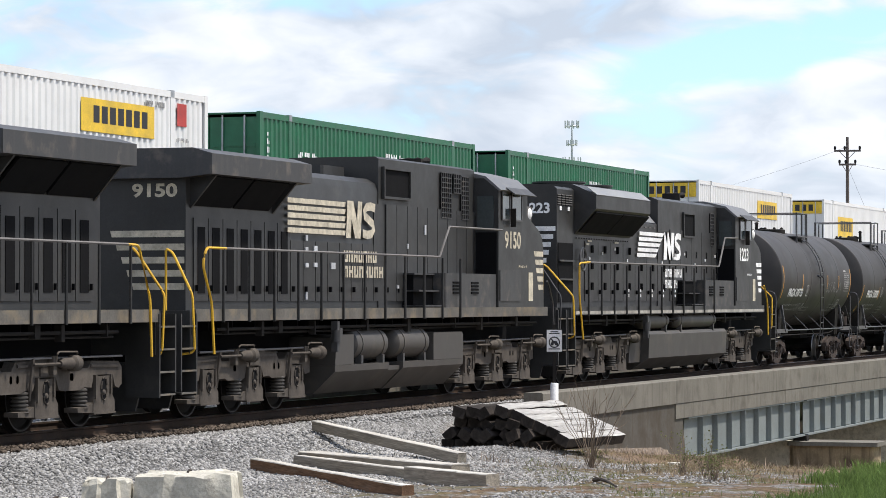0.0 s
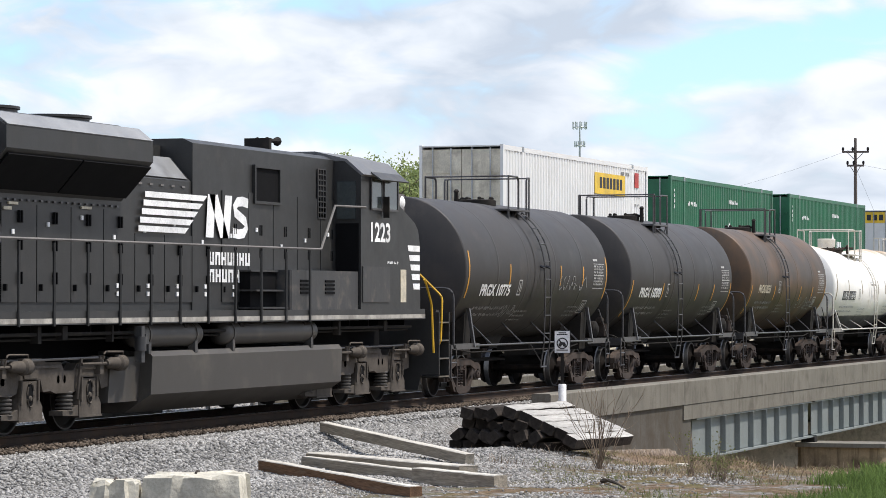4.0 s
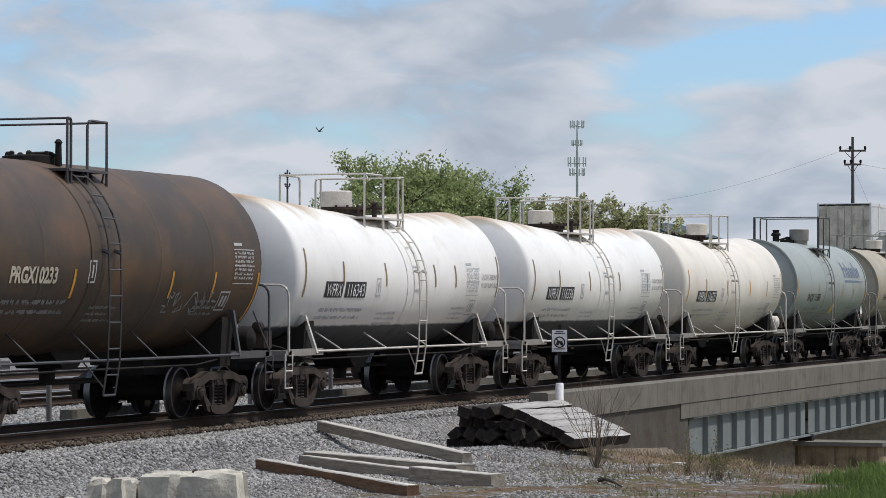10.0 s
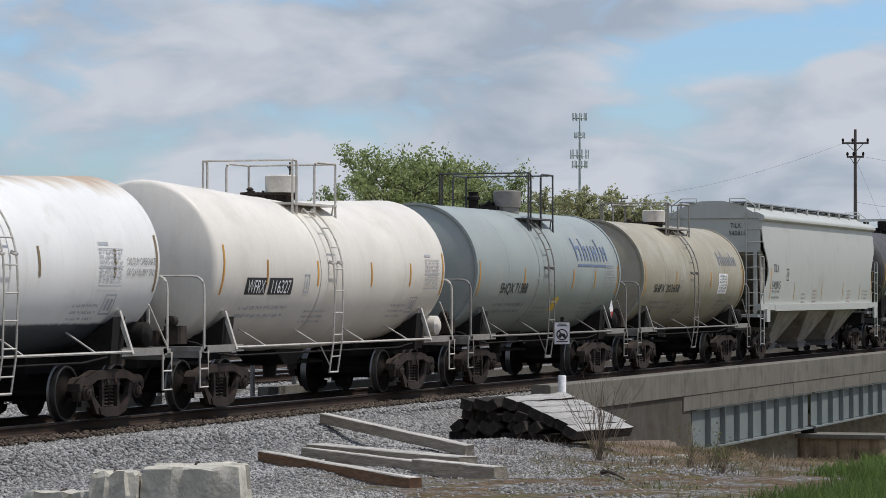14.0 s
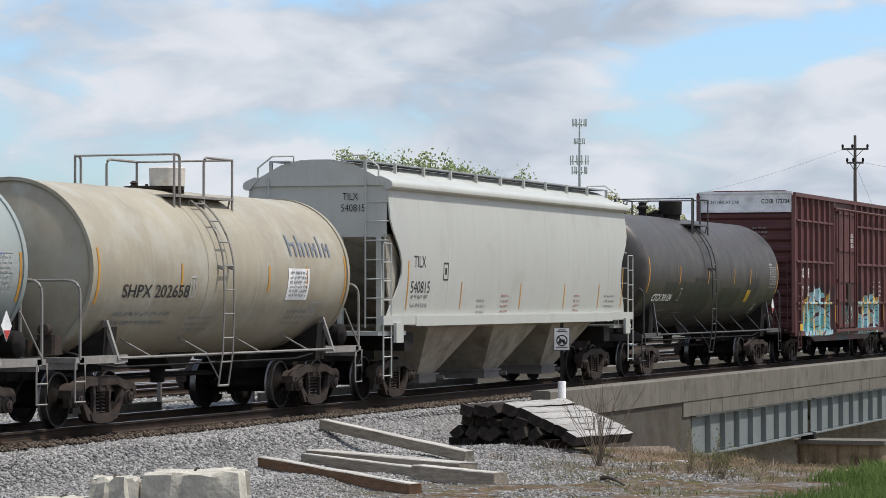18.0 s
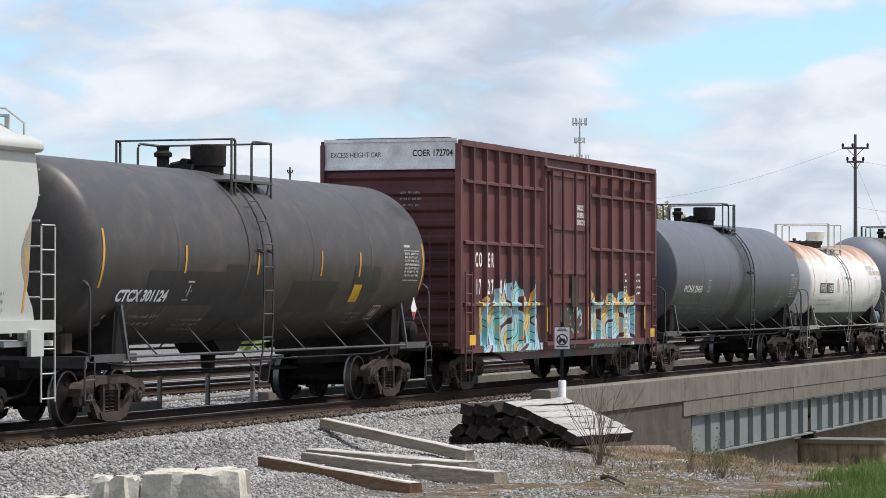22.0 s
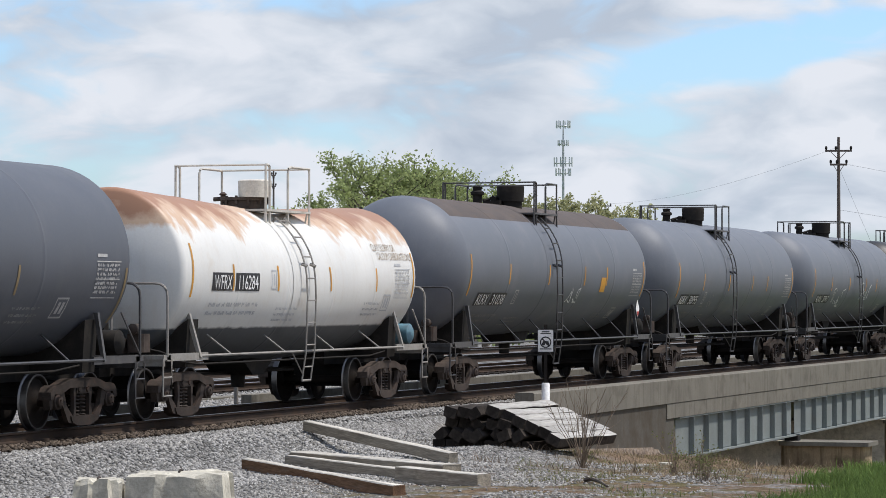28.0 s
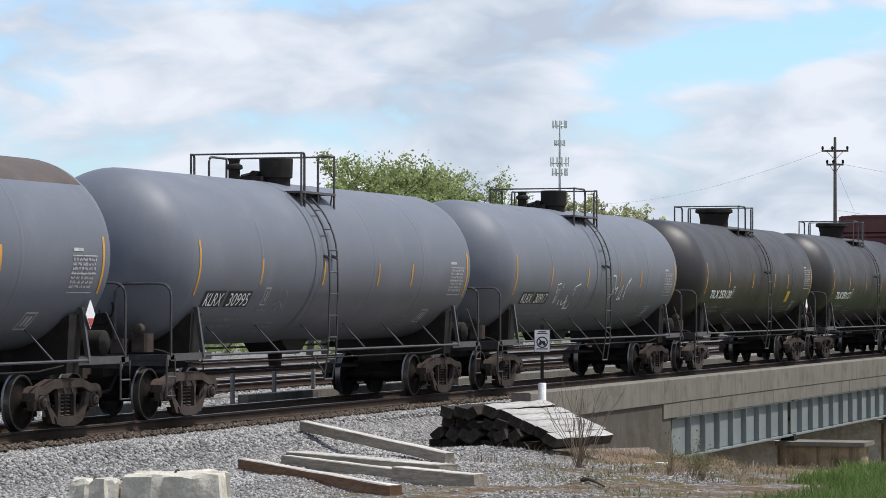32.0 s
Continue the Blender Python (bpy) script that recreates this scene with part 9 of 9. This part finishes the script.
    for i in range(5):
        s = Shape()
        if gear == "thin":
            z, q0, q1 = 2.14 + i * 0.22, -HY + 0.02, 0.0 + 0.1 * i
        else:
            z, q0, q1 = 2.85 + i * 0.185, -0.70 - 0.055 * i, 0.66 + 0.055 * i
        s.add([(xe - 0.006, q0, z), (xe - 0.006, q1, z), (xe - 0.006, q1 + 0.03, z + 0.11), (xe - 0.006, q0, z + 0.11)], [(0, 1, 2, 3)])
        part("rear_stripe", s, mark, car)
    brand_blocks(car, -4.89 if gear == "thin" else -2.78, -0.30 if gear == "thin" else 1.74, 3.15 if gear == "thin" else 3.04, 3.86 if gear == "thin" else 3.77, HY + 0.055, mark)
    # handrails
    for sd in (-1, 1):
        y = sd * 1.56
        s = Shape()
        s.tube([(-9.0, y, 2.83), (1.91, y, 2.84), (2.52, y, 3.46), (6.0, y, 3.47)] if not big else [(-9.0, y, 2.86), (3.75, y, 2.9), (4.45, y, 3.7), (6.0, y, 3.72)], 0.024, 6)
        rail_ = part("handrail", s, GALV_DULL, car)
        for i in range(12):
            x = -9.1 + i * 1.12
            s = Shape()
            s.tube([(x, y, 1.6), (x, y, 2.82)], 0.026, 6)
            part("stanchion", s, LOCO_BLACK, rail_)
        for end in (-1, 1):
            s = Shape()
            if end > 0:
                line = [(9.3, y, 2.40), (9.42, y, 2.3), (9.73, y, 1.92), (9.85, y, 0.95)]
            elif big:
                line = [(-9.0, y, 2.865), (-9.88, y, 2.83), (-9.88, y, 2.08), (-9.57, y, 1.06)]
            elif sd < 0:
                line = [(-9.0, y, 2.83), (-9.82, y, 2.83), (-9.97, y, 2.55), (-9.59, y, 1.92), (-9.49, y, 1.08)]
            else:
                line = [(-9.0, y, 2.83), (-9.40, y, 2.82), (-9.83, y, 1.98), (-9.89, y, 1.08)]
            s.tube(bent(line, 0.12), 0.024, 6)
            part("end_handrail", s, YELLOW if big or end < 0 else TRIM, car, "yellow steel handrail" if big or end < 0 else "worn black handrail")
            s = Shape()
            k = 0.5 if big else 0.66
            s.tube(bent([(end * 10.25, y * k, 1.8), (end * 10.25, y * k, 2.82), (end * 10.22, y * (k + 0.07), 2.74), (end * 10.38, y, 2.06), (end * 10.28, y, 1.12), (end * 10.42, y * 0.86, 1.08), (end * 10.55, y * 0.8, 1.22)], 0.1), 0.022, 6)
            part("end_handrail", s, YELLOW if big or end < 0 else TRIM, car, "yellow steel handrail" if big or end < 0 else "worn black handrail")
            s = Shape()
            x2, x3 = sorted((end * 10.2, end * 10.8))
            s.box(x2 - 0.03, x2 + 0.01, min(y, y * 0.62), max(y, y * 0.62), 0.5, 1.75)
            s.box(x3 - 0.02, x3 + 0.02, min(y, y * 0.62), max(y, y * 0.62), 0.42, 1.75)
            steps = part("step_well", s, LOCO_BLACK, car)
            for j in range(4):
                z = 0.45 + j * 0.36
                s = Shape()
                s.box(x2, x3, min(y * 0.985, y * 0.62), max(y * 0.985, y * 0.62), z, z + 0.025)
                tread = part("step", s, LOCO_BLACK, steps)
                s = Shape()
                s.box(x2, x3, min(y, y * 0.988), max(y, y * 0.988), z, z + 0.03)
                part("step_edge", s, SILL_TAN, tread, "worn pale step edge")
    for end in (-1, 1):
        s = Shape()
        x2, x3 = sorted((end * 10.15, end * 10.35))
        s.box(x2, x3, -1.5, 1.5, 1.1, 1.8)
        part("end_plate", s, LOCO_BLACK, car)
        s = Shape()
        s.prism("x", [(-1.3, 0.95), (-1.1, 0.2), (1.1, 0.2), (1.3, 0.95)], x2 + 0.04, x2 + 0.1)
        part("pilot", s, LOCO_BLACK, car)
        coupler(car, end * 10.2, end * 11.0)
        s = Shape()
        for y in (-1.0, -0.8, -0.6, 0.6, 0.8, 1.0):
            s.tube([(end * 10.35, y, 1.2), (end * 10.6, y, 0.95), (end * 10.62, y, 0.7)], 0.025, 5)
        part("hose", s, STEEL_DARK, car)
    # fuel tank and reservoirs
    if big:
        s = Shape()
        s.prism("x", [(-1.42, 0.50), (-1.45, 1.10), (-1.38, 1.18), (1.38, 1.18), (1.45, 1.10), (1.42, 0.50), (0.95, 0.20), (-0.95, 0.20)], -3.2, 5.1)
        s.prism("x", [(-1.2, 0.40), (-1.25, 1.1), (1.25, 1.1), (1.2, 0.40)], -4.3, -3.2)
        part("fuel_tank", s, LOCO_TANK, car, smooth=25)
        spans = ((-3.6, -1.1), (-0.25, 4.0))
        rr, zz = 0.2, 1.44
    else:
        lower = [(-1.43, 0.65), (-1.44, 0.77), (1.44, 0.77), (1.43, 0.65), (1.0, 0.24), (-1.0, 0.24)]
        waist = [(-1.36, 0.62), (-1.36, 0.70), (1.36, 0.70), (1.36, 0.62), (0.98, 0.25), (-0.98, 0.25)]
        part("fuel_tank", Shape().prism("x", lower, -3.62, -0.72), LOCO_TANK, car, smooth=25)
        part("tank_waist", Shape().prism("x", waist, -0.72, 0.08), LOCO_TANK, car, smooth=25)
        part("fuel_tank", Shape().prism("x", lower, 0.08, 3.74), LOCO_TANK, car, smooth=25)
        part("battery_box", Shape().prism("y", [(-3.62, 0.774), (-3.56, 1.28), (-3.48, 1.33), (-2.66, 1.33), (-2.66, 0.774)], -1.44, 1.44), LOCO_TANK, car, smooth=25)
        part("battery_box", Shape().prism("y", [(1.88, 0.774), (1.88, 1.32), (3.66, 1.32), (3.74, 1.26), (3.74, 0.774)], -1.44, 1.44), LOCO_TANK, car, smooth=25)
        # inner tank in black: shade behind the reservoirs put into its colour
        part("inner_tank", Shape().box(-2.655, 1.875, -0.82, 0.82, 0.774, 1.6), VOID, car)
        spans = ((-2.52, -0.66), (-0.2, 1.74))
        rr, zz = 0.30, 1.14
    for sd in (-1, 1):
        for a, b in spans:
            s = Shape()
            s.lathe("x", [(a, 0.0), (a + 0.02, rr * 0.6), (a + 0.1, rr * 0.95), (a + 0.18, rr), (b - 0.18, rr), (b - 0.1, rr * 0.95), (b - 0.02, rr * 0.6), (b, 0.0)], 20, (0, sd * (1.45 - rr), zz))
            for q in (a + 0.35, b - 0.35):
                s.lathe("x", [(q - 0.03, rr), (q - 0.03, rr + 0.015), (q + 0.03, rr + 0.015), (q + 0.03, rr)], 20, (0, sd * (1.45 - rr), zz))
            res = part("air_reservoir", s, LOCO_TANK, car)
            for q in (a + 0.35, b - 0.35):
                s = Shape()
                s.box(q - 0.05, q + 0.05, min(sd * 1.30, sd * 1.43), max(sd * 1.30, sd * 1.43), zz - rr - 0.10, zz - rr + 0.09)
                part("saddle", s, LOCO_GREY, res)
    for sd in (-1, 1):
        s = Shape()
        q0, q1 = sorted((sd * 1.47, sd * 1.60))
        s.box(-3.92, -3.80, q0, q1, 1.02, 1.58, 0.01)
        s.lathe("z", [(1.2, 0.09), (1.42, 0.09)], 10, (-3.86, sd * 1.55, 0))
        s.box(-3.78, -3.66, q0, q1, 1.30, 1.46)
        part("fuel_filler", s, LOCO_GREY, car, "grey filler valve and gauge")
    # trucks
    for tx in (-6.92, 6.76):
        truck = hold("truck", LT, car, at=pose(tx, 0, 0))
        s = Shape()
        s.tube([(-2.5, -1.26, 1.10), (2.2, -1.26, 1.11)], 0.018, 5)
        s.tube([(-2.5, 1.26, 1.10), (2.2, 1.26, 1.11)], 0.018, 5)
        part("brake_rod", s, GALV_DULL, truck)
        for ax in (-1.97, 0.0, 1.97):
            for m in (Matrix(), TURNED):
                hold("journal_box", PED, truck, at=pose(ax, 0, 0) @ m)
                hold("coil_spring", LSPR, truck, at=pose(ax, 0, 0) @ m)
            w = hold("wheelset", LOCO_WHEELSET, truck, at=pose(ax, 0, 0.53))
            WHEELSETS.append((w, ax, 0.53, 0.53, mid + tx))
        for bx in (-0.55, 2.65):
            for m in (Matrix(), TURNED):
                hold("brake_cylinder", LBRK, truck, at=pose(bx, 0, 0) @ m)
    return car


locomotive(55.0, "9150", "thin", CREAM, False)
locomotive(76.75, "1223", "flared", WHITE, True)


def leading_locomotive():
    """The unit ahead, turned about: alike but for its number."""
    src = next(c for c, x in CARS if x == 55.0)
    mid = 33.15
    m = pose(mid, TRACK_Y, 0, 0, 0, 180)
    ob = copy_thing(src, m)
    tagged(ob, "black diesel locomotive, dusty, coupled tail to tail", "locomotive", "cars of the freight train")
    TURNED_CARS.append((ob, mid))
    for o in ob.children_recursive:
        if o.name.startswith("wheelset"):
            WHEELSETS.append((o, o.matrix_basis.translation.x, 0.53, -0.53, mid))


TURNED_CARS = []
leading_locomotive()


# ---- a bird that flies up from behind the train ----
FLIGHT = ((0.0, 250.00, 24.60, 3.60, 180), (9.2, 72.35, 23.26, 2.84, 179), (9.7, 68.09, 23.34, 3.75, 179), (9.9, 63.77, 23.44, 4.78, 171), (10.0, 60.87, 23.90, 5.66, 168), (10.1, 58.45, 24.41, 6.41, 164), (10.2, 56.50, 24.96, 7.31, 161), (10.4, 53.00, 26.14, 8.86, 147), (12.0, 38.00, 36.00, 24.00, 142), (20.0, -30.00, 90.00, 40.00, 158), (32.0, -200.00, 160.00, 60.00, 158))


def bird():
    """A small grey bird, wings half raised."""
    ob = thing("bird", "small grey bird in flight with raised wings", "bird")
    part("body", Shape().lathe("x", [(-0.06, 0.0), (-0.04, 0.011), (-0.005, 0.021), (0.025, 0.019), (0.047, 0.013), (0.06, 0.012), (0.072, 0.0)], 10), BIRD_DARK, ob)
    for sd in (-1, 1):
        s = Shape()
        v = [(0.03, sd * 0.012, 0.006), (-0.025, sd * 0.012, 0.003), (0.04, sd * 0.06, 0.05), (-0.02, sd * 0.055, 0.045), (0.0, sd * 0.11, 0.10), (-0.025, sd * 0.10, 0.09)]
        s.add(v + [(x, y, z - 0.004) for x, y, z in v], [(0, 1, 3, 2), (2, 3, 5, 4), (6, 8, 9, 7), (8, 10, 11, 9), (0, 2, 8, 6), (2, 4, 10, 8), (1, 7, 9, 3), (3, 9, 11, 5), (4, 5, 11, 10), (0, 6, 7, 1)])
        part("wing", s, BIRD_DARK, ob)
    part("tail", Shape().prism("z", [(-0.05, -0.008), (-0.105, -0.022), (-0.095, 0.0), (-0.105, 0.022), (-0.05, 0.008)], -0.003, 0.003), BIRD_DARK, ob)
    return ob


BIRD = bird()


# ---- container train on the far track ----
WELLS = []


def container_parts(ob, paint, doors, label_side):
    """A 53-foot container, corrugated, in its thing's space: x along, z from its floor."""
    L, W, H = 8.03, 1.29, 2.88
    for sd in (-1, 1):
        s = Shape()
        n = 56
        v, f = [], []
        for i in range(n):
            a = -L + 0.16 + (2 * L - 0.32) * i / n
            p = (2 * L - 0.32) / n
            for dx, d in ((0, 0.0), (0.32, 0.0), (0.5, 0.035), (0.82, 0.035)):
                v += [(a + p * dx, sd * (W - d), 0.16), (a + p * dx, sd * (W - d), H - 0.14)]
        m = len(v) // 2
        f = [(2 * i, 2 * i + 2, 2 * i + 3, 2 * i + 1) for i in range(m - 1)]
        s.add(v, f)
        part("side_wall", s, paint, ob, smooth=0)
        s = Shape()
        s.box(-L, L, min(sd * (W - 0.06), sd * (W + 0.005)), max(sd * (W - 0.06), sd * (W + 0.005)), H - 0.14, H)
        s.box(-L, L, min(sd * (W - 0.06), sd * (W + 0.005)), max(sd * (W - 0.06), sd * (W + 0.005)), 0.0, 0.17)
        part("side_rail", s, paint, ob)
        for x in (-6.1, 6.1, -L + 0.08, L - 0.08):
            s = Shape()
            s.box(x - 0.09, x + 0.09, min(sd * (W - 0.08), sd * (W + 0.01)), max(sd * (W - 0.08), sd * (W + 0.01)), 0, H + 0.01)
            part("corner_post", s, paint, ob)
        for x in (-6.1, 6.1):
            s = Shape()
            s.box(x - 0.09, x + 0.09, min(sd * (W - 0.1), sd * (W + 0.014)), max(sd * (W - 0.1), sd * (W + 0.014)), H - 0.13, H + 0.02)
            part("corner_casting", s, GALV, ob)
    s = Shape()
    s.box(-L, L, -W + 0.02, W - 0.02, H - 0.05, H - 0.01)
    s.box(-L, L, -W + 0.02, W - 0.02, 0.02, 0.1)
    part("roof", s, paint, ob)
    s = Shape()
    s.box(L - 0.05, L, -W + 0.02, W - 0.02, 0.05, H - 0.05)
    part("front_wall", s, paint, ob)
    for y0, y1 in ((-W + 0.08, -0.01), (0.01, W - 0.08)):
        s = Shape()
        s.box(-L + 0.02, -L + 0.07, y0, y1, 0.12, H - 0.12)
        for z in (0.75, 1.4, 2.1):
            s.box(-L, -L + 0.02, y0 + 0.05, y1 - 0.05, z - 0.04, z + 0.04)
        door = part("door", s, doors, ob)
        for k in (0.25, 0.72):
            y = y0 + (y1 - y0) * k
            s = Shape()
            s.tube([(-L - 0.03, y, 0.08), (-L - 0.03, y, H - 0.08)], 0.022, 6)
            part("lock_rod", s, GALV, door)
    for fn in label_side:
        fn(ob, L, W, H)


def yellow_label(x0, x1, z0, z1):
    def add(ob, L, W, H):
        s = Shape()
        s.box(x0, x1, -W - 0.012, -W - 0.008, z0, z1)
        p = part("brand_panel", s, YELLOW_SIGN, ob, "yellow panel")
        s = Shape()
        w = x1 - x0
        for i in range(7):
            a = x0 + w * (0.16 + 0.11 * i)
            s.add([(a, -W - 0.015, z0 + (z1 - z0) * 0.28), (a + w * 0.08, -W - 0.015, z0 + (z1 - z0) * 0.28), (a + w * 0.08, -W - 0.015, z0 + (z1 - z0) * 0.8), (a, -W - 0.015, z0 + (z1 - z0) * 0.8)], [(0, 1, 2, 3)])
        part("brand_block", s, BLACK, p)
    return add


def end_label(ob, L, W, H):
    s = Shape()
    s.box(-L - 0.012, -L - 0.005, -W + 0.1, W - 0.1, H - 0.62, H - 0.1)
    p = part("brand_panel", s, YELLOW_SIGN, ob, "yellow panel")
    s = Shape()
    for i in range(6):
        y = 0.9 - i * 0.3
        s.add([(-L - 0.016, y, H - 0.5), (-L - 0.016, y - 0.2, H - 0.5), (-L - 0.016, y - 0.2, H - 0.22), (-L - 0.016, y, H - 0.22)], [(0, 1, 2, 3)])
    part("brand_block", s, BLACK, p)


def red_patch(ob, L, W, H):
    s = Shape()
    s.box(6.35, 6.85, -W - 0.012, -W - 0.008, H - 0.75, H - 0.25)
    part("route_label", s, RED, ob)
    s = Shape()
    bars_on(s, lambda a, b: (6.3 + a, -W - 0.01, H - 1.1 + b), 2, 0.09, 0.2, 0.7, 3)
    bars_on(s, lambda a, b: (4.6 + a, -W - 0.01, H - 0.4 + b), 1, 0.12, 0.2, 1.2, 5)
    part("lettering", s, FADED, ob)


def green_marks(ob, L, W, H):
    s = Shape()
    bars_on(s, lambda a, b: (-5.6 + a, -W - 0.01, H - 1.0 + b), 1, 0.16, 0.2, 1.3, 3)
    bars_on(s, lambda a, b: (0.6 + a, -W - 0.01, H - 0.75 + b), 1, 0.15, 0.2, 1.5, 4)
    bars_on(s, lambda a, b: (-7.6 + a, -W - 0.016, H - 0.55 + b), 4, 0.14, 0.06, 0.14, 5)
    s.prism("y", [(0.2, H - 2.4), (1.1, H - 2.4), (1.1, H - 1.9), (0.65, H - 1.45), (0.2, H - 1.9)], -W - 0.012, -W - 0.008)
    bars_on(s, lambda a, b: (1.5 + a, -W - 0.01, H - 2.4 + b), 1, 0.6, 0.2, 1.6, 6)
    part("lettering", s, WHITE, ob)


def well_car(x, upper, lower, lift=0.0):
    """One well with its two stacked containers; each is a thing of its own."""
    base = thing("well_car", "yellow-brown container well car on the far track", "well car", "cars of the container train", pose(x, TRACK2_Y, 0))
    for sd in (-1, 1):
        s = Shape()
        s.prism("y", [(-8.6, 0.95), (-8.2, 0.32), (8.2, 0.32), (8.6, 0.95), (8.4, 1.05), (-8.4, 1.05)], min(sd * 1.34, sd * 1.46), max(sd * 1.34, sd * 1.46))
        part("side_wall", s, BEIGE_BOX, base)
    s = Shape()
    s.box(-8.2, 8.2, -1.34, 1.34, 0.28, 0.62 + lift)
    for sd in (-1, 1):
        s.box(min(sd * 8.2, sd * 9.5), max(sd * 8.2, sd * 9.5), -1.3, 1.3, 0.85, 1.0)
    part("floor", s, STEEL_DARK, base)
    for tx in (-9.3, 9.3):
        truck = hold("truck", BOLSTER, base, at=pose(tx, 0, 0))
        for m in (Matrix(), TURNED):
            hold("side_frame", SIDE_FRAME, truck, at=m)
        for k in (-0.89, 0.89):
            hold("wheelset", WHEELSET, truck, at=pose(k, 0, 0.43))
    WELLS.append((base, x, 0.0))
    for z, (paint, doors, labels, text) in ((0.62 + lift, lower), (3.54 + lift, upper)):
        ob = thing("shipping_container", text, "container", "containers of the far train", pose(x, TRACK2_Y, z))
        container_parts(ob, paint, doors, labels)
        WELLS.append((ob, x, z))


W_TEXT, G_TEXT = "white corrugated container with a yellow brand panel", "green corrugated container with white marks"
white_low = (WHITE_BOX, BEIGE_BOX, (), "white corrugated container under another")
green_low = (GREEN_BOX, GREEN_BOX, (), "green corrugated container under another")
well_car(54.15, (WHITE_BOX, BEIGE_BOX, (yellow_label(1.52, 5.13, 1.78, 2.47), red_patch), W_TEXT + " and beige doors"), white_low, 0.14)
well_car(73.3, (GREEN_BOX, GREEN_BOX, (green_marks,), G_TEXT), green_low)
well_car(92.5, (GREEN_BOX, GREEN_BOX, (green_marks,), G_TEXT), green_low)
well_car(115.6, (WHITE_BOX, WHITE_BOX, (end_label, yellow_label(1.55, 5.05, 1.72, 2.42)), W_TEXT), white_low)
well_car(138.2, (WHITE_BOX, WHITE_BOX, (end_label, yellow_label(-5.0, -1.6, 1.3, 2.2)), W_TEXT), white_low)
well_car(157.6, (WHITE_BOX, WHITE_BOX, (end_label,), W_TEXT), white_low)


# ---- what moves ----
def motions():
    for car, x in CARS:
        walk(car, [(t, pose(x - d, TRACK_Y, 0)) for t, d in RUN])
    for car, x in TURNED_CARS:
        walk(car, [(t, pose(x - d, TRACK_Y, 0, 0, 0, 180)) for t, d in RUN])
    for load, x, z in WELLS:
        walk(load, [(t, pose(x + 9.16 * t + 0.0214 * t * t, TRACK2_Y, z)) for t in (0, 8, 16, 24, 32)])
    walk(BIRD, [(t, pose(x, y, z, 0, 0, turn)) for t, x, y, z, turn in FLIGHT])
    for w, x, z, r, start in WHEELSETS:
        roll_wheel(w, x, z, r, start)


def roll_wheel(w, x, z, r, start):
    """Turn a wheelset as its car rolls, while the car is near enough to be seen."""
    rows, turn = [], 0.0
    k = 0
    while k <= 960:
        t = k / FPS
        here = start - gone(t)
        if 20 < here < 140:
            turn = -math.degrees((gone(t)) / r) % 360
            rows.append((t, pose(x, 0, z, 0, turn, 0)))
        k += 2
    if not rows or rows[0][0] > 0:
        rows.insert(0, (0.0, rows[0][1] if rows else pose(x, 0, z)))
    if rows[-1][0] < 32.0:
        rows.append((32.0, pose(x, 0, z, 0, turn, 0)))
    walk(w, rows)


motions()
